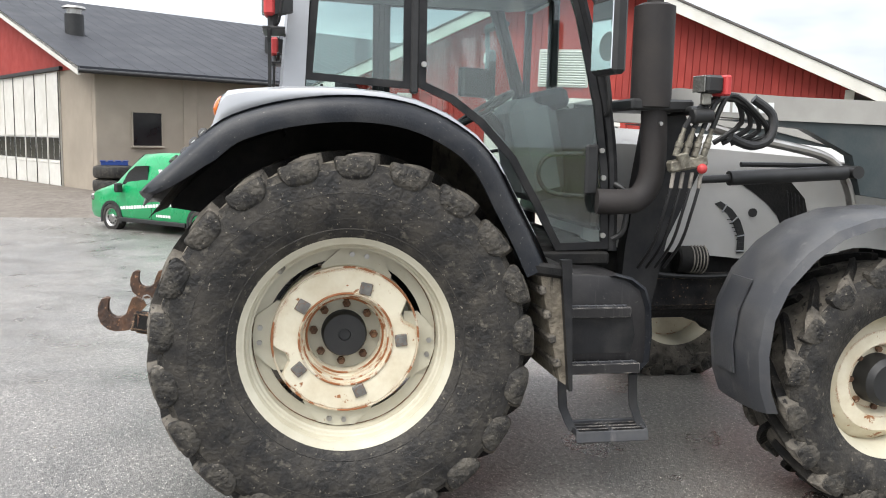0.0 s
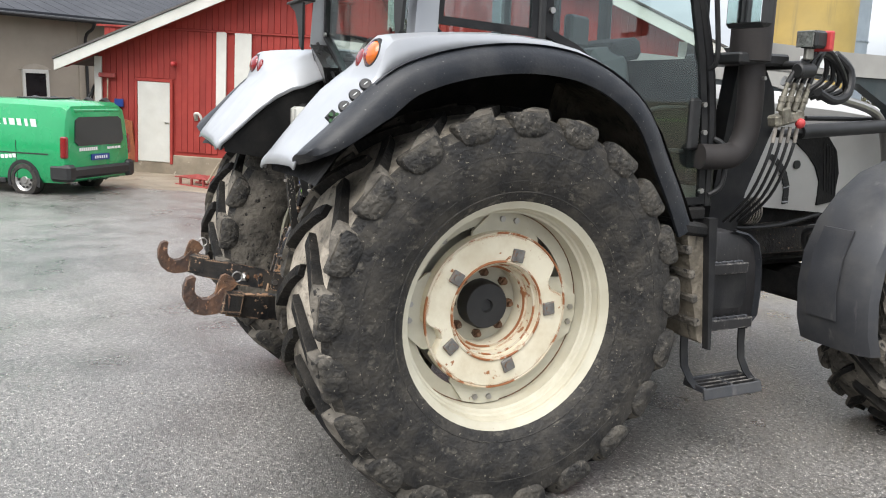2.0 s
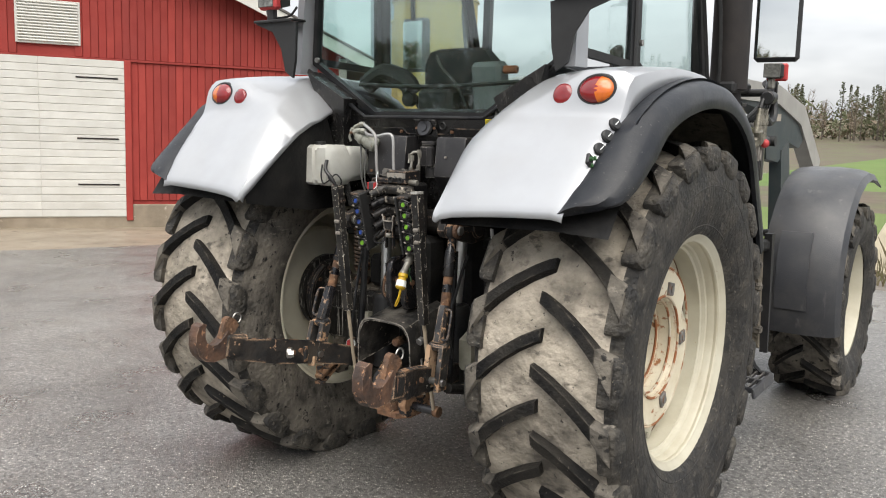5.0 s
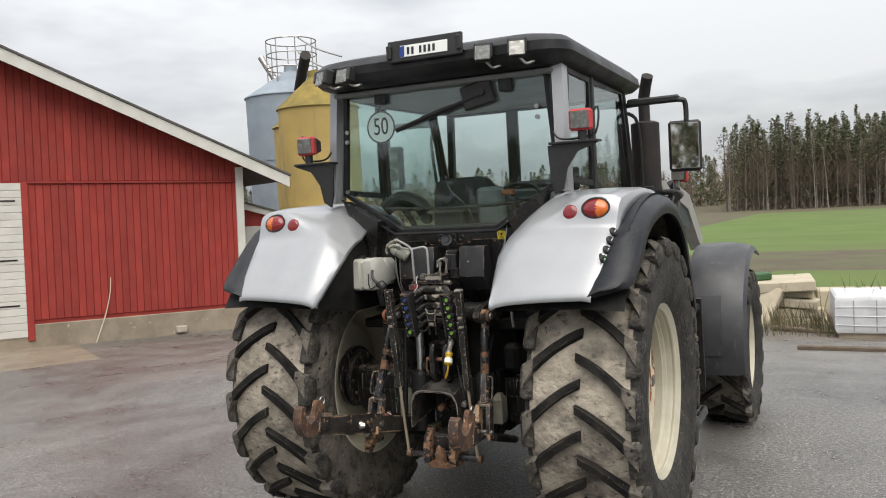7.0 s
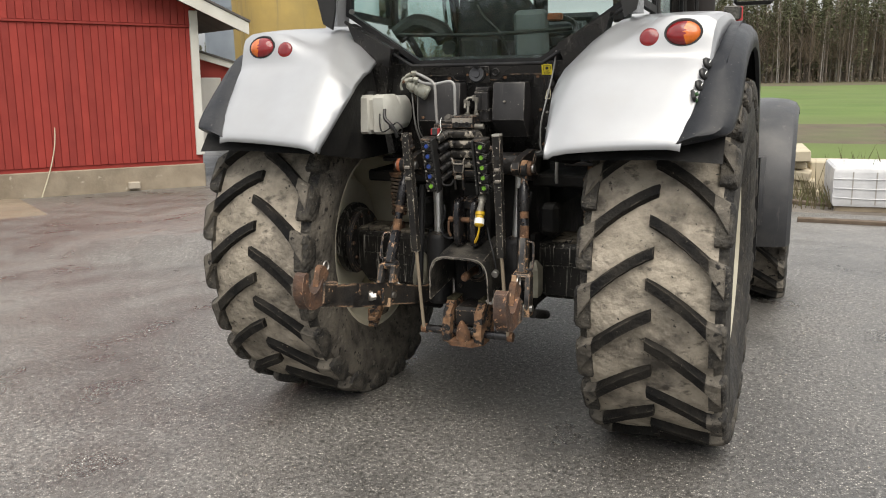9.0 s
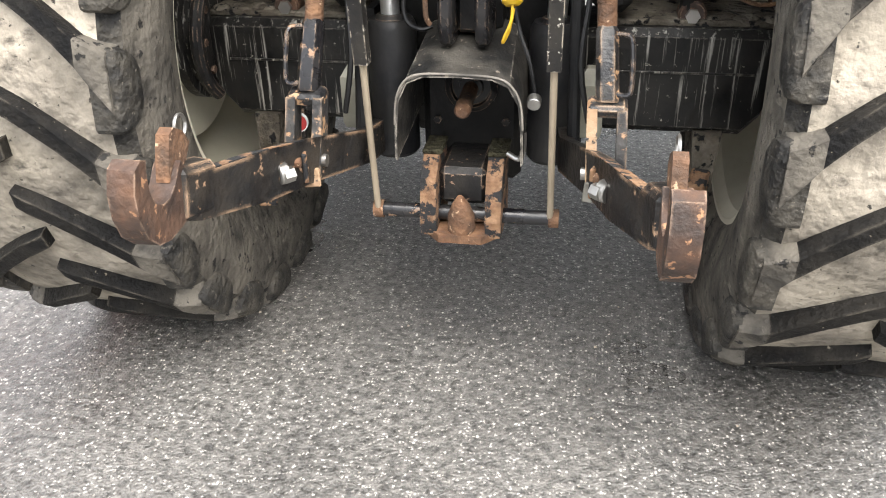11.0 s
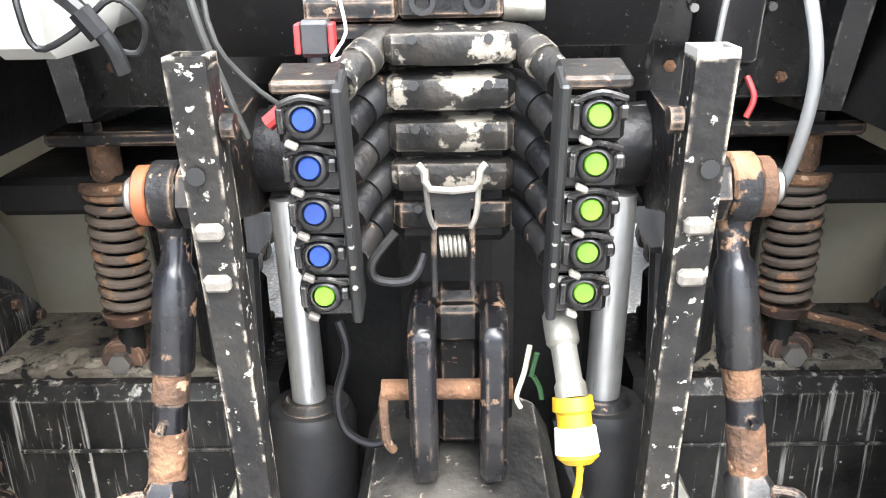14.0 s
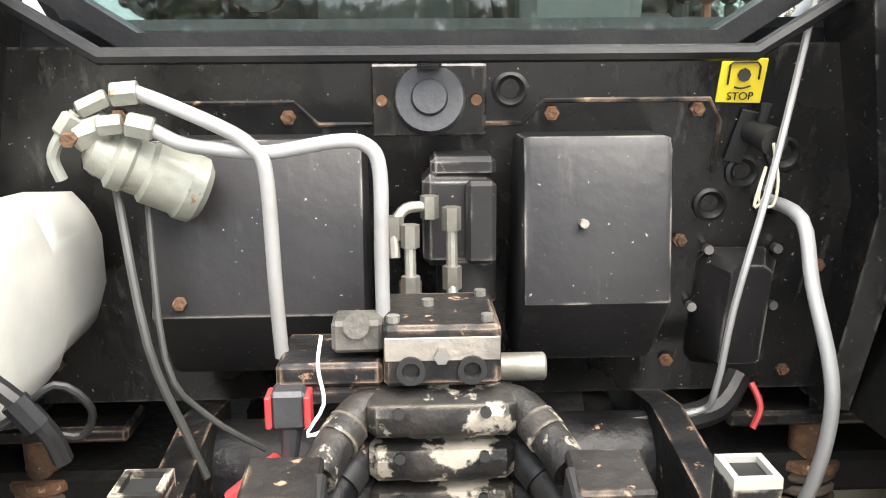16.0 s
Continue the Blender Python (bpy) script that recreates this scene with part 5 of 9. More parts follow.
    part("valve_stem", flip(Build().cyl((0.17, -0.285, 0.345), (0.205, -0.30, 0.33), 0.012, seg=8), side), ZINC, wheel)


def front_wheel(side):
    m = pose(side * 1.185, 2.70, 0.60)
    w = 0.17
    rim = Build().turned((-w, 0, 0), (2 * w, 0, 0), [(0, 0.37), (0, 0.395), (0.06, 0.38), (0.3, 0.345), (0.7, 0.345), (0.94, 0.38), (1, 0.395), (0.99, 0.372), (0.9, 0.352), (0.72, 0.328), (0.3, 0.328), (0.1, 0.35), (0, 0.37)], 56, (False, False))
    wheel = part("front_wheel", flip(rim, side), RIM_PAINT, tractor, "smaller front tyre with worn bars on a cream rim", m)
    sides, tread, inner, shoulder = tread_tyre(0.645, 0.218, 0.37, 0.040, 0.60)
    part("tyre_sidewall", flip(sides, side), RUBBER, wheel)
    part("tyre_tread", flip(tread, side), RUBBER_DUSTY, wheel)
    part("tyre_shoulder", flip(shoulder, side), RUBBER_END, wheel)
    part("inner_sidewall", flip(inner, side), RUBBER_DUSTY, wheel)
    add_bars(wheel, 0.645, 0.218, 17, 0.048, 0.0)
    part("wheel_disc", flip(Build().turned((-0.02, 0, 0), (0.09, 0, 0), [(0.2, 0.33), (1, 0.26), (1, 0.19), (0.3, 0.16), (0.3, 0.0)], 40), side), RIM_RUST, wheel, "cream disc with rusty edges")
    part("hub_cap", flip(Build().turned((0, 0, 0), (0.13, 0, 0), [(0, 0.13), (0.8, 0.125), (1, 0.10), (1, 0)], 28), side), INK, wheel)
    nut = flip(Build().cyl((0, 0, 0), (0.02, 0, 0), 0.016, seg=6), side).mesh("wheel_nut")
    for k in range(8):
        a = math.tau * k / 8
        part("wheel_nut", nut, RUST, wheel, m=pose(side * 0.01, 0.15 * math.cos(a), 0.15 * math.sin(a)))


for s in (1, -1):
    rear_wheel(s)
    front_wheel(s)

# outer arch of the rear mudguards, from the tail over the wheel and down in front: y, z
ARCH = [(-0.862, 1.476), (-0.828, 1.524), (-0.738, 1.620), (-0.636, 1.735), (-0.524, 1.835), (-0.40, 1.890), (-0.267, 1.925), (-0.12, 1.948), (0.019, 1.957), (0.17, 1.950), (0.315, 1.923), (0.46, 1.866), (0.598, 1.778), (0.70, 1.665), (0.79, 1.502), (0.87, 1.360), (0.948, 1.200)]


def line_at(rows, y):
    """Height of a row of (y, z) points at y."""
    for (y0, z0), (y1, z1) in zip(rows, rows[1:]):
        if y0 <= y <= y1:
            return z0 + (z1 - z0) * (y - y0) / (y1 - y0)
    return rows[0][1] if y < rows[0][0] else rows[-1][1]


def smooth_line(pts, k):
    """More points on a smooth line through these."""
    pts, out = [Vector(p) for p in pts], []
    for i in range(len(pts) - 1):
        a, b, c, d = pts[max(i - 1, 0)], pts[i], pts[i + 1], pts[min(i + 2, len(pts) - 1)]
        for j in range(k):
            t = j / k
            out.append(0.5 * (2 * b + (c - a) * t + (2 * a - 5 * b + 4 * c - d) * t * t + (3 * b - a - 3 * c + d) * t ** 3))
    return out + [pts[-1]]


def half_dome(c, r, axis, side_of, squash, tall):
    """A shallow dome cut in two along its height; keeps the part on one side."""
    full = Build().ball(c, r, 28, True, axis, squash)
    keep = Build()
    keep.v = [(x, y, c[2] + (z - c[2]) * tall) for x, y, z in full.v]
    for q in full.f:
        if len(q) > 4:
            continue
        mx = sum(full.v[i][0] for i in q) / len(q)
        if (mx - c[0] - 0.008) * side_of > 0:
            keep.f.append(q)
    return keep


# the shell's run without the lamp pod, and the pod's own rise over it: y, z
SHELL_BASE = [(-0.862, 1.442), (-0.838, 1.470), (-0.778, 1.550), (-0.694, 1.652), (-0.62, 1.738), (-0.55, 1.803), (-0.46, 1.868), (-0.36, 1.918), (-0.25, 1.950), (-0.1, 1.970), (0.02, 1.968), (0.17, 1.957), (0.315, 1.928), (0.46, 1.87), (0.598, 1.778), (0.70, 1.665), (0.79, 1.50), (0.87, 1.357), (0.948, 1.20)]
POD_RISE = [(-0.9, 0.0), (-0.567, 0.0), (-0.548, 0.035), (-0.530, 0.085), (-0.505, 0.105), (-0.46, 0.080), (-0.36, 0.040), (-0.25, 0.015), (-0.1, 0.0), (1.0, 0.0)]
SHELL_IN = [(-0.862, 0.545), (-0.78, 0.558), (-0.62, 0.580), (-0.49, 0.640), (-0.25, 0.680), (-0.1, 0.70), (0.95, 0.70)]
SHELL_OUT = [(-0.862, 1.045), (-0.8, 1.062), (-0.62, 1.105), (-0.49, 1.130), (-0.25, 1.140), (0.95, 1.140)]
SKIRT_X = [(-0.862, 0.524), (-0.8, 0.514), (-0.62, 0.490), (-0.4, 0.500), (-0.25, 0.530)]
SKIRT_DROP = [(-0.862, 0.020), (-0.8, 0.050), (-0.62, 0.100), (-0.4, 0.150), (-0.25, 0.150)]


def mudguard(side):
    line = smooth_line(ARCH, 3)
    n, rows = len(line), []
    for i, p in enumerate(line):
        d = (line[min(i + 1, n - 1)] - line[max(i - 1, 0)]).normalized()
        nrm = Vector((-d.y, d.x))
        tail = max(0.0, 1 - i / 9.0)
        xo = 1.245 - 0.065 * tail * tail * tail
        xs = 1.045 + 0.085 * min(i / 12.0, 1.0)
        drop = 0.105 - 0.060 * tail
        k = min(i / 15.0, 1.0)
        low = -0.030 * k * k * (3 - 2 * k)
        put = lambda x, off: (x, p.x + nrm.x * (off + low), p.y + nrm.y * (off + low) + 0.045 * tail * (x - xs) / (xo - xs))
        rows.append([put(xs - 0.012, 0.0), put(xs + 0.02, 0.010), put(xs + 0.06, 0.012), put(xo - 0.065, 0.005), put(xo - 0.028, -0.010), put(xo - 0.008, -0.034), put(xo, -drop * 0.75), put(xo - 0.004, -drop), put(xo - 0.022, -drop), put(xo - 0.034, -0.04 - 0.3 * drop), put(xs, -0.028)])
    part("mudguard_rim", flip(Build().rings(rows, True), side), FENDER_BLACK, tractor, "black rubbery mudguard rim")
    # silver upper shell with its raised lamp pod
    ys = [-0.862, -0.856, -0.845, -0.82, -0.775, -0.72, -0.66, -0.62, -0.595, -0.582, -0.572, -0.562, -0.552, -0.540, -0.525, -0.50, -0.46, -0.40, -0.33, -0.25, -0.17, -0.1, 0.02, 0.10, 0.17, 0.25, 0.315, 0.39, 0.46, 0.53, 0.598, 0.65, 0.70, 0.75, 0.79, 0.83, 0.87, 0.91, 0.948]
    rows = []
    for i, y in enumerate(ys):
        z0, pod = line_at(SHELL_BASE, y), line_at(POD_RISE, y)
        xi, xo = line_at(SHELL_IN, y), line_at(SHELL_OUT, y)
        rise = 0.034 * max(0.0, min(1.0, (-0.60 - y) / 0.28))
        lip = 0.022 if i == 0 else 0.006 if i == 1 else 0.0
        edge_z = line_at(ARCH, y) - 0.035
        if y < -0.2:
            xb, zb = line_at(SKIRT_X, y), z0 - line_at(SKIRT_DROP, y)
            row = [(xb, y + 0.02, zb - lip), (xb + 0.003, y + 0.008, zb + 0.012 - lip), (xb * 0.45 + xi * 0.55 - 0.006, y, zb * 0.45 + z0 * 0.55 - lip), (xi - 0.006, y, z0 - 0.018 - lip), (xi + 0.018, y, z0 - 0.004 - lip)]
        else:
            row = [(xi, y, z0 - 0.05), (xi, y, z0 - 0.04), (xi, y, z0 - 0.025), (xi + 0.004, y, z0 - 0.010), (xi + 0.02, y, z0 - 0.002)]
        for u, w in ((0.14, 0.08), (0.27, 0.25), (0.40, 0.55), (0.52, 0.85), (0.65, 1.0), (0.80, 1.0), (0.92, 0.97)):
            row.append((xi + (xo - xi) * u, y, z0 + 0.006 * math.sin(math.pi * u) + pod * w + rise * u - lip))
        row.append((xo - 0.006, y, z0 - 0.006 + pod * 0.85 + rise - lip))
        tailish = min(max((y + 0.72) / 0.1, 0.0), 1.0)
        row.append((xo + 0.002, y, z0 - 0.008 - 0.014 * tailish + pod * 0.55 + rise - lip))
        row.append((xo + 0.004, y, z0 - 0.010 + rise - lip if tailish == 0 else min(z0 - 0.03 + rise, max(edge_z, z0 - 0.10 + rise))))
        rows.append(row)
    shell = part("mudguard_shell", flip(Build().grid(rows), side), SILVER, tractor, "silver painted rear mudguard shell")
    mod = shell.modifiers.new("thickness", "SOLIDIFY")
    mod.thickness, mod.offset = 0.010, 0.0
    # liner under the arch, its near-black colour taking in the shade there
    rows, dirty = [], []
    for y in ys[2::2]:
        zz = line_at(SHELL_BASE, y) - 0.035
        xi = line_at(SHELL_IN, y)
        if y < -0.2:
            xb, zb = line_at(SKIRT_X, y), line_at(SHELL_BASE, y) - line_at(SKIRT_DROP, y)
        else:
            xb, zb = 0.70, zz - 0.05
        rows.append([(0.53 if y < 0.5 else 0.66, y + 0.03, min(zb - 0.02, 1.33 + 0.16 * max(-y - 0.45, 0.0))), (xb + 0.012, y + 0.025, zb - 0.004), (xi + 0.03, y + 0.02, zz - 0.03), (1.0, y + 0.02, zz - 0.02), (1.20, y + 0.02, zz - 0.03)])
        if y > 0.44:
            dirty.append([(x, yy - 0.012, z - 0.006) for x, yy, z in rows[-1]])
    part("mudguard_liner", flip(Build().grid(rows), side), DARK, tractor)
    part("splashed_liner", flip(Build().grid(dirty), side), LINER_MUD, tractor, "mud-splashed front of the mudguard liner")
    # lamps: a shallow round lens, red towards the cab and amber outside
    at, ax = (1.003, -0.538, 1.880), (0, -1, 0.22)
    lamp = part("tail_lamp", flip(half_dome(at, 0.068, ax, 1, 0.42, 0.72), side), AMBER_LENS, tractor, "round tail lamp, amber outside and dark red inside")
    part("red_segment", flip(half_dome(at, 0.068, ax, -1, 0.42, 0.72), side), RED_LENS, lamp)
    bezel = Build().turned((1.003, -0.517, 1.876), (0, -0.026, 0.006), [(0, 0.082), (0.6, 0.081), (1, 0.074), (1, 0.066), (0, 0.064)], 28, (False, False))
    bezel.v = [(x, y, 1.88 + (z - 1.88) * 0.74) for x, y, z in bezel.v]
    part("lamp_bezel", flip(bezel, side), BLACK_PLASTIC, lamp)
    part("reflector", flip(Build().ball((0.872, -0.542, 1.864), 0.040, 20, True, (0, -1, 0.25), 0.3).cyl((0.872, -0.542, 1.864), (0.872, -0.515, 1.858), 0.041, seg=20), side), RED_LENS, tractor, "round red reflector")
    if side > 0:
        for y in (-0.602, -0.640, -0.677):
            z = line_at(SHELL_BASE, y) + 0.004
            at = Vector((line_at(SHELL_OUT, y) - 0.006, y, z))
            ax = Vector((0.012, -0.005, 0.006))
            kn = part("fender_switch", Build().turned(at, ax, [(0, 0.024), (0.6, 0.024), (1, 0.019), (1, 0)], 16), INK, tractor, "round black switch on the mudguard")
            part("switch_symbol", Build().box(at + ax * 1.06, (0.003, 0.003, 0.020), (-45, 25, 0), bev=0.001), DECAL_WHITE, kn)
        y = -0.718
        at = Vector((line_at(SHELL_OUT, y) - 0.004, y, line_at(SHELL_BASE, y) + 0.012))
        pad = part("switch_pad", Build().box(at, (0.014, 0.052, 0.046), (-45, -20, 0), bev=0.006), INK, tractor, "four-button switch pad")
        for dy in (-0.012, 0.012):
            for dz in (-0.011, 0.011):
                part("button", Build().cyl(at + Vector((0.004, dy, dz)), at + Vector((0.012, dy, dz + 0.004)), 0.008, seg=10), GREEN_PLASTIC, pad)


for s in (1, -1):
    mudguard(s)


# ---- cab ----
def plate(outline, axis, a, b):
    return Build().prism(outline, axis, a, b)


def frame_of(outline, inset, axis, a, b):
    """A frame round an outline: its bars are as wide as the inset."""
    c = Vector((sum(p[0] for p in outline) / len(outline), sum(p[1] for p in outline) / len(outline)))
    inner = []
    n = len(outline)
    for i in range(n):
        p, q, r = Vector(outline[i - 1]), Vector(outline[i]), Vector(outline[(i + 1) % n])
        d1, d2 = (q - p).normalized(), (r - q).normalized()
        n1, n2 = Vector((-d1.y, d1.x)), Vector((-d2.y, d2.x))
        if n1.dot(c - q) < 0:
            n1 = -n1
        if n2.dot(c - q) < 0:
            n2 = -n2
        bis = (n1 + n2).normalized()
        inner.append(q + bis * inset / max(bis.dot(n1), 0.3))
    at = {"x": lambda p, v: (v, p[0], p[1]), "y": lambda p, v: (p[0], v, p[1])}[axis]
    rows = [[at(p, a) for p in outline], [at(p, b) for p in outline], [at(p, b) for p in inner], [at(p, a) for p in inner]]
    rows.append(rows[0])
    return Build().rings(rows, True, (False, False)), inner


# rear window
RW = [(-0.665, 2.69), (0.665, 2.69), (0.715, 2.03), (0.315, 1.775), (-0.315, 1.775), (-0.715, 2.03)]
fr, inner = frame_of(RW, 0.024, "y", -0.205, -0.165)
rear = part("rear_window", fr, BLACK_PLASTIC, tractor, "tinted rear window with a speed sticker and wiper")
gl = part("pane", plate([tuple(p) for p in inner], "y", -0.190, -0.184), CAB_GLASS, rear)
gl.visible_shadow = False
sp = part("speed_sticker", Build().cyl((-0.425, -0.1815, 2.435), (-0.425, -0.179, 2.435), 0.100, seg=40), DECAL_WHITE, rear, "round white sticker reading 50")
part("sticker_ring", Build().turned((-0.425, -0.182, 2.435), (0, -0.001, 0), [(0, 0.100), (1, 0.100), (1, 0.090), (0, 0.090)], 40, (False, False)), INK, sp)
letters("sticker_number", "50", 0.150, INK, sp, pose(-0.425, -0.1832, 2.435, 90, 0, 0) @ Matrix.Diagonal((0.72, 1, 1, 1)))
wip = part("wiper_arm", Build().tube([(0.28, -0.232, 2.56), (0.1, -0.234, 2.512), (-0.05, -0.232, 2.474), (-0.30, -0.222, 2.405)], 0.009, 8).tube([(0.20, -0.232, 2.53), (0.05, -0.236, 2.505), (-0.12, -0.230, 2.462)], 0.006, 6), INK, rear)
part("wiper_blade", Build().box((-0.06, -0.214, 2.462), (0.50, 0.012, 0.024), (0, -14.5, 0)), INK, wip)
part("wiper_motor", Build().box((0.25, -0.215, 2.56), (0.20, 0.035, 0.14), (0, -12, 0), bev=0.02).cyl((0.28, -0.22, 2.57), (0.28, -0.25, 2.57), 0.022, seg=14), INK, wip)
for x, z in ((-0.40, 2.63), (0.42, 2.62)):
    part("window_hinge", Build().box((x, -0.215, z + 0.02), (0.075, 0.03, 0.16), bev=0.012).cyl((x, -0.235, z - 0.03), (x, -0.2, z - 0.03), 0.018, seg=12), INK, rear)
for x, z in ((-0.66, 2.36), (-0.655, 2.42), (-0.68, 2.05), (0.60, 2.46), (0.60, 2.4), (0.23, 2.60)):
    part("window_bolt", Build().cyl((x, -0.20, z), (x, -0.214, z), 0.013, seg=10), STEEL, rear)
part("window_bar", Build().tube([(-0.45, -0.15, 1.93), (0.0, -0.13, 1.915), (0.45, -0.15, 1.93)], 0.010, 8), INK, rear)

# side windows, doors and pillars
for s in (1, -1):
    x0, x1 = s * 0.728, s * 0.752
    Q = [(-0.165, 2.03), (0.345, 2.00), (0.345, 2.66), (-0.110, 2.68)]
    fr, inner = frame_of(Q, 0.035, "x", x0, x1)
    win = part("quarter_window", fr, BLACK_PLASTIC, tractor, "tinted rear side window in a black frame")
    gl = part("pane", plate([tuple(p) for p in inner], "x", s * 0.738, s * 0.743), CAB_GLASS, win)
    gl.visible_shadow = False
    D = [(0.385, 2.66), (1.12, 2.66), (1.22, 2.40), (1.335, 1.95), (1.385, 1.62), (1.405, 1.21), (1.12, 1.20), (1.0, 1.42), (0.86, 1.66), (0.70, 1.83), (0.55, 1.94), (0.385, 2.01)]
    fr, inner = frame_of(D, 0.038, "x", x0, x1)
    door = part("cab_door", fr, BLACK_PLASTIC, tractor, "full glass cab door in a black frame")
    gl = part("pane", plate([tuple(p) for p in inner], "x", s * 0.738, s * 0.743), CAB_GLASS, door)
    gl.visible_shadow = False
    part("door_latch", Build().box((s * 0.735, 1.30, 1.62), (0.05, 0.07, 0.26), bev=0.015), INK, door)
    for y, z in ((0.41, 2.12), (1.345, 1.72), (1.36, 1.58), (1.37, 1.28)):
        part("door_bolt", Build().cyl((s * 0.75, y, z), (s * 0.768, y, z), 0.014, seg=10), STEEL, door)
    part("inner_handle", Build().tube([(s * 0.70, 1.28, 1.70), (s * 0.66, 1.10, 1.69), (s * 0.66, 1.04, 1.60), (s * 0.66, 1.10, 1.50), (s * 0.70, 1.28, 1.48)], 0.012, 8), INK, door)
    part("grab_rail", Build().tube([(s * 0.765, 1.42, 1.55), (s * 0.80, 1.47, 1.50), (s * 0.80, 1.47, 1.32), (s * 0.765, 1.42, 1.26)], 0.014, 8), INK, tractor, "black grab rail")
    part("b_pillar", Build().box((s * 0.738, 0.365, 2.33), (0.05, 0.04, 0.70), bev=0.008), INK, tractor)
    # silver rear corner pillar
    part("corner_pillar", flip(Build().rings([[(0.722, -0.285, 1.98), (0.778, -0.270, 1.98), (0.778, -0.165, 1.98), (0.722, -0.165, 1.98)], [(0.700, -0.225, 2.70), (0.757, -0.214, 2.70), (0.757, -0.125, 2.70), (0.702, -0.125, 2.70)]]), s), SILVER, tractor, "silver rear corner pillar")
    # front pillar
    part("front_pillar", flip(Build().tube([(0.735, 1.43, 1.20), (0.735, 1.415, 1.62), (0.735, 1.36, 1.97), (0.735, 1.20, 2.50), (0.735, 1.15, 2.68)], 0.030, 8), s), BLACK_PLASTIC, tractor)
    # rail over the mirror and mirror
    arm = part("mirror_arm", flip(Build().tube([(0.74, 1.22, 2.55), (0.95, 1.19, 2.56), (1.13, 1.17, 2.555), (1.165, 1.185, 2.52), (1.165, 1.19, 2.38)], 0.018, 8), s), INK, tractor, "black mirror arm with a rectangular mirror")
    part("mirror_housing", flip(Build().box((1.150, 1.205, 2.240), (0.215, 0.07, 0.345), (0, 0, 9), bev=0.034), s), INK, arm)
    part("mirror_glass", flip(Build().box((1.1555, 1.1685, 2.240), (0.180, 0.006, 0.305), (0, 0, 9), bev=0.002), s), MIRROR, arm)
    part("mirror_arm_cover", flip(Build().box((0.95, 1.185, 2.565), (0.36, 0.05, 0.05), (0, 0, -4), bev=0.015), s), INK, arm)
    part("grab_handle", flip(Build().tube([(0.76, 1.22, 2.50), (0.82, 1.27, 2.42), (0.82, 1.34, 2.05), (0.80, 1.36, 1.93), (0.76, 1.36, 1.90)], 0.013, 8), s), INK, tractor, "long black cab grab handle")
    # rear work lamp on its bracket
    lamp = part("work_lamp", flip(Build().box((0.885, -0.325, 2.350), (0.125, 0.05, 0.115), bev=0.016), s), RED_PLASTIC, tractor, "square work lamp in a red housing")
    part("lamp_lens", flip(Build().box((0.885, -0.353, 2.350), (0.100, 0.012, 0.092), bev=0.006), s), LAMP_GLASS, lamp)
    part("lamp_back", flip(Build().rings([[(0.83, -0.30, 2.30), (0.94, -0.30, 2.30), (0.94, -0.30, 2.40), (0.83, -0.30, 2.40)], [(0.85, -0.22, 2.32), (0.92, -0.22, 2.32), (0.92, -0.22, 2.38), (0.85, -0.22, 2.38)]]), s), INK, lamp)
    part("lamp_foot", flip(Build().cyl((0.885, -0.31, 2.24), (0.885, -0.31, 2.30), 0.025, seg=10), s), INK, lamp)
    part("lamp_bracket", flip(Build().prism([(0.695, 2.225), (0.975, 2.240), (0.975, 2.225), (0.86, 2.185), (0.80, 2.10), (0.775, 1.99), (0.725, 1.96), (0.705, 2.05)], "y", -0.335, -0.320).box((0.84, -0.305, 2.236), (0.27, 0.10, 0.012)), s), INK, tractor, "black bent lamp bracket")
    part("lamp_cable", flip(Build().tube([(0.89, -0.27, 2.33), (0.96, -0.26, 2.42), (0.95, -0.28, 2.28), (0.86, -0.30, 2.255), (0.76, -0.31, 2.26), (0.72, -0.3, 2.30)], 0.006, 6), s), HOSE, lamp)

# windscreen and roof
part("windscreen_frame", frame_of([(-0.70, 2.66), (0.70, 2.66), (0.72, 1.90), (-0.72, 1.90)], 0.05, "y", 1.33, 1.37)[0], BLACK_PLASTIC, tractor)
# added dark bulk, in place of the reflection low in the rear window
part("cowl", Build().box((0, 1.38, 1.62), (1.40, 0.10, 0.64), bev=0.03), BLACK_PLASTIC, tractor)
part("windscreen_post", Build().box((-0.16, 1.36, 2.30), (0.09, 0.05, 0.74), bev=0.012), BLACK_PLASTIC, tractor)
rows = []
for z, gx, y0, y1 in ((2.665, 0.74, -0.30, 1.34), (2.690, 0.80, -0.37, 1.42), (2.735, 0.835, -0.41, 1.48), (2.785, 0.825, -0.41, 1.47), (2.825, 0.785, -0.37, 1.42), (2.850, 0.70, -0.29, 1.30), (2.865, 0.5, -0.1, 1.1)):
    rr, ring = 0.18, []
    for cx, cy, a0 in ((gx - rr, y1 - rr, 0), (-gx + rr, y1 - rr, 90), (-gx + rr, y0 + rr, 180), (gx - rr, y0 + rr, 270)):
        for k in range(6):
            a = radians(a0 + 18 * k)
            ring.append((cx + rr * math.cos(a), cy + rr * math.sin(a), z - 0.05 * max(0.0, (cy - 0.4))))
    rows.append(ring)
roof = part("cab_roof", Build().rings(rows), BLACK_PLASTIC, tractor, "glossy black cab roof with rounded corners")
part("roof_top", Build().box((0, 0.5, 2.868), (1.15, 1.3, 0.02), bev=0.01), SILVER, roof)
plate_holder = part("plate_holder", Build().box((0.03, -0.425, 2.825), (0.47, 0.022, 0.125), (-6, 0, 0), bev=0.01).box((-0.19, -0.44, 2.822), (0.03, 0.03, 0.08)).box((0.25, -0.44, 2.828), (0.03, 0.03, 0.08)), INK, roof, "black plate holder with a white plate")
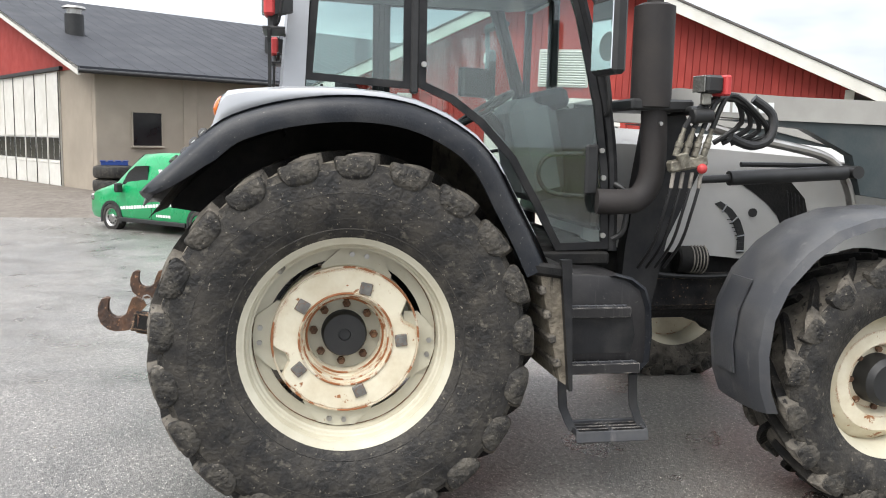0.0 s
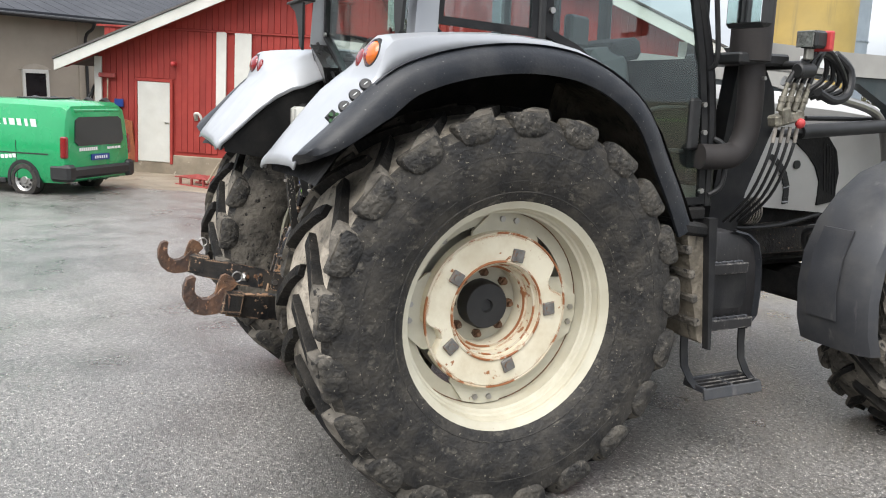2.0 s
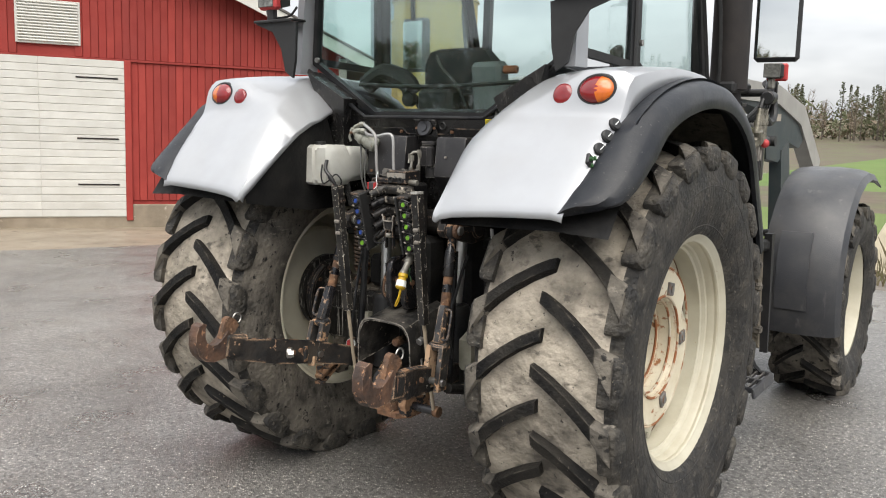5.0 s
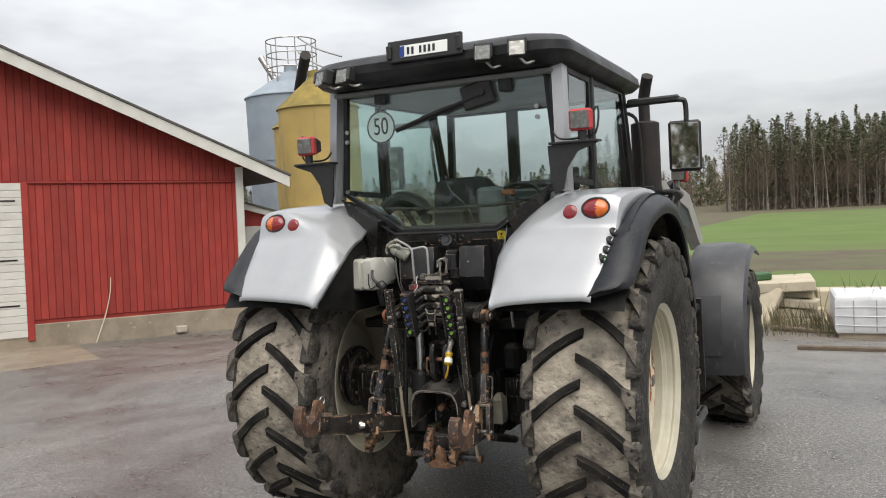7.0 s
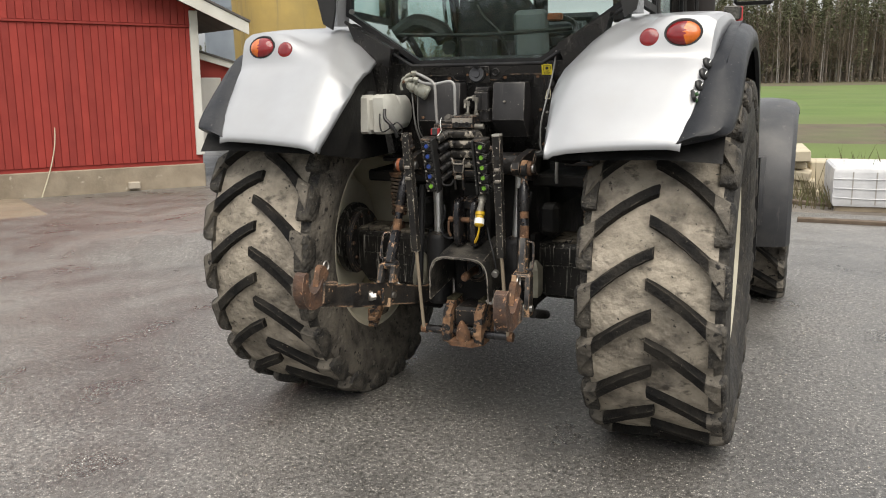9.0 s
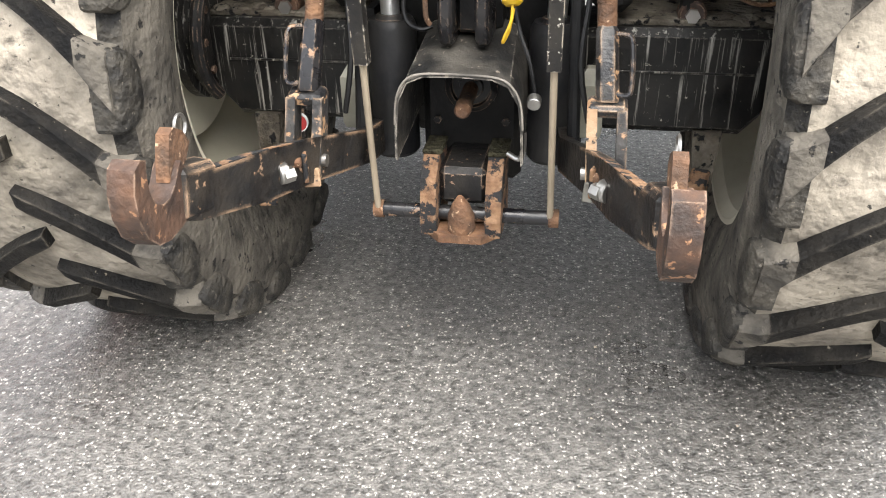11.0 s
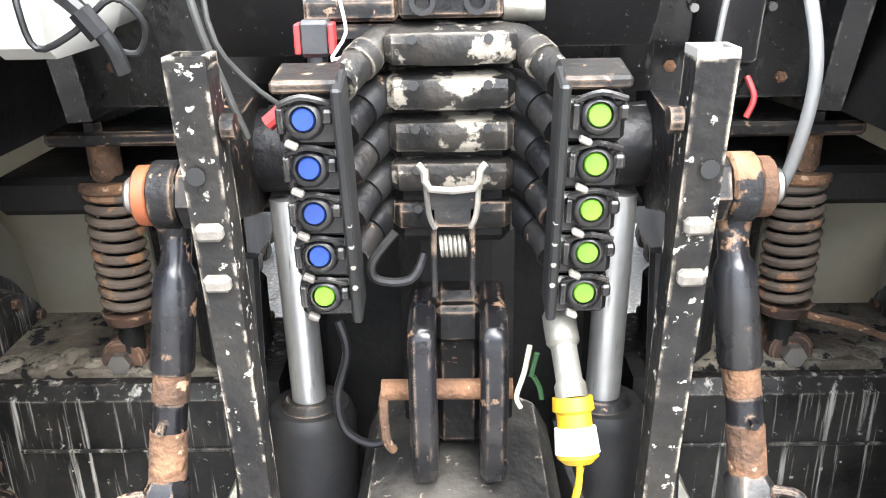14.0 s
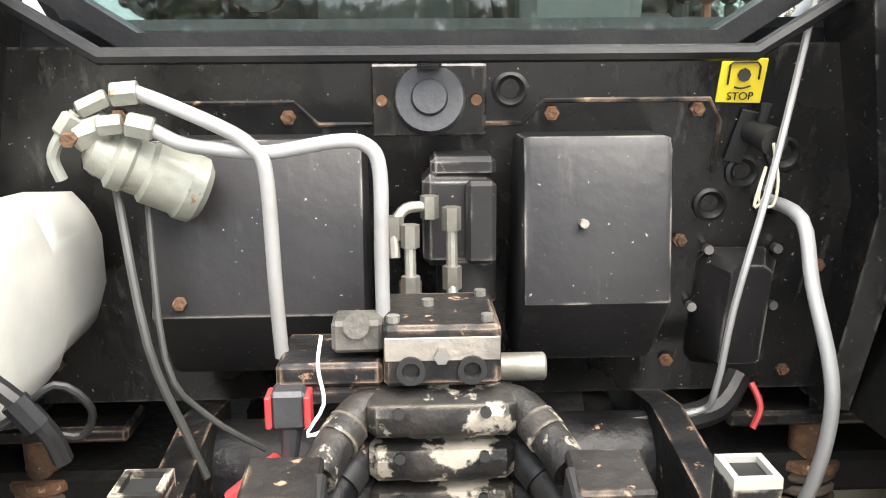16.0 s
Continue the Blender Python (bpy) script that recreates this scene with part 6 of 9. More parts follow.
part("number_plate", Build().box((0.03, -0.440, 2.820), (0.30, 0.006, 0.066), (-6, 0, 0), bev=0.002), DECAL_WHITE, plate_holder)
part("plate_band", Build().box((-0.105, -0.4445, 2.820), (0.030, 0.003, 0.060), (-6, 0, 0), bev=0.001), BLUE_CAP, plate_holder)
for k in range(6):
    part("plate_bar", Build().box((-0.065 + 0.028 * k + (0.022 if k > 1 else 0), -0.4445, 2.820), (0.015, 0.003, 0.040), (-6, 0, 0), bev=0.001), INK, plate_holder)
for x, tilt in ((-0.50, -14), (-0.645, -30), (0.39, 10), (0.585, 16)):
    lp = part("roof_lamp", Build().box((x, -0.425, 2.735 + (0.02 if x > 0 else 0)), (0.105, 0.07, 0.10), (-14, 0, tilt), bev=0.012), INK, tractor, "square roof work lamp")
    part("lamp_lens", Build().box((x + 0.04 * math.sin(radians(tilt)), -0.425 - 0.037, 2.727 + (0.02 if x > 0 else 0)), (0.085, 0.010, 0.08), (-14, 0, tilt), bev=0.004), LAMP_GLASS, lp)
    part("lamp_stay", Build().tube([(x, -0.40, 2.69 + (0.02 if x > 0 else 0)), (x + 0.03, -0.37, 2.675), (x + 0.08, -0.34, 2.70)], 0.008, 6), STEEL, lp)
part("roof_lining", Build().box((0, 0.52, 2.645), (1.42, 1.55, 0.03), bev=0.01), CAB_GREY, tractor)

# inside the cab
seat = part("driver_seat", Build().box((0, 0.36, 1.62), (0.50, 0.50, 0.14), bev=0.05), SEAT, tractor, "dark blue-grey fabric driver seat")
back_rows = []
for y, z, hw, d in ((0.20, 1.60, 0.20, 0.05), (0.17, 1.72, 0.24, 0.065), (0.13, 1.90, 0.235, 0.06), (0.09, 2.03, 0.21, 0.05), (0.07, 2.085, 0.17, 0.035), (0.065, 2.10, 0.12, 0.015)):
    back_rows.append([(-hw, y, z), (-hw * 0.92, y - d, z), (-hw * 0.5, y - d * 1.25, z), (hw * 0.5, y - d * 1.25, z), (hw * 0.92, y - d, z), (hw, y, z), (hw * 0.9, y + d, z), (hw * 0.5, y + d * 0.7, z), (-hw * 0.5, y + d * 0.7, z), (-hw * 0.9, y + d, z)])
part("backrest", Build().rings(back_rows), SEAT, seat)
part("seat_shell", Build().box((0, 0.075, 1.76), (0.34, 0.03, 0.26), (10, 0, 0), bev=0.014), INK, seat)
part("seat_base", Build().box((0, 0.32, 1.40), (0.36, 0.40, 0.32), bev=0.03), INK, seat)
part("armrest", Build().box((0.33, 0.30, 1.80), (0.09, 0.36, 0.07), bev=0.03), SEAT, seat)
con = part("side_console", Build().box((0.52, 0.32, 1.58), (0.24, 0.80, 0.36), bev=0.06), CAB_GREY, tractor, "grey side console with levers")
for k in range(4):
    part("lever", Build().tube([(0.46 + 0.04 * k, 0.36, 1.74), (0.46 + 0.04 * k, 0.38, 1.86)], 0.008, 6).ball((0.46 + 0.04 * k, 0.38, 1.88), 0.02, 10), ORANGE if k == 1 else INK, con)
part("side_console", Build().box((-0.52, 0.32, 1.55), (0.24, 0.80, 0.30), bev=0.06), CAB_GREY, tractor)
lev = part("hitch_lever_box", Build().box((0.20, 0.02, 1.90), (0.16, 0.10, 0.26), (6, 0, 0), bev=0.02), CAB_GREY, tractor, "grey lever box behind the seat")
part("lever_knob", Build().box((0.33, -0.02, 1.99), (0.075, 0.03, 0.035), bev=0.012), ORANGE, lev)
part("lever_stalk", Build().tube([(0.10, -0.02, 1.80), (0.06, -0.05, 1.92), (-0.02, -0.06, 2.00), (-0.06, -0.05, 2.06)], 0.009, 6), INK, lev)
part("spool_block", Build().box((-0.05, -0.04, 1.84), (0.20, 0.10, 0.14), bev=0.02).cyl((-0.20, -0.09, 1.86), (-0.20, -0.06, 1.86), 0.035, seg=14), INK, lev)
part("rear_shelf", Build().box((0, -0.06, 1.79), (1.15, 0.20, 0.05), bev=0.015), SEAT, tractor)
part("tool_roll", Build().tube([(-0.52, -0.02, 1.93), (-0.42, 0.0, 1.99), (-0.30, 0.02, 1.95), (-0.26, 0.02, 1.90)], 0.05, 10), INK, tractor, "dark bundle on the cab shelf")
part("monitor", Build().box((0.50, 0.72, 2.06), (0.05, 0.20, 0.15), (0, 0, 30), bev=0.012), INK, tractor)
dash = part("dashboard", Build().box((0, 1.18, 1.72), (0.52, 0.28, 0.60), (12, 0, 0), bev=0.09), CAB_GREY, tractor, "grey dashboard with a steering wheel")
sw = Build().turned((0, 0, 0), (0, 0, 0.03), [(0.5 + 0.5 * math.sin(math.tau * k / 8), 0.195 + 0.016 * math.cos(math.tau * k / 8)) for k in range(9)], 32, (False, False))
for k in range(3):
    a = math.tau * k / 3
    sw.tube([(0, 0, 0.0), (0.19 * math.cos(a), 0.19 * math.sin(a), 0.015)], 0.012, 6)
part("steering_wheel", sw, INK, dash, m=pose(0, 0.90, 1.93, 32, 0, 0))
part("steering_column", Build().cyl((0, 1.12, 1.72), (0, 0.90, 1.93), 0.035, seg=12), INK, dash)
part("cab_floor", Build().box((0, 0.65, 1.20), (1.40, 1.45, 0.06), bev=0.01), DARK, tractor)
# another added block for that dark reflection, over the dashboard
part("front_console_top", Build().box((0.02, 1.24, 2.00), (0.46, 0.20, 0.12), (14, 0, 0), bev=0.055), SEAT, tractor)


# ---- nose, loader and chassis ----
rows = []
for y, hw, zt, zb in ((1.42, 0.34, 1.84, 1.20), (1.60, 0.38, 1.86, 1.17), (2.2, 0.40, 1.84, 1.12), (2.8, 0.405, 1.80, 1.06), (3.4, 0.40, 1.74, 1.02), (3.75, 0.36, 1.66, 1.02), (3.88, 0.26, 1.50, 1.05)):
    rows.append([(-hw * 0.98, y, zb), (-hw, y, zb + 0.1), (-hw, y, zt - 0.28), (-hw * 0.93, y, zt - 0.10), (-hw * 0.7, y, zt - 0.02), (0, y, zt), (hw * 0.7, y, zt - 0.02), (hw * 0.93, y, zt - 0.10), (hw, y, zt - 0.28), (hw, y, zb + 0.1), (hw * 0.98, y, zb)])
hood = part("hood", Build().rings(rows), HOOD_SILVER, tractor, "silver rounded engine hood")
for s in (1, -1):
    intake = part("hood_intake", flip(Build().prism([(2.34, 1.545), (2.66, 1.56), (2.76, 1.46), (2.80, 1.32), (2.78, 1.14), (2.635, 1.12), (2.635, 1.27), (2.59, 1.36), (2.52, 1.43), (2.42, 1.50)], "x", 0.395, 0.412), s), DARK, hood, "black slatted air intake")
    for k in range(5):
        part("intake_slat", flip(Build().box((0.414, 2.66 + 0.026 * k, 1.36 - 0.01 * k), (0.006, 0.008, 0.30), (8, 0, 0), bev=0.002), s), BLACK_PLASTIC, intake)
    part("hood_cap", flip(Build().cyl((0.39, 2.432, 1.375), (0.414, 2.432, 1.375), 0.026, seg=14), s), INK, hood)
    grille = part("hood_grille", flip(Build().prism([(2.19, 1.425), (2.225, 1.44), (2.30, 1.395), (2.355, 1.33), (2.388, 1.25), (2.39, 1.14), (2.348, 1.135), (2.345, 1.24), (2.315, 1.31), (2.27, 1.37)], "x", 0.398, 0.409), s), INK, hood)
    for y, z, a in ((2.366, 1.15, 0), (2.364, 1.24, 10), (2.32, 1.335, 40), (2.25, 1.40, 60)):
        part("grille_slat", flip(Build().box((0.410, y, z), (0.006, 0.055, 0.008), (a, 0, 0), bev=0.002), s), SILVER, grille)
    for k in range(9):
        a = 0.55 + 0.1 * k
        part("grille_rib", flip(Build().box((0.4105, 2.366 - 0.0012 * k * k, 1.15 + 0.023 * k), (0.004, 0.040, 0.005), bev=0.001), s), BLACK_PLASTIC, grille)
    # front mudguards
    path = [(1.96, 0.50), (1.915, 0.62), (1.895, 0.80), (1.917, 0.98), (1.99, 1.14), (2.12, 1.28), (2.27, 1.385), (2.45, 1.445), (2.66, 1.462), (2.88, 1.44), (3.06, 1.385)]
    rows = []
    for y, z in path:
        d = (Vector((2.70, 0.60)) - Vector((y, z))).normalized()
        put = lambda x, off, y=y, z=z, d=d: (x, y + d.x * off, z + d.y * off)
        rows.append([put(0.975, 0.0), put(1.05, -0.012), put(1.22, -0.016), put(1.34, -0.004), put(1.395, 0.018), put(1.42, 0.06), put(1.41, 0.062), put(1.37, 0.03), put(1.05, 0.008), put(0.975, 0.015)])
    fm = part("front_mudguard", flip(Build().rings(rows), s), FENDER_GREY, tractor, "black plastic front mudguard")
    rows = [[put for put in ((1.06, y - 0.012, z), (1.24, y - 0.014, z), (1.24, y - 0.024, z), (1.06, y - 0.022, z))] for y, z in ((1.905, 0.66), (1.885, 0.80), (1.904, 0.97), (1.968, 1.12))]
    part("mudguard_rib", flip(Build().rings(rows), s), FENDER_GREY, fm)
    part("mudguard_stay", flip(Build().tube([(1.02, 2.00, 1.10), (0.82, 2.10, 1.05), (0.72, 2.25, 0.90), (0.70, 2.5, 0.72)], 0.022, 8), s), INK, fm)
    part("front_axle_end", flip(Build().cyl((0.35, 2.70, 0.60), (1.12, 2.70, 0.60), 0.10, 0.13, seg=16), s), DARK, tractor)
    # loader arm and its tower
    top = [(1.60, 2.02), (1.78, 2.055), (2.4, 2.03), (3.1, 2.02), (3.9, 1.88), (4.6, 1.42)]
    arm = part("loader_arm", flip(Build().prism(top + [(4.5, 1.28), (3.8, 1.74), (3.1, 1.89), (2.4, 1.90), (1.70, 1.92)], "x", 0.585, 0.700), s), ARM_GREY, tractor, "pale grey loader arm with a dark knee plate")
    part("knee_plate", flip(Build().prism([(2.05, 1.90), (2.55, 1.86), (2.85, 1.72), (2.92, 1.50), (3.25, 1.46), (3.55, 1.60), (3.85, 1.55), (4.1, 1.66), (3.9, 1.80), (3.1, 1.91)], "x", 0.605, 0.682), s), ARM_DARK, arm, "dark grey knee plate")
    part("lift_cylinder", flip(Build().cyl((0.70, 2.10, 1.585), (0.70, 2.80, 1.625), 0.040, seg=16).cyl((0.70, 1.93, 1.575), (0.70, 2.10, 1.585), 0.022, seg=12).cyl((0.64, 2.84, 1.628), (0.76, 2.84, 1.628), 0.036, seg=16), s), INK, arm)
    part("level_rod", flip(Build().tube([(0.64, 2.2, 1.66), (0.64, 3.0, 1.66)], 0.014, 8, 1), s), INK, arm)
    part("arm_pipe", flip(Build().tube([(0.66, 1.98, 1.86), (0.70, 2.2, 1.80), (0.70, 2.4, 1.77), (0.69, 2.7, 1.70), (0.66, 2.85, 1.55), (0.64, 2.92, 1.35)], 0.026, 10), s), STEEL, arm)
    part("loader_tower", flip(Build().prism([(1.52, 0.85), (1.70, 0.85), (1.78, 1.25), (1.95, 1.62), (1.92, 1.80), (1.78, 2.02), (1.66, 2.02), (1.60, 1.60), (1.54, 1.20)], "x", 0.56, 0.66), s), BLACK_PLASTIC, tractor, "black loader tower bolted to the chassis")
    part("cross_bracket", flip(Build().box((0.66, 1.62, 1.955), (0.42, 0.34, 0.06), bev=0.012), s), INK, tractor)
    part("front_knee", flip(Build().prism([(3.3, 1.55), (3.5, 1.62), (3.72, 1.0), (3.7, 0.45), (3.5, 0.42), (3.42, 0.95)], "x", 0.60, 0.69), s), ARM_DARK, tractor)

# arm lettering stands as plain pale blocks
for k in range(6):
    part("arm_emblem", Build().box((0.7015, 2.06 + 0.052 * k, 1.965), (0.003, 0.036, 0.058), bev=0.001), DECAL_WHITE, tractor)
part("arm_patch", Build().box((0.6835, 3.16, 1.79), (0.004, 0.16, 0.05), bev=0.002), CONCRETE, tractor)

# exhaust stack on the right side
ex = part("muffler", Build().turned((0.80, 1.58, 1.94), (0, 0, 0.52), [(0, 0.085), (0.01, 0.103), (0.97, 0.103), (1, 0.07), (1, 0.05)], 32), MUFFLER, tractor, "dark brown exhaust stack with a slanted tip")
part("exhaust_elbow", Build().tube([(0.80, 1.60, 1.95), (0.80, 1.61, 1.75), (0.80, 1.60, 1.58), (0.80, 1.54, 1.48), (0.80, 1.44, 1.46), (0.78, 1.32, 1.46)], 0.066, 20, 6), MUFFLER, ex)
part("exhaust_tip", Build().tube([(0.80, 1.58, 2.44), (0.80, 1.58, 2.62), (0.82, 1.55, 2.70), (0.85, 1.50, 2.78)], 0.042, 16), MUFFLER, ex)
part("heat_guard_bolt", Build().cyl((0.88, 1.60, 1.86), (0.90, 1.60, 1.86), 0.010, seg=8), STEEL, ex)

# work lamp, couplers and hoses at the loader tower
lamp = part("front_work_lamp", Build().box((0.99, 1.80, 2.055), (0.10, 0.10, 0.085), (0, 0, 12), bev=0.012), INK, tractor, "square work lamp with a red hood")
part("lamp_hood", Build().box((0.99, 1.865, 2.050), (0.115, 0.035, 0.10), (0, 0, 12), bev=0.01), RED_PLASTIC, lamp)
part("lamp_lens", Build().box((0.99, 1.745, 2.055), (0.09, 0.01, 0.08), (0, 0, 12), bev=0.004), LAMP_GLASS, lamp)
part("lamp_foot", Build().box((0.98, 1.79, 1.985), (0.03, 0.05, 0.06), bev=0.006), ZINC, lamp)
part("indicator", Build().cyl((0.98, 1.72, 1.900), (0.98, 1.83, 1.905), 0.040, 0.036, seg=18, bev=0.008), INK, tractor, "black indicator with amber lens")
part("indicator_bar", Build().cyl((0.60, 1.76, 1.93), (0.98, 1.76, 1.93), 0.022, seg=12), INK, tractor)
cp = part("hose_coupler", Build().box((0.93, 1.735, 1.665), (0.07, 0.20, 0.060), (12, 0, 0), bev=0.010).box((0.955, 1.70, 1.675), (0.04, 0.06, 0.085), (12, 0, 0), bev=0.008), COUPLER_ZINC, tractor, "zinc quick coupler block with black hoses")
for k in range(4):
    y0 = 1.66 + 0.05 * k
    part("coupler", Build().turned((0.95, y0, 1.70), (0, 0.04, 0.14), [(0, 0.017), (0.3, 0.017), (0.32, 0.020), (0.5, 0.020), (0.52, 0.015), (0.75, 0.015), (0.77, 0.011), (1, 0.011)], 12), COUPLER_ZINC, cp)
    part("lower_nipple", Build().cyl((0.94, y0 - 0.01, 1.54), (0.94, y0, 1.62), 0.010, seg=10), GREY_CAST, cp)
    part("hose", Build().tube([(0.95, y0 + 0.04, 1.84), (0.96, y0 + 0.12, 1.95 + 0.02 * k), (0.92, y0 + 0.30, 2.01 - 0.03 * k), (0.86, y0 + 0.40, 1.88 - 0.02 * k), (0.80, y0 + 0.28, 1.77)], 0.014, 8), HOSE, cp)
    part("hose", Build().tube([(0.94, y0 - 0.01, 1.54), (0.92, y0 - 0.03, 1.42), (0.84, y0 - 0.04, 1.25), (0.70, y0 - 0.06, 1.10)], 0.0085, 8), HOSE, cp)
part("dust_cap", Build().ball((0.965, 1.80, 1.64), 0.026, 12), RED_PLASTIC, cp)
part("looped_hose", Build().tube([(0.90, 1.98, 1.80), (0.90, 2.10, 1.76), (0.90, 2.20, 1.80), (0.88, 2.22, 1.92), (0.86, 2.12, 2.00)], 0.024, 10), HOSE, cp)

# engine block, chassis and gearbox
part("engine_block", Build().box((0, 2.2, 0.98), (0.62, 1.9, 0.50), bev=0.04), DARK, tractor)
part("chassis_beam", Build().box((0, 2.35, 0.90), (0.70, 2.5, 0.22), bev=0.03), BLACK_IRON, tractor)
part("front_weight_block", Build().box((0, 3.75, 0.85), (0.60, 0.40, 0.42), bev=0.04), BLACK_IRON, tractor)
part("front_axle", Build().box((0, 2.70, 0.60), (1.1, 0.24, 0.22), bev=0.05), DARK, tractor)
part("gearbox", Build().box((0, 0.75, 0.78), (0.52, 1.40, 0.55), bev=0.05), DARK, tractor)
alt = part("alternator", Build().cyl((0.36, 1.98, 1.10), (0.36, 2.16, 1.10), 0.085, seg=20, bev=0.01), DARK, tractor)
for k in range(5):
    part("alternator_fin", Build().turned((0.36, 2.06 + 0.02 * k, 1.10), (0, 0.006, 0), [(0, 0.084), (0, 0.091), (1, 0.091), (1, 0.084)], 20, (False, False)), GREY_CAST, alt)
part("engine_hose", Build().tube([(0.37, 1.62, 1.06), (0.39, 1.9, 1.01), (0.39, 2.3, 1.00), (0.38, 2.7, 1.06)], 0.014, 8), HOSE, tractor)

# side tank and steps
for s in (1, -1):
    rows = []
    for x, k in ((0.62, 1.0), (0.98, 1.0), (1.03, 0.99), (1.055, 0.965), (1.06, 0.93)):
        ring = [(1.04, 0.64), (1.30, 0.62), (1.47, 0.635), (1.515, 0.68), (1.525, 0.80), (1.515, 0.96), (1.485, 1.045), (1.42, 1.095), (1.32, 1.12), (1.18, 1.13), (1.04, 1.13)]
        rows.append([(x, 1.28 + (y - 1.28) * k, 0.88 + (z - 0.88) * k) for y, z in ring])
    tank = part("side_tank", flip(Build().rings(rows), s), COVER_BLACK, tractor, "black plastic side tank with steps")
    rows = []
    for x, o in ((1.045, 0.0), (1.078, 0.006), (1.084, 0.02), (1.045, 0.05)):
        rows.append([(x, y - o * 0.8, z - o * 0.4) for y, z in ((1.465, 0.63), (1.522, 0.69), (1.53, 0.82), (1.518, 0.97), (1.488, 1.055), (1.42, 1.105), (1.33, 1.128))])
    part("tank_lip", flip(Build().grid(rows), s), FENDER_BLACK, tank, "moulded outer lip of the tank")
    part("tank_recess", flip(Build().prism([(1.07, 0.73), (1.42, 0.73), (1.44, 0.82), (1.42, 0.93), (1.07, 0.93)], "x", 1.052, 1.064), s), BLACK_PLASTIC, tank)
    for z, y0, y1 in ((0.955, 1.06, 1.40), (0.675, 1.05, 1.46)):
        st = part("step_tread", flip(Build().box((1.055, (y0 + y1) / 2, z), (0.08, y1 - y0, 0.018), bev=0.006).box((1.096, (y0 + y1) / 2, z - 0.014), (0.016, y1 - y0, 0.052), bev=0.006), s), COVER_BLACK, tank)
        for k in range(7):
            part("tread_rib", flip(Build().box((1.072, y0 + 0.03 + (y1 - y0 - 0.06) * k / 6, z + 0.013), (0.04, 0.012, 0.012), bev=0.003), s), FENDER_GREY, st)
        part("tread_bar_long", flip(Build().box((1.078, (y0 + y1) / 2, z + 0.014), (0.010, y1 - y0 - 0.03, 0.012), bev=0.003), s), FENDER_GREY, st)
    low = part("lower_step", flip(Build().box((1.175, 1.30, 0.345), (0.020, 0.37, 0.055), (0, -14, 0), bev=0.007).box((1.025, 1.30, 0.365), (0.016, 0.35, 0.035), bev=0.005), s), FENDER_GREY, tank, "worn hanging lower step")
    for y in (1.125, 1.30, 1.475):
        part("step_rung", flip(Build().box((1.10, y, 0.362), (0.15, 0.018, 0.030), bev=0.005), s), FENDER_GREY, low)
    for k in range(3):
        part("step_rung", flip(Build().box((1.06 + 0.04 * k, 1.30, 0.366), (0.010, 0.34, 0.020), bev=0.003), s), COVER_BLACK, low)
    for y, dy in ((1.075, 0.045), (1.445, 0.035)):
        part("step_strap", flip(Build().rings([[(x - 0.004, yy - 0.022, z), (x + 0.004, yy - 0.022, z), (x + 0.004, yy + 0.022, z), (x - 0.004, yy + 0.022, z)] for x, yy, z in ((1.05, y, 0.66), (1.052, y + 0.004, 0.54), (1.06, y + 0.2 * dy, 0.46), (1.085, y + 0.7 * dy, 0.395), (1.12, y + dy, 0.362))]), s), BLACK_PLASTIC, low)
    guard = part("wheel_guard", flip(Build().rings([[(0.66, 0.88, 1.14), (1.21, 0.90, 1.14), (1.21, 1.02, 1.14), (0.66, 1.02, 1.14)], [(0.66, 0.93, 0.90), (1.21, 0.95, 0.90), (1.21, 1.03, 0.90), (0.66, 1.03, 0.90)], [(0.66, 1.0, 0.64), (1.21, 1.01, 0.64), (1.21, 1.04, 0.62), (0.66, 1.04, 0.62)]]), s), GUARD_MUD, tractor, "muddy ribbed guard behind the wheel")
    for k in range(4):
        z = 1.075 - 0.115 * k
        part("guard_rib", flip(Build().box((0.94, 0.892 + (1.14 - z) * 0.24, z), (0.58, 0.035, 0.040), (12, 0, 0), bev=0.015), s), RUBBER_DUSTY, guard)
    part("guard_hood", flip(Build().box((0.95, 0.93, 1.17), (0.58, 0.20, 0.06), (-8, 0, 0), bev=0.02), s), DARK, guard)
    part("guard_edge", flip(Build().prism([(0.985, 1.22), (1.035, 1.22), (1.062, 0.60), (1.045, 0.60)], "x", 1.21, 1.248), s), BLACK_PLASTIC, guard)
    part("cab_mount", flip(Build().box((0.70, 1.20, 1.16), (0.14, 0.42, 0.07), bev=0.012), s), DARK, tractor)


# ---- rear of the tractor: cab back, valves and hitch ----
def panel_y(z):
    return -0.185 + (1.71 - z) * 0.25


back = part("rear_panel", Build().rings([[(-0.58, panel_y(1.79), 1.785), (0.58, panel_y(1.79), 1.785), (0.58, panel_y(1.79) + 0.05, 1.785), (-0.58, panel_y(1.79) + 0.05, 1.785)],
    [(-0.52, panel_y(1.34), 1.34), (0.52, panel_y(1.34), 1.34), (0.52, panel_y(1.34) + 0.05, 1.34), (-0.52, panel_y(1.34) + 0.05, 1.34)]]), BLACK_PANEL, tractor, "glossy black cab back panel with rusty bolts")
for s in (1, -1):
    part("side_panel", flip(Build().rings([[(0.42, -0.30, 1.86), (0.66, -0.30, 1.99), (0.66, -0.2, 1.99), (0.42, -0.2, 1.86)], [(0.50, -0.22, 1.60), (0.53, -0.24, 1.60), (0.53, -0.1, 1.60), (0.50, -0.1, 1.60)], [(0.50, -0.14, 1.33), (0.53, -0.15, 1.33), (0.53, -0.05, 1.33), (0.50, -0.05, 1.33)]]), s), BLACK_PANEL, back)
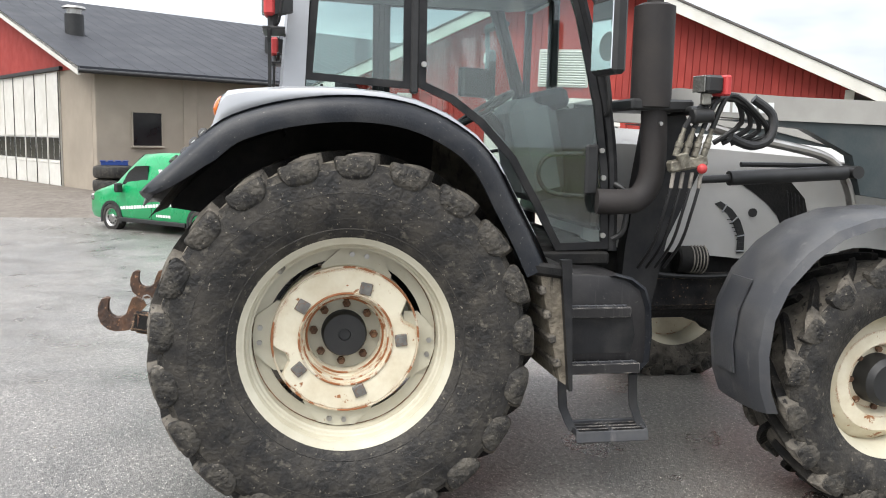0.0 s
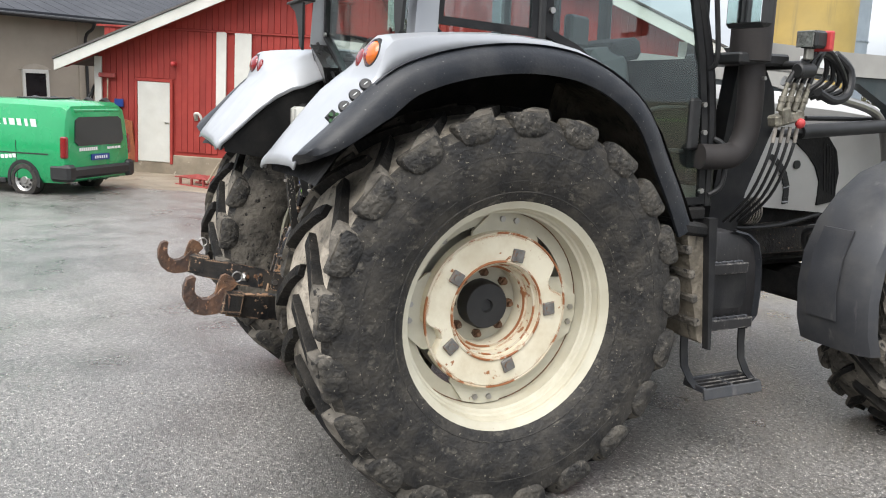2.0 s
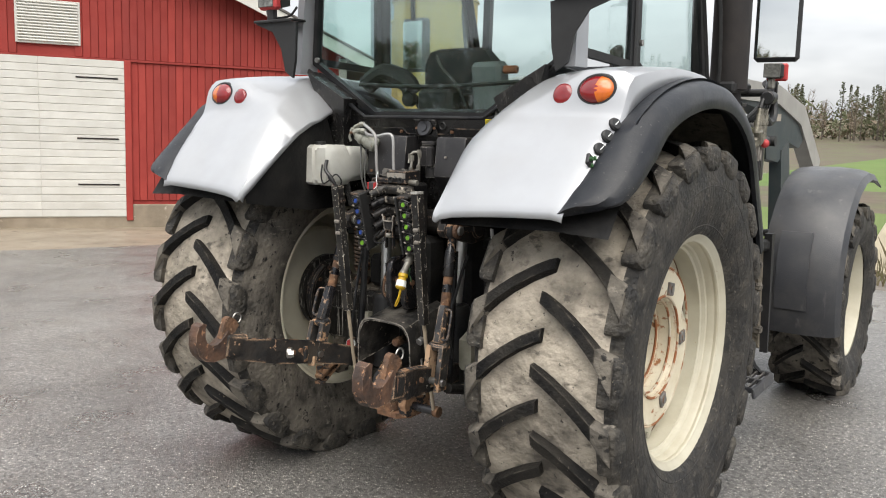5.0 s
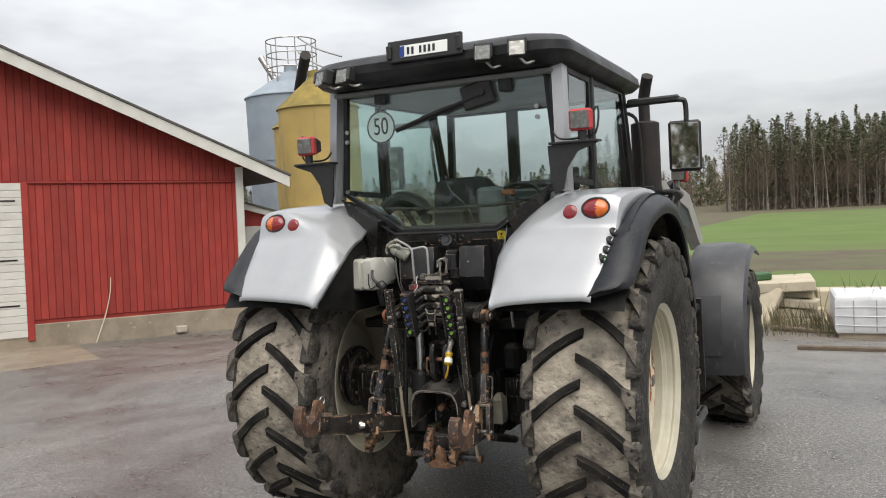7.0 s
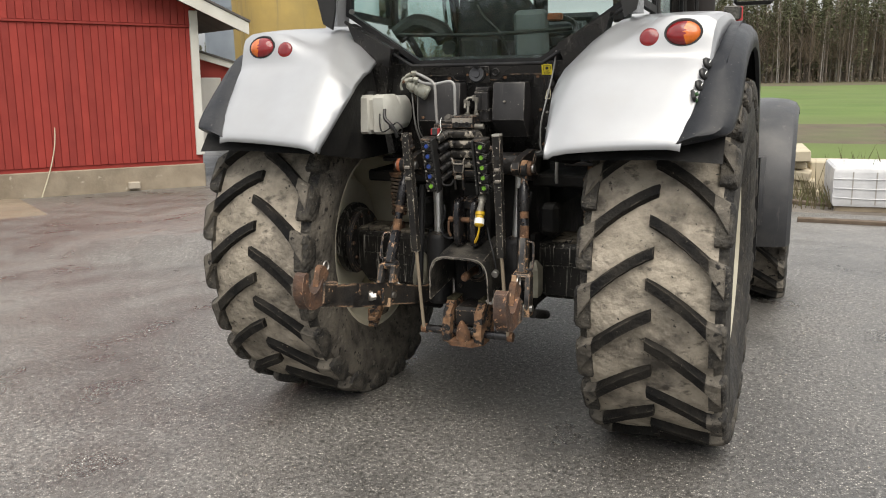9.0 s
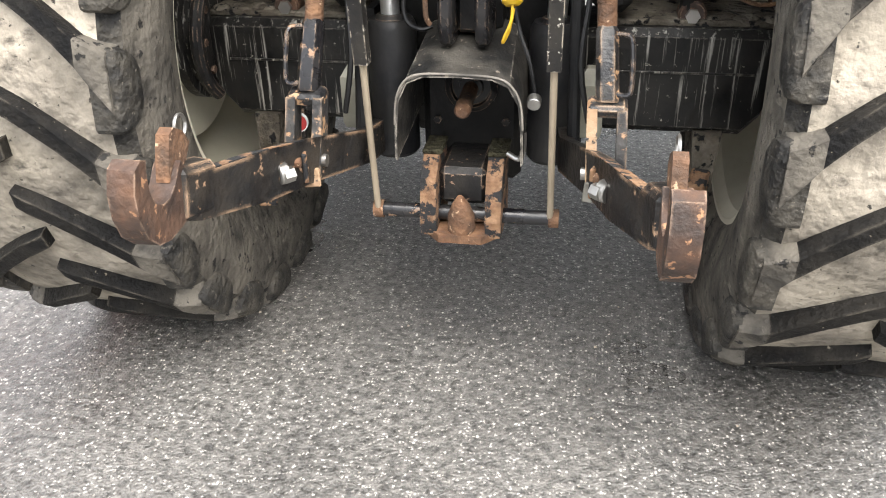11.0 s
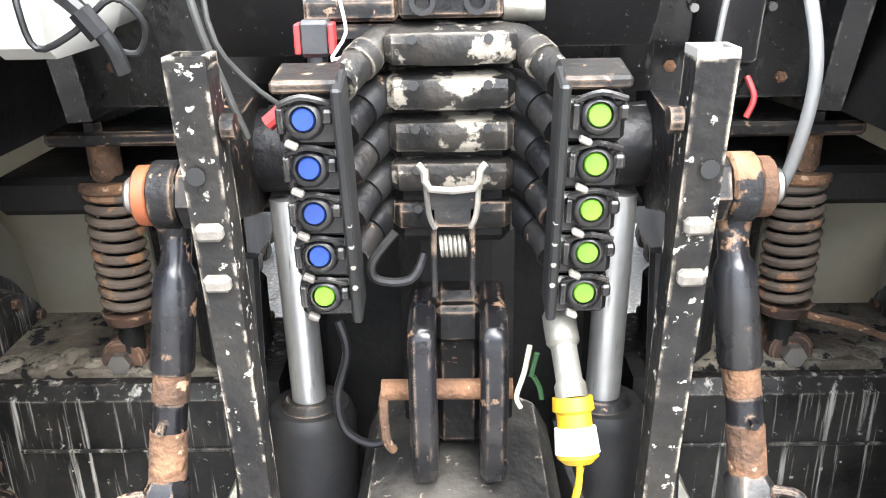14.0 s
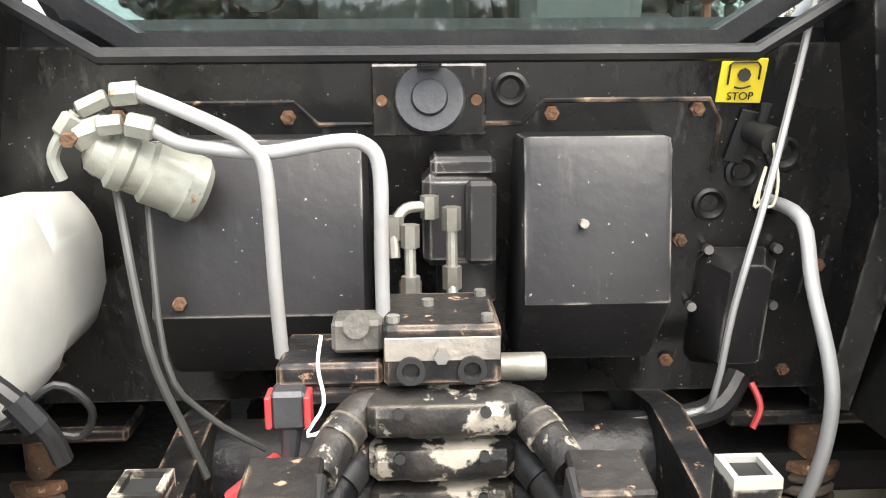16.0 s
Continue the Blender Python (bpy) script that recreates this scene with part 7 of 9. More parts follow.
rim = [(-0.70, 2.0), (-0.335, 1.775), (0.335, 1.775), (0.70, 2.0)]
part("window_seal", Build().tube([(x, -0.245, z) for x, z in rim], 0.009, 8, 1), BLACK_PLASTIC, back)
ybolt = Build().cyl((0, 0, 0), (0, -0.008, 0), 0.0085, seg=6).cyl((0, -0.006, 0), (0, -0.011, 0), 0.005, seg=6).mesh("panel_bolt")
for x, z in ((0.133, 1.711), (-0.157, 1.709), (0.296, 1.714), (0.298, 1.556), (0.303, 1.388), (-0.34, 1.711), (0.50, 1.68), (0.475, 1.52), (0.46, 1.37), (-0.47, 1.40)):
    part("panel_bolt", ybolt, RUST, back, m=pose(x, panel_y(z), z))
# stamped beads round the covers
for pts in ([(-0.36, 1.60), (-0.36, 1.725), (-0.15, 1.725), (-0.125, 1.70), (-0.06, 1.70)], [(0.055, 1.70), (0.10, 1.70), (0.125, 1.725), (0.31, 1.725), (0.325, 1.70), (0.325, 1.64)]):
    part("panel_bead", Build().tube([(x, panel_y(z) - 0.001, z) for x, z in pts], 0.003, 6, 1), BLACK_IRON, back)


def cover(x0, x1, z0, z1, y0):
    """A pressed sheet cover: its front leans up to the sky above a bend and tucks in below it."""
    rows, bend = [], z0 + 0.085
    for x, k in ((x0, 0.008), (x0 + 0.003, 0.002), (x0 + 0.010, 0.0), (x1 - 0.010, 0.0), (x1 - 0.003, 0.002), (x1, 0.008)):
        rows.append([(x, panel_y(z0) + 0.01, z0 + k), (x, y0 + 0.048 + k, z0 + k), (x, y0 + 0.042 + k, z0 + 0.006 + k), (x, y0 - 0.020 + k, bend), (x, y0 + 0.002 + k, z1 - 0.010 - k), (x, y0 + 0.010 + k, z1 - k), (x, panel_y(z1) + 0.01, z1 - k)])
    return Build().rings(rows)


rc = part("cover_box", cover(0.092, 0.254, 1.430, 1.690, -0.255), COVER_BLACK, tractor, "black sheet cover box on the cab back")
part("cover_screw", Build().cyl((0.156, -0.255, 1.60), (0.156, -0.274, 1.602), 0.005, seg=8), GREY_CAST, rc)
lc = part("cover_box", cover(-0.298, -0.072, 1.424, 1.690, -0.258), COVER_BLACK, tractor, "black sheet cover box on the cab back")
part("cover_screw", Build().cyl((-0.265, -0.262, 1.525), (-0.265, -0.284, 1.525), 0.007, seg=6), RUST, lc)

# steering unit between the covers
un = part("steering_unit", Build().box((0.026, -0.20, 1.60), (0.076, 0.08, 0.10), bev=0.008).cyl((0.037, -0.205, 1.505), (0.037, -0.205, 1.565), 0.034, seg=20).box((0.032, -0.205, 1.658), (0.07, 0.07, 0.022), bev=0.006), COVER_BLACK, tractor, "dark cast steering unit with zinc fittings")
part("unit_side", Build().box((0.050, -0.245, 1.60), (0.032, 0.02, 0.09), bev=0.006), COVER_BLACK, un)
for pts in ([(-0.005, -0.25, 1.618), (-0.03, -0.26, 1.618), (-0.042, -0.27, 1.60), (-0.042, -0.28, 1.57)], [(-0.026, -0.275, 1.592), (-0.026, -0.285, 1.54), (-0.026, -0.30, 1.52)], [(0.017, -0.275, 1.610), (0.017, -0.285, 1.55), (0.017, -0.30, 1.52)]):
    part("pipe_fitting", Build().tube(pts, 0.006, 10), ZINC, un)
    for q in (pts[0], pts[-2]):
        part("fitting_nut", Build().cyl(Vector(q) + Vector((0, 0, -0.012)), Vector(q) + Vector((0, 0, 0.012)), 0.0100, seg=6), ZINC, un)
part("fitting_nut", Build().cyl((-0.026, -0.278, 1.545), (-0.026, -0.283, 1.525), 0.0115, seg=6), RUST, un)

# trailer socket, grommets, sticker and switch
sk = part("trailer_socket", Build().box((-0.003, -0.202, 1.727), (0.124, 0.008, 0.080), (14, 0, 0), bev=0.002), BLACK_PANEL, tractor, "grey round trailer socket on a plate")
part("socket_cap", Build().turned((-0.003, -0.205, 1.727), (0, -0.022, 0.005), [(0, 0.039), (0.5, 0.039), (0.75, 0.036), (0.75, 0.020), (1, 0.018), (1, 0)], 24).box((-0.003, -0.222, 1.767), (0.026, 0.02, 0.014), bev=0.004), FENDER_GREY, sk)
for x in (-0.054, 0.048):
    part("socket_screw", Build().cyl((x, -0.206, 1.727), (x, -0.211, 1.727), 0.006, seg=10), RUST, sk)
for x, z in ((0.086, 1.737), (0.404, 1.662), (0.328, 1.601), (0.398, 1.605), (0.360, 1.640), (-0.37, 1.66)):
    part("grommet", Build().turned((x, panel_y(z) + 0.004, z), (0, -0.012, 0), [(0, 0.020), (0.8, 0.020), (1, 0.016), (0.6, 0.011), (0.2, 0.010), (0.2, 0)], 18), HOSE, back, "round black rubber grommet")
st = part("warning_sticker", Build().box((0.342, panel_y(1.745) - 0.002, 1.745), (0.051, 0.002, 0.050), (14, 1.5, 0), bev=0.0008), STICKER_YELLOW, back, "yellow square sticker with a gear and STOP")
sticker = lambda dx, dz: (0.342 + dx, panel_y(1.745 + dz) - 0.0045, 1.745 + dz)
letters("sticker_word", "STOP", 0.0125, INK, st, pose(*sticker(0.0, -0.0175), 104, 0, 0), 0.0004)
part("sticker_gear", Build().cyl(sticker(0.001, 0.006), Vector(sticker(0.001, 0.006)) + Vector((0, -0.001, 0)), 0.0075, seg=8), INK, st)
part("sticker_arrow", Build().tube([sticker(-0.016, -0.004), sticker(-0.016, 0.017), sticker(-0.012, 0.0195), sticker(0.014, 0.0195), sticker(0.018, 0.015), sticker(0.018, 0.001)], 0.0012, 5, 1).tube([sticker(-0.008, -0.007), sticker(0.0, -0.0085), sticker(0.010, -0.006)], 0.001, 5), INK, st)
sw = part("rear_switch", Build().box((0.352, panel_y(1.68) - 0.006, 1.682), (0.022, 0.004, 0.062), (14, 12, 0), bev=0.003).cyl((0.362, panel_y(1.69) - 0.005, 1.688), (0.370, panel_y(1.69) - 0.05, 1.680), 0.014, 0.016, seg=14).cyl((0.366, panel_y(1.70) - 0.02, 1.70), (0.368, panel_y(1.71) - 0.022, 1.72), 0.006, seg=8), INK, tractor, "black toggle switch with a pale cord")
part("switch_cord", Build().tube([(0.366, -0.235, 1.680), (0.372, -0.24, 1.64), (0.368, -0.24, 1.612), (0.352, -0.24, 1.620), (0.358, -0.24, 1.655), (0.348, -0.24, 1.612), (0.36, -0.24, 1.625), (0.37, -0.24, 1.668)], 0.0018, 6), CORD, sw)
bc = part("bulge_cover", Build().rings([[(0.325, panel_y(1.40), 1.40), (0.335, panel_y(1.385), 1.385), (0.41, panel_y(1.385), 1.385), (0.42, panel_y(1.40), 1.40), (0.42, panel_y(1.53), 1.53), (0.405, panel_y(1.545), 1.545), (0.335, panel_y(1.545), 1.545), (0.325, panel_y(1.53), 1.53)],
    [(0.328, panel_y(1.40) - 0.012, 1.40), (0.337, panel_y(1.385) - 0.012, 1.387), (0.408, panel_y(1.385) - 0.012, 1.387), (0.418, panel_y(1.40) - 0.012, 1.40), (0.418, panel_y(1.53) - 0.012, 1.53), (0.403, panel_y(1.545) - 0.012, 1.542), (0.337, panel_y(1.545) - 0.012, 1.542), (0.328, panel_y(1.53) - 0.012, 1.53)],
    [(0.352, panel_y(1.40) - 0.05, 1.402), (0.357, panel_y(1.385) - 0.05, 1.398), (0.398, panel_y(1.385) - 0.05, 1.398), (0.404, panel_y(1.40) - 0.05, 1.402), (0.402, panel_y(1.52) - 0.045, 1.522), (0.392, panel_y(1.53) - 0.04, 1.530), (0.360, panel_y(1.53) - 0.04, 1.530), (0.352, panel_y(1.52) - 0.045, 1.522)]]), COVER_BLACK, tractor, "black bulged plastic cable cover")
for x, z in ((0.332, 1.545), (0.416, 1.545), (0.322, 1.468), (0.425, 1.468)):
    part("cover_screw", Build().cyl((x, panel_y(z) - 0.004, z), (x, panel_y(z) - 0.016, z), 0.006, seg=8), STEEL, bc)
part("corrugated_hose", Build().tube([(0.375, -0.165, 1.385), (0.34, -0.19, 1.355), (0.28, -0.20, 1.345), (0.20, -0.20, 1.335), (0.14, -0.19, 1.33)], 0.017, 10, 8), HOSE, tractor, "black corrugated cable hose")
part("red_tie", Build().tube([(0.385, -0.185, 1.385), (0.392, -0.20, 1.36), (0.382, -0.205, 1.335)], 0.004, 6), RED_PLASTIC, tractor)
part("grey_hose", Build().tube([(0.398, panel_y(1.605), 1.605), (0.405, -0.235, 1.595), (0.406, -0.27, 1.53), (0.420, -0.30, 1.44), (0.423, -0.30, 1.37), (0.415, -0.28, 1.28), (0.405, -0.24, 1.22)], 0.008, 12), GREY_PIPE, tractor, "pale grey plastic hose")
part("thin_cable", Build().tube([(0.398, -0.235, 1.83), (0.384, -0.235, 1.74), (0.360, -0.245, 1.63), (0.330, -0.25, 1.50), (0.322, -0.235, 1.40), (0.31, -0.21, 1.36), (0.2, -0.20, 1.34)], 0.004, 6), GREY_PIPE, tractor)

# filter with its steel pipes and the white tank
fl = part("oil_filter", Build().turned((-0.330, -0.318, 1.692), (0.098, 0.040, -0.052), [(0, 0.010), (0.05, 0.020), (0.20, 0.024), (0.24, 0.030), (0.34, 0.030), (0.37, 0.027), (0.48, 0.027), (0.52, 0.032), (0.78, 0.032), (0.82, 0.035), (0.94, 0.034), (1, 0.026), (1, 0)], 28), FILTER_PAINT, tractor, "pale painted filter with bent steel pipes")
part("filter_head", Build().turned((-0.340, -0.322, 1.700), (0.034, 0.010, 0.012), [(0, 0.010), (0.12, 0.018), (0.85, 0.018), (1, 0.011)], 8), FILTER_PAINT, fl)
for p, q, r in (((-0.346, -0.330, 1.704), (-0.334, -0.328, 1.722), 0.0105), ((-0.330, -0.326, 1.726), (-0.304, -0.322, 1.738), 0.0095), ((-0.300, -0.322, 1.740), (-0.276, -0.320, 1.742), 0.0125), ((-0.312, -0.332, 1.712), (-0.290, -0.330, 1.714), 0.0105), ((-0.286, -0.330, 1.714), (-0.262, -0.327, 1.708), 0.0125)):
    part("pipe_nut", Build().cyl(p, q, r, seg=6, bev=0.002), FILTER_PAINT, fl)
part("filter_pipe", Build().tube([(-0.352, -0.325, 1.662), (-0.356, -0.330, 1.684), (-0.346, -0.330, 1.704), (-0.332, -0.327, 1.724)], 0.006, 8), FILTER_PAINT, fl)
part("rust_bolt", Build().cyl((-0.334, -0.340, 1.702), (-0.334, -0.350, 1.700), 0.007, seg=6), RUST, fl)
for pts in ([(-0.278, -0.320, 1.742), (-0.245, -0.335, 1.731), (-0.190, -0.360, 1.710), (-0.164, -0.375, 1.695), (-0.152, -0.38, 1.672), (-0.149, -0.38, 1.57), (-0.147, -0.375, 1.50)], [(-0.264, -0.327, 1.708), (-0.235, -0.340, 1.696), (-0.20, -0.355, 1.692), (-0.15, -0.37, 1.690), (-0.09, -0.38, 1.700), (-0.064, -0.38, 1.697), (-0.052, -0.38, 1.675), (-0.052, -0.378, 1.60), (-0.052, -0.375, 1.53)]):
    part("steel_pipe", Build().tube(pts, 0.0068, 12, 6), GREY_PIPE, fl)
part("filter_line", Build().tube([(-0.312, -0.30, 1.66), (-0.285, -0.33, 1.50), (-0.262, -0.31, 1.40), (-0.245, -0.30, 1.34)], 0.0046, 8), LINE_STEEL, fl)
part("filter_line", Build().tube([(-0.285, -0.29, 1.66), (-0.272, -0.32, 1.48), (-0.24, -0.30, 1.41), (-0.185, -0.28, 1.36)], 0.0034, 8), LINE_STEEL, fl)
rows = []
for x, dz in ((-0.542, 0.02), (-0.532, 0.0), (-0.48, 0.0), (-0.472, 0.010), (-0.455, 0.010), (-0.447, 0.0), (-0.394, 0.0), (-0.381, 0.015), (-0.374, 0.035)):
    rows.append([(x, -0.455 + dz, 1.468 + dz), (x, -0.455 + dz, 1.630 - dz), (x, -0.435 + dz, 1.643 - dz), (x, -0.325, 1.643 - dz), (x, -0.315, 1.630 - dz), (x, -0.308, 1.618 - dz), (x, -0.30, 1.630 - dz), (x, -0.29, 1.636 - dz), (x, -0.20, 1.632 - dz), (x, -0.18, 1.615 - dz), (x, -0.18, 1.490 + dz), (x, -0.20, 1.472 + dz), (x, -0.29, 1.468 + dz), (x, -0.31, 1.455 + dz), (x, -0.435 + dz, 1.455 + dz)])
tk = part("fluid_tank", Build().rings(rows), WHITE_PLASTIC, tractor, "white plastic fluid tank with black hoses")
part("tank_hose", Build().tube([(-0.385, -0.455, 1.575), (-0.375, -0.475, 1.535), (-0.345, -0.478, 1.505), (-0.325, -0.472, 1.475), (-0.318, -0.465, 1.445)], 0.0085, 8), HOSE, tk)
part("tank_hose", Build().tube([(-0.41, -0.46, 1.555), (-0.405, -0.474, 1.51), (-0.395, -0.472, 1.47), (-0.355, -0.474, 1.485), (-0.315, -0.472, 1.515), (-0.292, -0.462, 1.49), (-0.305, -0.455, 1.462), (-0.335, -0.46, 1.47)], 0.0035, 8), HOSE, tk)
part("hose_tape", Build().tube([(-0.345, -0.480, 1.505), (-0.330, -0.477, 1.482)], 0.0115, 8, 1), BLACK_PLASTIC, tk)
part("tank_cap", Build().cyl((-0.50, -0.38, 1.64), (-0.50, -0.38, 1.658), 0.026, seg=18), INK, tk)

# remote valve stack: five sections between two columns of couplers
vs = part("remote_valve", Build().box((0, -0.33, 1.36), (0.13, 0.12, 0.25), bev=0.01), DARK, tractor, "block of five stacked hydraulic valves with coloured couplers")
for k in range(5):
    z = 1.462 - 0.047 * k
    y = -0.405 + 0.010 * k
    bar = part("valve_section", Build().rings([[(x, y + (yy * math.cos(radians(8)) - zz * math.sin(radians(8))) * k2, z + (yy * math.sin(radians(8)) + zz * math.cos(radians(8))) * k2) for yy, zz in ((-0.034, -0.008), (-0.030, -0.015), (-0.018, -0.0185), (0.03, -0.0185), (0.03, 0.0185), (-0.016, 0.0185), (-0.030, 0.016), (-0.035, 0.008))] for x, k2 in ((-0.066, 0.80), (-0.058, 1.0), (-0.030, 1.0), (-0.026, 1.06), (0.026, 1.06), (0.030, 1.0), (0.058, 1.0), (0.066, 0.80))]), VALVE_WORN if k < 4 else BLACK_IRON, vs)
    for x in (-0.038, 0.038):
        part("socket_screw", Build().cyl((x, y - 0.030, z + 0.006), (x, y - 0.039, z + 0.007), 0.005, seg=8), INK, bar)
    for s in (1, -1):
        zc = 1.411 - 0.048 * k
        yc = -0.536 + 0.0105 * k
        part("valve_bend", Build().tube([(s * 0.045, y, z), (s * 0.070, y - 0.006, z), (s * 0.088, y - 0.03, z - 0.012), (s * 0.107, y - 0.075, zc + 0.02)], 0.0175, 12, 4), VALVE_WORN if k == 0 else BLACK_IRON, bar)
        part("bend_collar", Build().cyl((s * 0.083, y - 0.025, z - 0.008), (s * 0.092, y - 0.04, z - 0.016), 0.0195, seg=14), VALVE_WORN if k == 0 else BLACK_PLASTIC, bar)
        c = part("coupler", Build().box((s * 0.130, yc + 0.035, zc), (0.056, 0.07, 0.044), (8, 0, 0), bev=0.005), COUPLER_BLACK, vs)
        part("clip_arm", Build().box((s * 0.133 - 0.021, yc + 0.004, zc), (0.008, 0.018, 0.026), (8, 0, 0), bev=0.003), COUPLER_BLACK, c)
        part("clip_lug", Build().box((s * 0.133 + 0.022, yc + 0.002, zc + 0.004), (0.010, 0.020, 0.014), (8, 0, 0), bev=0.003), COUPLER_BLACK, c)
        part("coupler_ring", Build().turned((s * 0.133, yc + 0.002, zc), (0, -0.010, 0.001), [(0, 0.0195), (0.7, 0.0175), (0.9, 0.0155), (1, 0.0125), (0.5, 0.0112)], 20, (False, False)), COUPLER_BLACK, c)
        part("coupler_cap", Build().turned((s * 0.133, yc, zc), (0, -0.007, 0.0008), [(0, 0.0112), (0.7, 0.0108), (1, 0.0095), (1, 0)], 20), BLUE_CAP if (s < 0 and k < 4) else GREEN_CAP, c, "coloured round coupler cap")
        part("coupler_lever", Build().tube([(s * 0.133 - 0.022, yc - 0.004, zc + 0.014), (s * 0.133, yc - 0.010, zc + 0.022), (s * 0.133 + 0.024, yc - 0.004, zc + 0.015)], 0.003, 6), COUPLER_BLACK, c)
        part("coupler_latch", Build().box((s * 0.133 - 0.012, yc - 0.006, zc - 0.022), (0.012, 0.010, 0.006), (0, 25, 0), bev=0.002), GREY_CAST, c)
for s in (1, -1):
    part("coupler_rail", Build().box((s * 0.100, -0.505, 1.32), (0.010, 0.05, 0.26), (13, 0, 0), bev=0.003), INK, vs)
    part("top_plate", Build().box((s * 0.130, -0.515, 1.445), (0.062, 0.06, 0.012), (8, 0, 0), bev=0.003), BLACK_IRON, vs)
    for k in range(9):
        part("rail_pin", Build().cyl((s * 0.099, -0.54 + 0.005 * k, 1.425 - 0.024 * k), (s * 0.099, -0.552 + 0.005 * k, 1.426 - 0.024 * k), 0.003, seg=6), ZINC, vs)
tv = part("top_valve", Build().box((0.001, -0.37, 1.515), (0.104, 0.11, 0.056), bev=0.004), BLACK_IRON, tractor, "black control block with ports and an electric plug")
part("block_face", Build().box((0.001, -0.424, 1.522), (0.102, 0.004, 0.022), bev=0.001), GREY_CAST, tv)
for x in (-0.027, 0.027):
    part("port", Build().turned((x, -0.424, 1.503), (0, -0.006, 0), [(0, 0.013), (1, 0.013), (1, 0.008), (0.0, 0.006), (0.0, 0)], 18), INK, tv)
part("port_fitting", Build().cyl((0.0, -0.42, 1.517), (0.0, -0.434, 1.517), 0.007, seg=6), STEEL, tv)
for x, y in ((-0.042, -0.41), (0.042, -0.41), (-0.01, -0.36), (0.042, -0.33)):
    part("cap_screw", Build().cyl((x, y, 1.543), (x, y, 1.549), 0.006, seg=8), ZINC, tv)
part("solenoid", Build().cyl((0.053, -0.395, 1.493), (0.097, -0.395, 1.493), 0.013, seg=16, bev=0.002), ZINC, tv)
part("solenoid", Build().box((-0.075, -0.385, 1.527), (0.046, 0.04, 0.03), bev=0.004).cyl((-0.075, -0.385, 1.535), (-0.075, -0.41, 1.54), 0.012, seg=12), GREY_CAST, tv)
part("side_block", Build().box((-0.10, -0.37, 1.495), (0.095, 0.09, 0.022), bev=0.004).box((-0.10, -0.37, 1.472), (0.095, 0.08, 0.018), bev=0.004), BLACK_IRON, tv)
pl = part("plug", Build().box((-0.135, -0.42, 1.470), (0.032, 0.03, 0.036), bev=0.004), FENDER_GREY, tv, "grey plug with a red clip")
for x in (-0.152, -0.118):
    part("plug_clip", Build().box((x, -0.425, 1.47), (0.0055, 0.026, 0.03), bev=0.002), RED_PLASTIC, pl)
part("plug_boot", Build().cyl((-0.135, -0.42, 1.452), (-0.138, -0.42, 1.405), 0.011, 0.006, seg=10), FENDER_GREY, pl)
part("wire", Build().tube([(-0.105, -0.42, 1.535), (-0.108, -0.43, 1.51), (-0.104, -0.43, 1.475), (-0.118, -0.44, 1.45), (-0.08, -0.44, 1.465)], 0.0018, 5), DECAL_WHITE, tv)
part("wire_plug", Build().cyl((-0.165, -0.43, 1.405), (-0.19, -0.43, 1.385), 0.009, seg=10).cyl((-0.145, -0.43, 1.42), (-0.165, -0.43, 1.405), 0.011, seg=10), RED_PLASTIC, tv)

# hook latch with its spring
lt = part("latch_bracket", Build().prism([(-0.030, 1.345), (-0.024, 1.345), (-0.022, 1.325), (0.022, 1.325), (0.024, 1.345), (0.030, 1.345), (0.026, 1.30), (0.016, 1.285), (-0.016, 1.285), (-0.026, 1.30)], "y", -0.475, -0.468), BLACK_IRON, tractor, "small steel latch with a coil spring")
sp = []
for k in range(61):
    a = math.tau * k / 10
    sp.append((-0.014 + 0.028 * k / 60, -0.47 + 0.010 * math.cos(a), 1.262 + 0.010 * math.sin(a)))
part("latch_rim", Build().tube([(-0.034, -0.478, 1.352), (-0.028, -0.480, 1.345), (-0.022, -0.480, 1.327), (0.022, -0.480, 1.327), (0.028, -0.480, 1.345), (0.034, -0.478, 1.352)], 0.0038, 8, 2), GREY_CAST, lt, "pale rubbed rim of the latch")
for x in (-1, 1):
    part("latch_side", Build().tube([(x * 0.027, -0.477, 1.338), (x * 0.024, -0.478, 1.30), (x * 0.018, -0.476, 1.284)], 0.003, 6), GREY_CAST, lt)
part("latch_spring", Build().tube(sp, 0.0022, 6, 1), ZINC, lt)
for x in (-0.020, 0.020):
    part("latch_arm", Build().box((x, -0.465, 1.255), (0.006, 0.02, 0.10), bev=0.003), BLACK_IRON, lt)
part("release_lever", Build().tube([(-0.06, -0.46, 1.275), (-0.085, -0.47, 1.245), (-0.08, -0.47, 1.225), (-0.045, -0.47, 1.225), (-0.03, -0.46, 1.25)], 0.005, 8), BLACK_PLASTIC, lt)

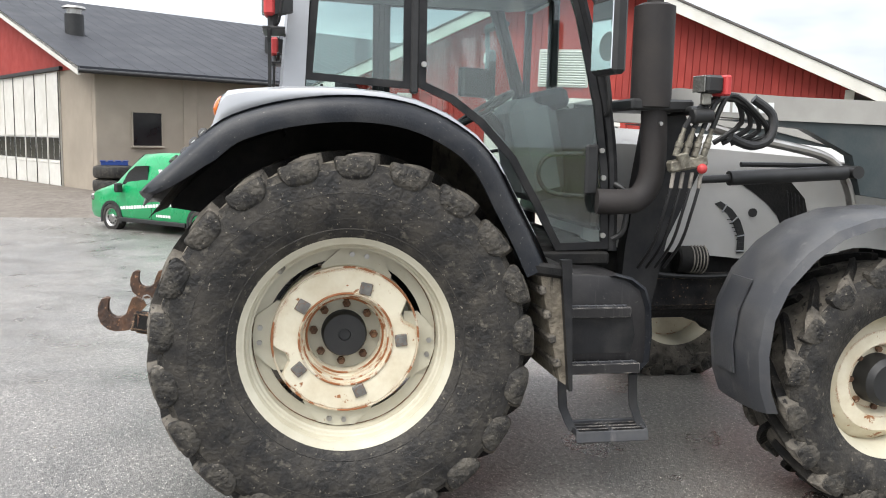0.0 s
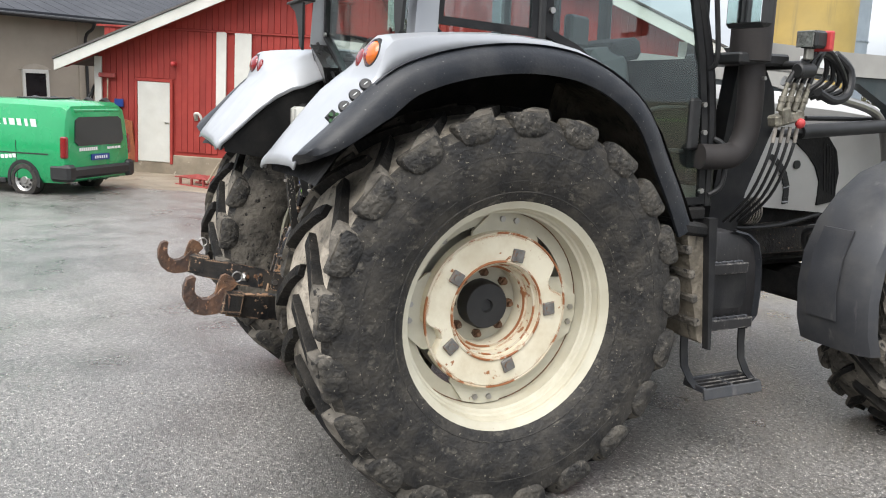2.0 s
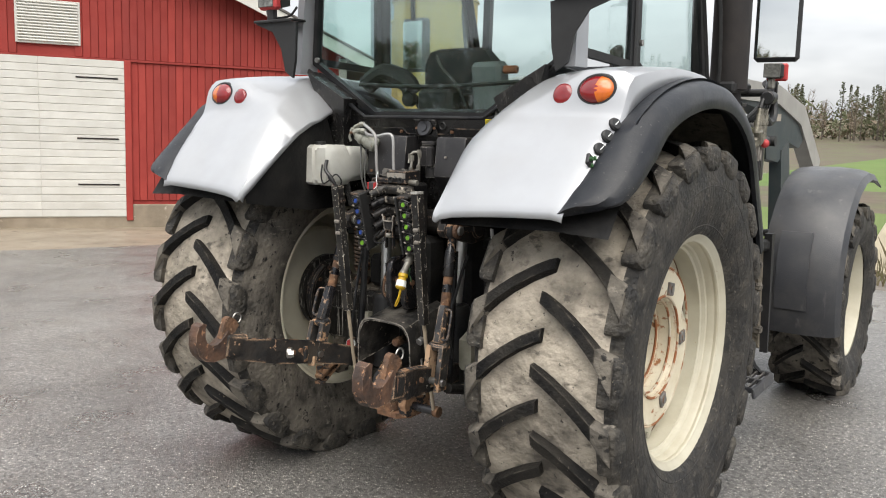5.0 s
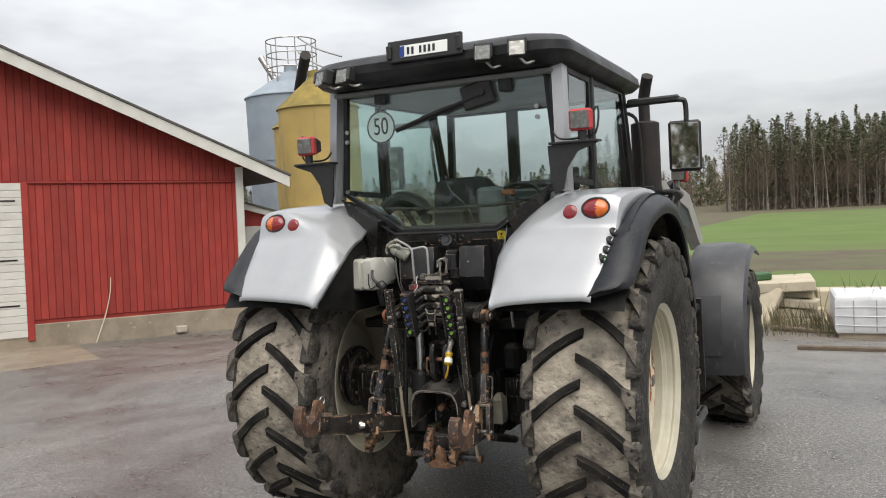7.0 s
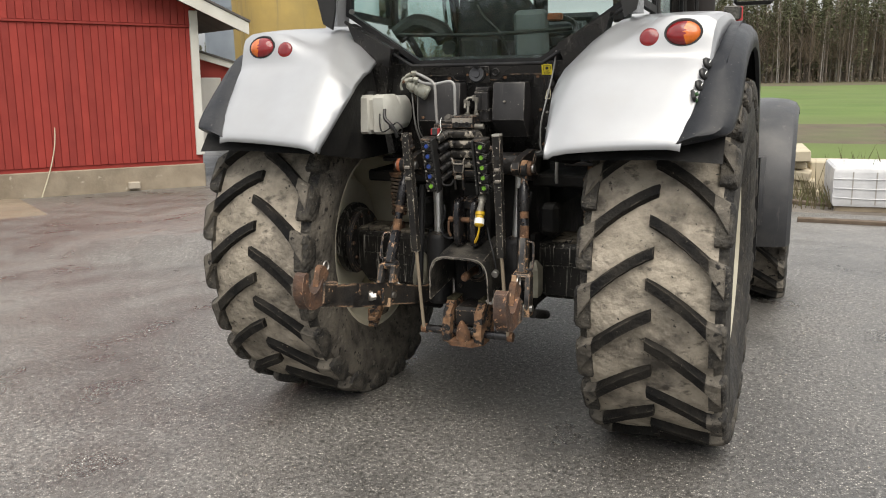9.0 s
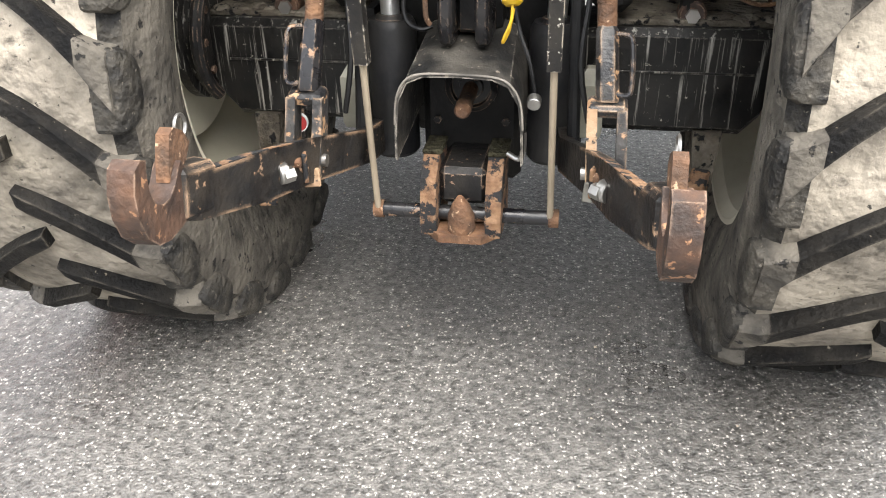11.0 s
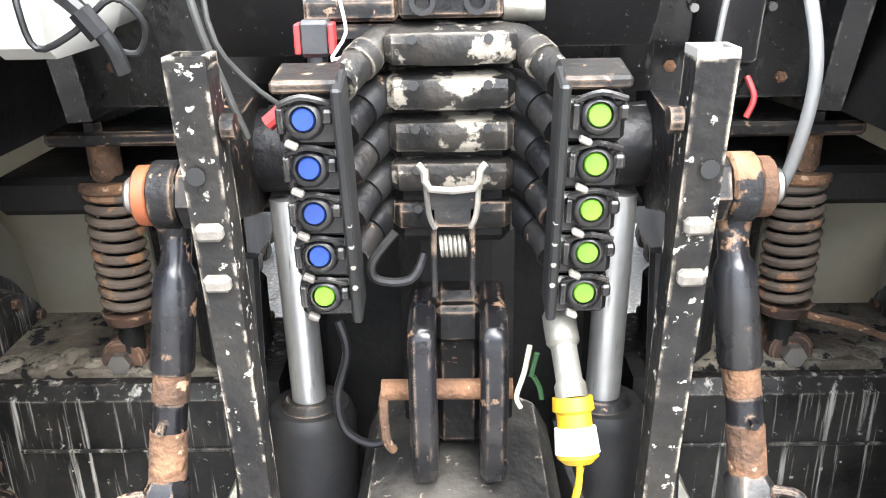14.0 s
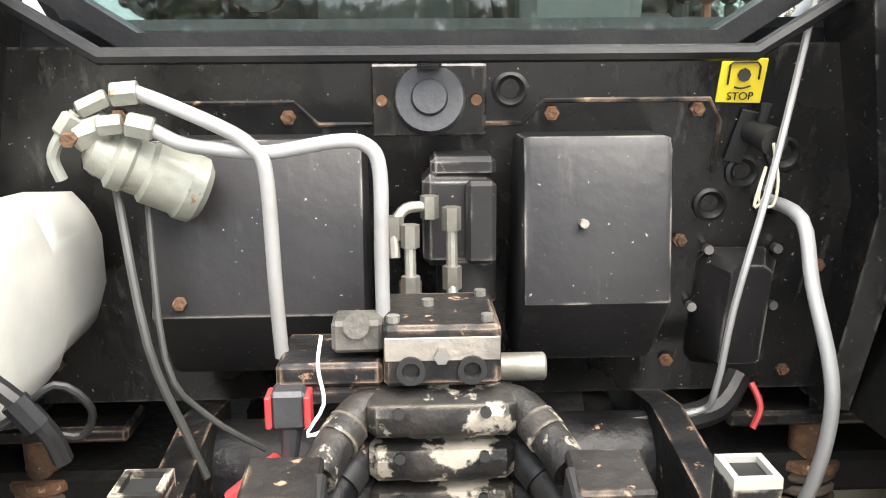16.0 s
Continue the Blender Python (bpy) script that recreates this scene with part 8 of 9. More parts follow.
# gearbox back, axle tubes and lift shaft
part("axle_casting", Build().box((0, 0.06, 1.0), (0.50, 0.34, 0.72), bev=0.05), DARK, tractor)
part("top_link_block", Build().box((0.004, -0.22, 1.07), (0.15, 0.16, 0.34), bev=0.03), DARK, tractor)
part("lift_shaft", Build().cyl((-0.30, -0.20, 1.30), (0.30, -0.20, 1.30), 0.055, seg=24, bev=0.008), BLACK_IRON, tractor)
for s in (1, -1):
    la = part("lift_arm", flip(Build().prism([(-0.14, 1.36), (-0.22, 1.375), (-0.38, 1.355), (-0.445, 1.335), (-0.46, 1.305), (-0.44, 1.275), (-0.38, 1.262), (-0.24, 1.225), (-0.15, 1.235)], "x", 0.252, 0.288), s), BLACK_IRON, tractor, "black lift arm with a rusty pin")
    part("lift_pin", flip(Build().cyl((0.240, -0.418, 1.306), (0.352, -0.418, 1.306), 0.020, seg=16, bev=0.003), s), STEEL, la)
    part("pin_bush", flip(Build().turned((0.322, -0.418, 1.306), (0.018, 0, 0), [(0, 0.030), (0.15, 0.033), (0.85, 0.033), (1, 0.030)], 20), s), ORANGE if s < 0 else RUST, la)
    part("arm_gusset", flip(Build().prism([(-0.16, 1.30), (-0.36, 1.315), (-0.36, 1.295), (-0.16, 1.265)], "x", 0.286, 0.296), s), BLACK_IRON, la)
    # lift rod with its eye, screw, square body, loop handle and fork
    rod = part("lift_rod", flip(Build().turned((0.303, -0.424, 1.262), (0.013, -0.038, -0.149), [(0, 0.0165), (0.20, 0.0165), (0.25, 0.0205), (0.30, 0.0235), (0.97, 0.0245), (1, 0.022)], 20), s), GLOSS_BLACK, tractor, "screw lift rod with rusty bands and a fork")
    part("rod_eye", flip(Build().turned((0.292, -0.418, 1.306), (0.030, 0, 0), [(0, 0.034), (0.1, 0.038), (0.9, 0.038), (1, 0.034), (1, 0.022), (0, 0.022), (0, 0.034)], 24, (False, False)).cyl((0.306, -0.420, 1.275), (0.305, -0.425, 1.250), 0.019, 0.017, seg=14), s), BLACK_IRON if s < 0 else LINK_RUST, rod)
    part("rod_band", flip(Build().cyl((0.316, -0.462, 1.113), (0.319, -0.472, 1.082), 0.0205, seg=20), s), RUST, rod)
    part("rod_tube", flip(Build().cyl((0.319, -0.472, 1.082), (0.322, -0.481, 1.050), 0.0195, seg=20).cyl((0.322, -0.497, 1.066), (0.322, -0.510, 1.064), 0.005, seg=8), s), GLOSS_BLACK, rod)
    part("rod_band", flip(Build().cyl((0.322, -0.481, 1.050), (0.326, -0.496, 0.996), 0.0210, seg=20), s), RUST, rod)
    sq = []
    for q, k in ((0.0, 0.75), (0.06, 1.0), (0.94, 1.05), (1.0, 0.95)):
        c = Vector((0.326, -0.496, 0.998)) + Vector((0.011, -0.055, -0.150)) * q
        sq.append([c + Vector((x * k, y * k, -0.3 * y * k)) for x, y in ((-0.024, -0.012), (-0.014, -0.024), (0.014, -0.024), (0.024, -0.012), (0.024, 0.012), (0.014, 0.024), (-0.014, 0.024), (-0.024, 0.012))])
    part("rod_body", flip(Build().rings(sq), s), LINK_WORN if s > 0 else GLOSS_BLACK, rod)
    part("fork_bridge", flip(Build().box((0.338, -0.556, 0.838), (0.086, 0.05, 0.032), (18, 0, 0), bev=0.008), s), LINK_WORN, rod)
    for dx in (-0.032, 0.032):
        part("fork_arm", flip(Build().rings([[(0.338 + dx - 0.011, -0.585, 0.842), (0.338 + dx + 0.011, -0.585, 0.842), (0.338 + dx + 0.011, -0.535, 0.842), (0.338 + dx - 0.011, -0.535, 0.842)], [(0.346 + dx - 0.012, -0.632, 0.665), (0.346 + dx + 0.012, -0.632, 0.665), (0.346 + dx + 0.012, -0.575, 0.665), (0.346 + dx - 0.012, -0.575, 0.665)]]), s), (LINK_PALE if dx < 0 else LINK_WORN) if s > 0 else LINK_WORN, rod)
    part("rod_handle", flip(Build().tube([(0.340, -0.512, 0.985), (0.372, -0.520, 0.985), (0.382, -0.532, 0.965), (0.385, -0.556, 0.890), (0.378, -0.562, 0.868), (0.350, -0.560, 0.870)], 0.0058, 8), s), GLOSS_BLACK, rod)
    part("rod_pin", flip(Build().cyl((0.290, -0.604, 0.700), (0.400, -0.604, 0.700), 0.015, seg=14), s), STEEL, rod)
    part("pin_tag", flip(Build().box((0.318, -0.642, 0.672), (0.040, 0.010, 0.044), (-12, 6, 0), bev=0.003), s), ZINC if s > 0 else LINK_PALE, rod)
    # square tubes with thin rods down to the drawbar
    bar = part("latch_bar", flip(Build().rings([[(0.204, -0.580, 1.466), (0.240, -0.580, 1.466), (0.240, -0.540, 1.466), (0.204, -0.540, 1.466)], [(0.202, -0.520, 0.900), (0.234, -0.520, 0.900), (0.234, -0.485, 0.900), (0.202, -0.485, 0.900)]]), s), BLACK_CHIP, tractor, "black square tube with pale chipped paint")
    lid = [(0.204, -0.580), (0.240, -0.580), (0.240, -0.540), (0.204, -0.540)]
    hole = [(0.209, -0.575), (0.235, -0.575), (0.235, -0.545), (0.209, -0.545)]
    rim_rows = [[(x, y, 1.4655) for x, y in lid], [(x, y, 1.474) for x, y in lid], [(x, y, 1.474) for x, y in hole], [(x, y, 1.4675) for x, y in hole]]
    part("bar_mouth", flip(Build().rings(rim_rows, True, (False, True)), s), BLACK_CHIP if s < 0 else ARM_GREY, bar, "open end of the square tube")
    # black sheet and disc paint the shade of a bore and a hole; the bar is solid
    part("bar_bore", flip(Build().box((0.222, -0.560, 1.468), (0.026, 0.030, 0.002), bev=0.0005), s), INK, bar)
    part("bar_hole", flip(Build().cyl((0.226, -0.572, 1.369), (0.226, -0.5735, 1.369), 0.0085, seg=16), s), INK, bar)
    for z in (1.315, 1.262):
        part("bar_clip", flip(Build().box((0.222, -0.58 + (1.466 - z) * 0.106, z), (0.026, 0.020, 0.016), (6, 0, 0), bev=0.006), s), GREY_CAST, bar)
    part("bar_bolt", flip(Build().cyl((0.190, -0.556, 1.41), (0.202, -0.556, 1.41), 0.012, seg=10), s), BLACK_IRON, bar)
    part("thin_rod", flip(Build().tube([(0.218, -0.502, 0.905), (0.220, -0.47, 0.70), (0.222, -0.432, 0.49)], 0.0085, 10), s), TIMBER, bar)
    # lift cylinder
    cy = part("lift_cylinder", flip(Build().turned((0.208, -0.250, 0.58), (0, 0.005, 0.36), [(0, 0.055), (0.03, 0.064), (0.94, 0.064), (0.97, 0.061), (1, 0.055), (1, 0)], 28), s), BLACK_PLASTIC, tractor, "black lift cylinder with a chrome rod")
    part("cylinder_rod", flip(Build().cyl((0.208, -0.247, 0.93), (0.220, -0.222, 1.24), 0.0245, seg=18), s), CHROME, cy)
    part("cylinder_seal", flip(Build().cyl((0.208, -0.246, 0.936), (0.208, -0.245, 0.950), 0.044, 0.034, seg=20), s), BLACK_IRON, cy)
    # cab spring
    coil = []
    for k in range(10 * 14 + 1):
        a = math.tau * k / 14
        coil.append((0.530 + 0.036 * math.cos(a), -0.05 + 0.036 * math.sin(a), 1.005 + 0.20 * k / 140))
    sg = part("cab_spring", flip(Build().tube(coil, 0.0075, 8, 1), s), SPRING_RUST, tractor, "rusty coil spring holding the cab")
    part("spring_seat", flip(Build().cyl((0.530, -0.05, 1.205), (0.530, -0.05, 1.222), 0.046, seg=20, bev=0.004).cyl((0.530, -0.05, 1.222), (0.530, -0.05, 1.29), 0.024, seg=14), s), RUST, sg)
    part("lower_seat", flip(Build().cyl((0.530, -0.05, 0.985), (0.530, -0.05, 1.003), 0.038, 0.044, seg=20), s), RUST_DARK, sg)
    part("damper", flip(Build().cyl((0.535, -0.05, 0.93), (0.530, -0.05, 1.21), 0.021, seg=14), s), DARK, sg)
    part("spring_mount", flip(Build().box((0.500, -0.05, 1.292), (0.20, 0.08, 0.022), bev=0.005).cyl((0.530, -0.075, 1.303), (0.530, -0.075, 1.316), 0.014, seg=6), s), BLACK_IRON, sg)
    part("damper_eye", flip(Build().cyl((0.548, -0.01, 0.917), (0.548, -0.07, 0.917), 0.036, seg=20, bev=0.005), s), RUST_DARK, sg)
    part("eye_bolt", flip(Build().cyl((0.548, -0.068, 0.917), (0.548, -0.086, 0.917), 0.019, seg=6), s), STEEL, sg)
    # axle trumpet
    sec = []
    for x, zb, zt, yf in ((0.26, 0.640, 0.880, -0.115), (0.33, 0.612, 0.893, -0.125), (0.70, 0.612, 0.893, -0.125), (0.745, 0.655, 0.890, -0.115), (0.785, 0.715, 0.885, -0.095)):
        sec.append([(x, yf + 0.02, zb), (x, yf, zb + 0.02), (x, yf, zt - 0.02), (x, yf + 0.02, zt), (x, 0.14, zt), (x, 0.16, zt - 0.02), (x, 0.16, zb + 0.02), (x, 0.14, zb)])
    ax = part("axle_housing", flip(Build().rings(sec), s), AXLE_BLACK, tractor, "black scratched axle housing")
    part("weld_seam", flip(Build().box((0.515, -0.127, 0.782), (0.40, 0.006, 0.006), bev=0.002), s), AXLE_BLACK, ax)
    part("axle_top", flip(Build().box((0.56, 0.03, 0.899), (0.44, 0.23, 0.018), bev=0.008), s), AXLE_MUD, ax)
    for k in range(9):
        part("mud_clod", flip(Build().ball((0.60 + 0.018 * k, -0.06 + 0.012 * (k * 5 % 4), 0.905), 0.020 + 0.004 * (k * 7 % 3), 8, True, (0, 0, 1), 0.5), s), AXLE_MUD, ax)
    part("axle_flange", flip(Build().turned((0.770, 0, 0.83), (0.085, 0, 0), [(0, 0.12), (0.08, 0.165), (0.55, 0.175), (0.6, 0.20), (0.95, 0.20), (1, 0.18)], 36), s), AXLE_BLACK, ax)
    for k in range(10):
        a = math.tau * k / 10
        part("flange_bolt", flip(Build().cyl((0.765, 0.145 * math.cos(a), 0.83 + 0.145 * math.sin(a)), (0.784, 0.145 * math.cos(a), 0.83 + 0.145 * math.sin(a)), 0.012, seg=6), s), RUST_DARK, ax)
    part("flange_ear", flip(Build().tube([(0.765, -0.10, 0.985), (0.768, -0.165, 0.925), (0.770, -0.195, 0.83), (0.768, -0.175, 0.735), (0.765, -0.12, 0.675)], 0.020, 10), s), RUST_DARK if s > 0 else BLACK_IRON, ax)
    part("axle_foot", flip(Build().rings([[(0.580, -0.140, 0.625), (0.655, -0.140, 0.625), (0.655, -0.06, 0.625), (0.580, -0.06, 0.625)], [(0.583, -0.150, 0.560), (0.648, -0.150, 0.560), (0.648, -0.07, 0.560), (0.583, -0.07, 0.560)], [(0.600, -0.165, 0.440), (0.640, -0.165, 0.440), (0.640, -0.09, 0.440), (0.600, -0.09, 0.440)]]), s), AXLE_MUD, ax)
    part("check_bracket", flip(Build().box((0.585, -0.26, 0.500), (0.050, 0.20, 0.026), (14, 0, -16), bev=0.006).box((0.585, -0.26, 0.465), (0.050, 0.20, 0.014), (14, 0, -16), bev=0.004).cyl((0.575, -0.33, 0.455), (0.575, -0.33, 0.525), 0.018, seg=12), s), LINK_RUST, ax)
    # lower links
    link = part("lower_link", flip(Build().rings([[(0.205, -0.10, 0.585), (0.237, -0.10, 0.585), (0.237, -0.10, 0.665), (0.205, -0.10, 0.665)], [(0.235, -0.40, 0.610), (0.272, -0.41, 0.610), (0.272, -0.41, 0.700), (0.235, -0.40, 0.700)],
        [(0.315, -0.66, 0.665), (0.350, -0.68, 0.665), (0.350, -0.68, 0.775), (0.315, -0.66, 0.775)], [(0.352, -0.80, 0.690), (0.388, -0.82, 0.690), (0.388, -0.82, 0.805), (0.352, -0.80, 0.805)], [(0.415, -1.00, 0.742), (0.452, -1.01, 0.742), (0.452, -1.01, 0.835), (0.415, -1.00, 0.835)]]), s), LINK_IRON, tractor, "black lower link arm with rusty worn edges and claw hook")
    part("worn_top", flip(Build().rings([[(0.317, -0.672, 0.7745), (0.348, -0.69, 0.7745), (0.348, -0.69, 0.7775), (0.317, -0.672, 0.7775)], [(0.354, -0.805, 0.8045), (0.386, -0.822, 0.8045), (0.386, -0.822, 0.8075), (0.354, -0.805, 0.8075)], [(0.417, -0.995, 0.8345), (0.450, -1.005, 0.8345), (0.450, -1.005, 0.8375), (0.417, -0.995, 0.8375)]]), s), LINK_RUST, link, "rusty worn top of the link")
    part("rust_patch", flip(Build().box((0.322, -0.668, 0.715), (0.012, 0.05, 0.07), (0, 0, -20), bev=0.004), s), LINK_RUST, link)
    claw = [(-1.150, 0.932), (-1.172, 0.922), (-1.188, 0.885), (-1.190, 0.840), (-1.176, 0.798), (-1.145, 0.768), (-1.105, 0.757), (-1.055, 0.760), (-1.00, 0.775), (-0.99, 0.83), (-1.02, 0.875), (-1.035, 0.865), (-1.055, 0.843), (-1.080, 0.829), (-1.108, 0.828), (-1.130, 0.842), (-1.142, 0.868), (-1.140, 0.905), (-1.134, 0.925)]
    part("claw_hook", flip(Build().prism(claw, "x", 0.425, 0.475), s), RUST_DARK, link, "rusty claw hook")
    part("hook_block", flip(Build().box((0.440, -0.985, 0.800), (0.062, 0.11, 0.105), (-12, 0, 12), bev=0.012), s), LINK_IRON, link)
    part("hook_latch", flip(Build().prism([(-1.055, 0.845), (-1.02, 0.835), (-0.98, 0.860), (-0.955, 0.885), (-0.975, 0.915), (-1.005, 0.932), (-1.025, 0.925), (-1.040, 0.890)], "x", 0.436, 0.462), s), RUST, link)
    ringp = [(0.45, -0.955 + 0.022 * math.cos(math.tau * k / 16), 0.915 + 0.022 * math.sin(math.tau * k / 16)) for k in range(17)]
    part("pull_ring", flip(Build().tube(ringp, 0.0035, 6, 1), s), STEEL, link)
    part("link_bolt", flip(Build().cyl((0.332, -0.748, 0.733), (0.350, -0.764, 0.733), 0.024, seg=14, bev=0.003).cyl((0.318, -0.752, 0.733), (0.335, -0.768, 0.733), 0.017, seg=6), s), STEEL, link)
    for k in range(2):
        part("link_hole", flip(Build().cyl((0.318, -0.70 - 0.045 * k, 0.735), (0.368, -0.71 - 0.045 * k, 0.735), 0.011, seg=12), s), RUST, link)
    part("stabiliser", flip(Build().tube([(0.30, -0.05, 0.50), (0.36, -0.30, 0.58), (0.38, -0.55, 0.66)], 0.022, 10), s), DARK, link)
    part("frame_plate", flip(Build().prism([(-0.20, 0.95), (-0.12, 0.95), (-0.10, 0.60), (-0.22, 0.56)], "x", 0.262, 0.285), s), DARK, tractor)
    part("strut", flip(Build().tube([(0.255, -0.33, 1.20), (0.262, -0.36, 0.85), (0.268, -0.38, 0.66)], 0.016, 10), s), BLACK_PLASTIC, tractor)
    part("shoulder_bracket", flip(Build().box((0.34, -0.12, 1.02), (0.10, 0.10, 0.16), bev=0.03), s), DARK, tractor)
    part("small_hose", flip(Build().tube([(0.30, -0.30, 1.18), (0.285, -0.36, 1.02), (0.275, -0.40, 0.88), (0.30, -0.40, 0.74)], 0.007, 6), s), HOSE, tractor)

# top link bracket
for x in (-0.0385, 0.0465):
    br = part("top_link_ear", Build().prism([(-0.25, 0.905), (-0.41, 0.920), (-0.432, 0.96), (-0.436, 1.08), (-0.420, 1.135), (-0.385, 1.152), (-0.30, 1.15), (-0.25, 1.13)], "x", x - 0.0165, x + 0.0165), GLOSS_BLACK, tractor, "worn black top link ear")
    bv = br.modifiers.new("round", "BEVEL")
    bv.width, bv.segments = 0.008, 2
pin = part("top_link_pin", Build().cyl((-0.09, -0.39, 1.045), (0.07, -0.39, 1.045), 0.013, seg=16), RUST, tractor, "rusty top link pin")
part("pin_handle", Build().tube([(-0.085, -0.39, 1.045), (-0.088, -0.40, 1.03), (-0.086, -0.405, 0.985), (-0.078, -0.40, 0.965)], 0.006, 8), RUST, pin)
part("ear_block", Build().box((0.004, -0.29, 1.04), (0.06, 0.10, 0.22), bev=0.01).box((0.004, -0.345, 1.115), (0.056, 0.03, 0.05), bev=0.01), BLACK_IRON, tractor)
part("brake_pipe", Build().tube([(-0.085, -0.34, 0.945), (-0.11, -0.35, 0.94), (-0.145, -0.34, 0.955), (-0.155, -0.33, 1.00), (-0.14, -0.32, 1.06), (-0.15, -0.31, 1.10)], 0.006, 8), BLACK_PLASTIC, tractor)

# capped coupler in yellow
yc = part("brake_coupler", Build().turned((0.112, -0.455, 1.185), (0.010, -0.070, -0.075), [(0, 0.012), (0.1, 0.018), (0.4, 0.018), (0.45, 0.014), (0.8, 0.014), (0.85, 0.017), (1, 0.017)], 18), ZINC, tractor, "steel hose coupler with a yellow cap on a cord")
part("yellow_cap", Build().turned((0.122, -0.522, 1.112), (0.005, -0.030, -0.062), [(0, 0.021), (0.2, 0.022), (0.25, 0.018), (0.5, 0.0185), (0.55, 0.022), (0.9, 0.022), (1, 0.014), (1, 0)], 20), YELLOW, yc)
part("cap_band", Build().turned((0.1242, -0.5355, 1.084), (0.002, -0.012, -0.024), [(0, 0.0215), (1, 0.0235)], 20), DECAL_WHITE, yc)
part("cap_cord", Build().tube([(0.128, -0.552, 1.052), (0.126, -0.56, 1.02), (0.112, -0.565, 0.985), (0.110, -0.56, 0.975), (0.122, -0.556, 1.0), (0.130, -0.552, 1.045)], 0.0035, 8), YELLOW, yc)
part("green_tag", Build().box((0.09, -0.44, 1.105), (0.006, 0.004, 0.032), (0, 12, 0), bev=0.001).tube([(0.09, -0.44, 1.09), (0.097, -0.44, 1.075), (0.10, -0.44, 1.06)], 0.003, 6), GREEN_PLASTIC, yc)
part("white_cord", Build().tube([(0.085, -0.44, 1.13), (0.078, -0.45, 1.10), (0.07, -0.45, 1.07), (0.075, -0.45, 1.055)], 0.003, 6), CORD, yc)
part("drop_cable", Build().tube([(0.12, -0.42, 1.02), (0.135, -0.43, 0.96), (0.16, -0.45, 0.90), (0.174, -0.455, 0.83)], 0.005, 8), HOSE, tractor)
part("cable_socket", Build().cyl((0.174, -0.455, 0.815), (0.174, -0.480, 0.808), 0.0165, seg=18, bev=0.002), STEEL, tractor)

# power take-off with its shield
arc = [(-0.150, 0.675), (-0.147, 0.76), (-0.140, 0.825), (-0.118, 0.868), (-0.080, 0.884), (0.0, 0.886), (0.085, 0.882), (0.122, 0.866), (0.146, 0.825), (0.153, 0.76), (0.156, 0.675)]
inner = [(x * 0.965, z - 0.008) for x, z in arc]
shield = part("pto_shield", Build().rings([[(x, -0.515, z) for x, z in arc] + [(x, -0.515, z) for x, z in inner[::-1]], [(x * 0.92, -0.22, z + 0.055) for x, z in arc] + [(x * 0.92, -0.22, z + 0.055) for x, z in inner[::-1]]]), SHIELD, tractor, "worn dusty black shaft guard over the power take-off")
part("shield_lip", Build().tube([(x, -0.516, z) for x, z in arc[1:-1]], 0.0028, 6), GREY_CAST, shield)
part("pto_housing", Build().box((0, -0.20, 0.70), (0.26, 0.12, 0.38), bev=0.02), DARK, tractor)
pf = part("pto_flange", Build().turned((0, -0.258, 0.775), (0, -0.025, 0), [(0, 0.070), (0.6, 0.068), (1, 0.052), (0.4, 0.050), (0.4, 0.032), (0.9, 0.030), (0.9, 0)], 32), BLACK_IRON, tractor, "round flange with a rusty stub shaft")
part("stub_shaft", Build().turned((0, -0.27, 0.772), (0, -0.165, -0.006), [(0, 0.020), (0.7, 0.019), (0.72, 0.021), (0.95, 0.020), (1, 0.014), (1, 0)], 16), RUST, pf)
for x, z in ((-0.09, 0.83), (0.09, 0.83), (-0.09, 0.68), (0.09, 0.68)):
    part("housing_bolt", Build().cyl((x, -0.26, z), (x, -0.27, z), 0.011, seg=6), BLACK_IRON, pf)

# pick-up hitch and drawbar
ht = part("drawbar_hitch", Build().box((0.0, -0.30, 0.565), (0.125, 0.26, 0.10), bev=0.015), BLACK_IRON, tractor, "rusty pick-up hitch with a cross shaft")
for x in (-0.082, 0.082):
    part("hitch_cheek", Build().prism([(-0.30, 0.44), (-0.47, 0.445), (-0.485, 0.50), (-0.46, 0.60), (-0.40, 0.645), (-0.30, 0.64)], "x", x - 0.020, x + 0.020), LINK_RUST, ht)
part("hitch_hook", Build().turned((0, -0.455, 0.465), (0, -0.02, 0.095), [(0, 0.036), (0.4, 0.034), (0.75, 0.022), (1, 0.008)], 18), RUST, ht)
part("hitch_base", Build().prism([(-0.10, -0.36), (0.10, -0.36), (0.10, -0.44), (0.055, -0.49), (-0.055, -0.49), (-0.10, -0.44)], "z", 0.435, 0.458), RUST, ht)
part("cross_shaft", Build().cyl((-0.235, -0.42, 0.487), (0.240, -0.42, 0.487), 0.020, seg=18), GLOSS_BLACK, ht)
for x in (-0.222, 0.231):
    part("shaft_collar", Build().cyl((x - 0.013, -0.42, 0.487), (x + 0.013, -0.42, 0.487), 0.024, seg=16), RUST, ht)
for x in (-0.08, 0.085):
    part("moss_cap", Build().box((x, -0.36, 0.648), (0.05, 0.10, 0.012), bev=0.005), MOSS, ht)
part("side_hook", Build().tube([(0.11, -0.42, 0.66), (0.14, -0.43, 0.65), (0.15, -0.43, 0.68), (0.15, -0.43, 0.72)], 0.007, 8), STEEL, ht)

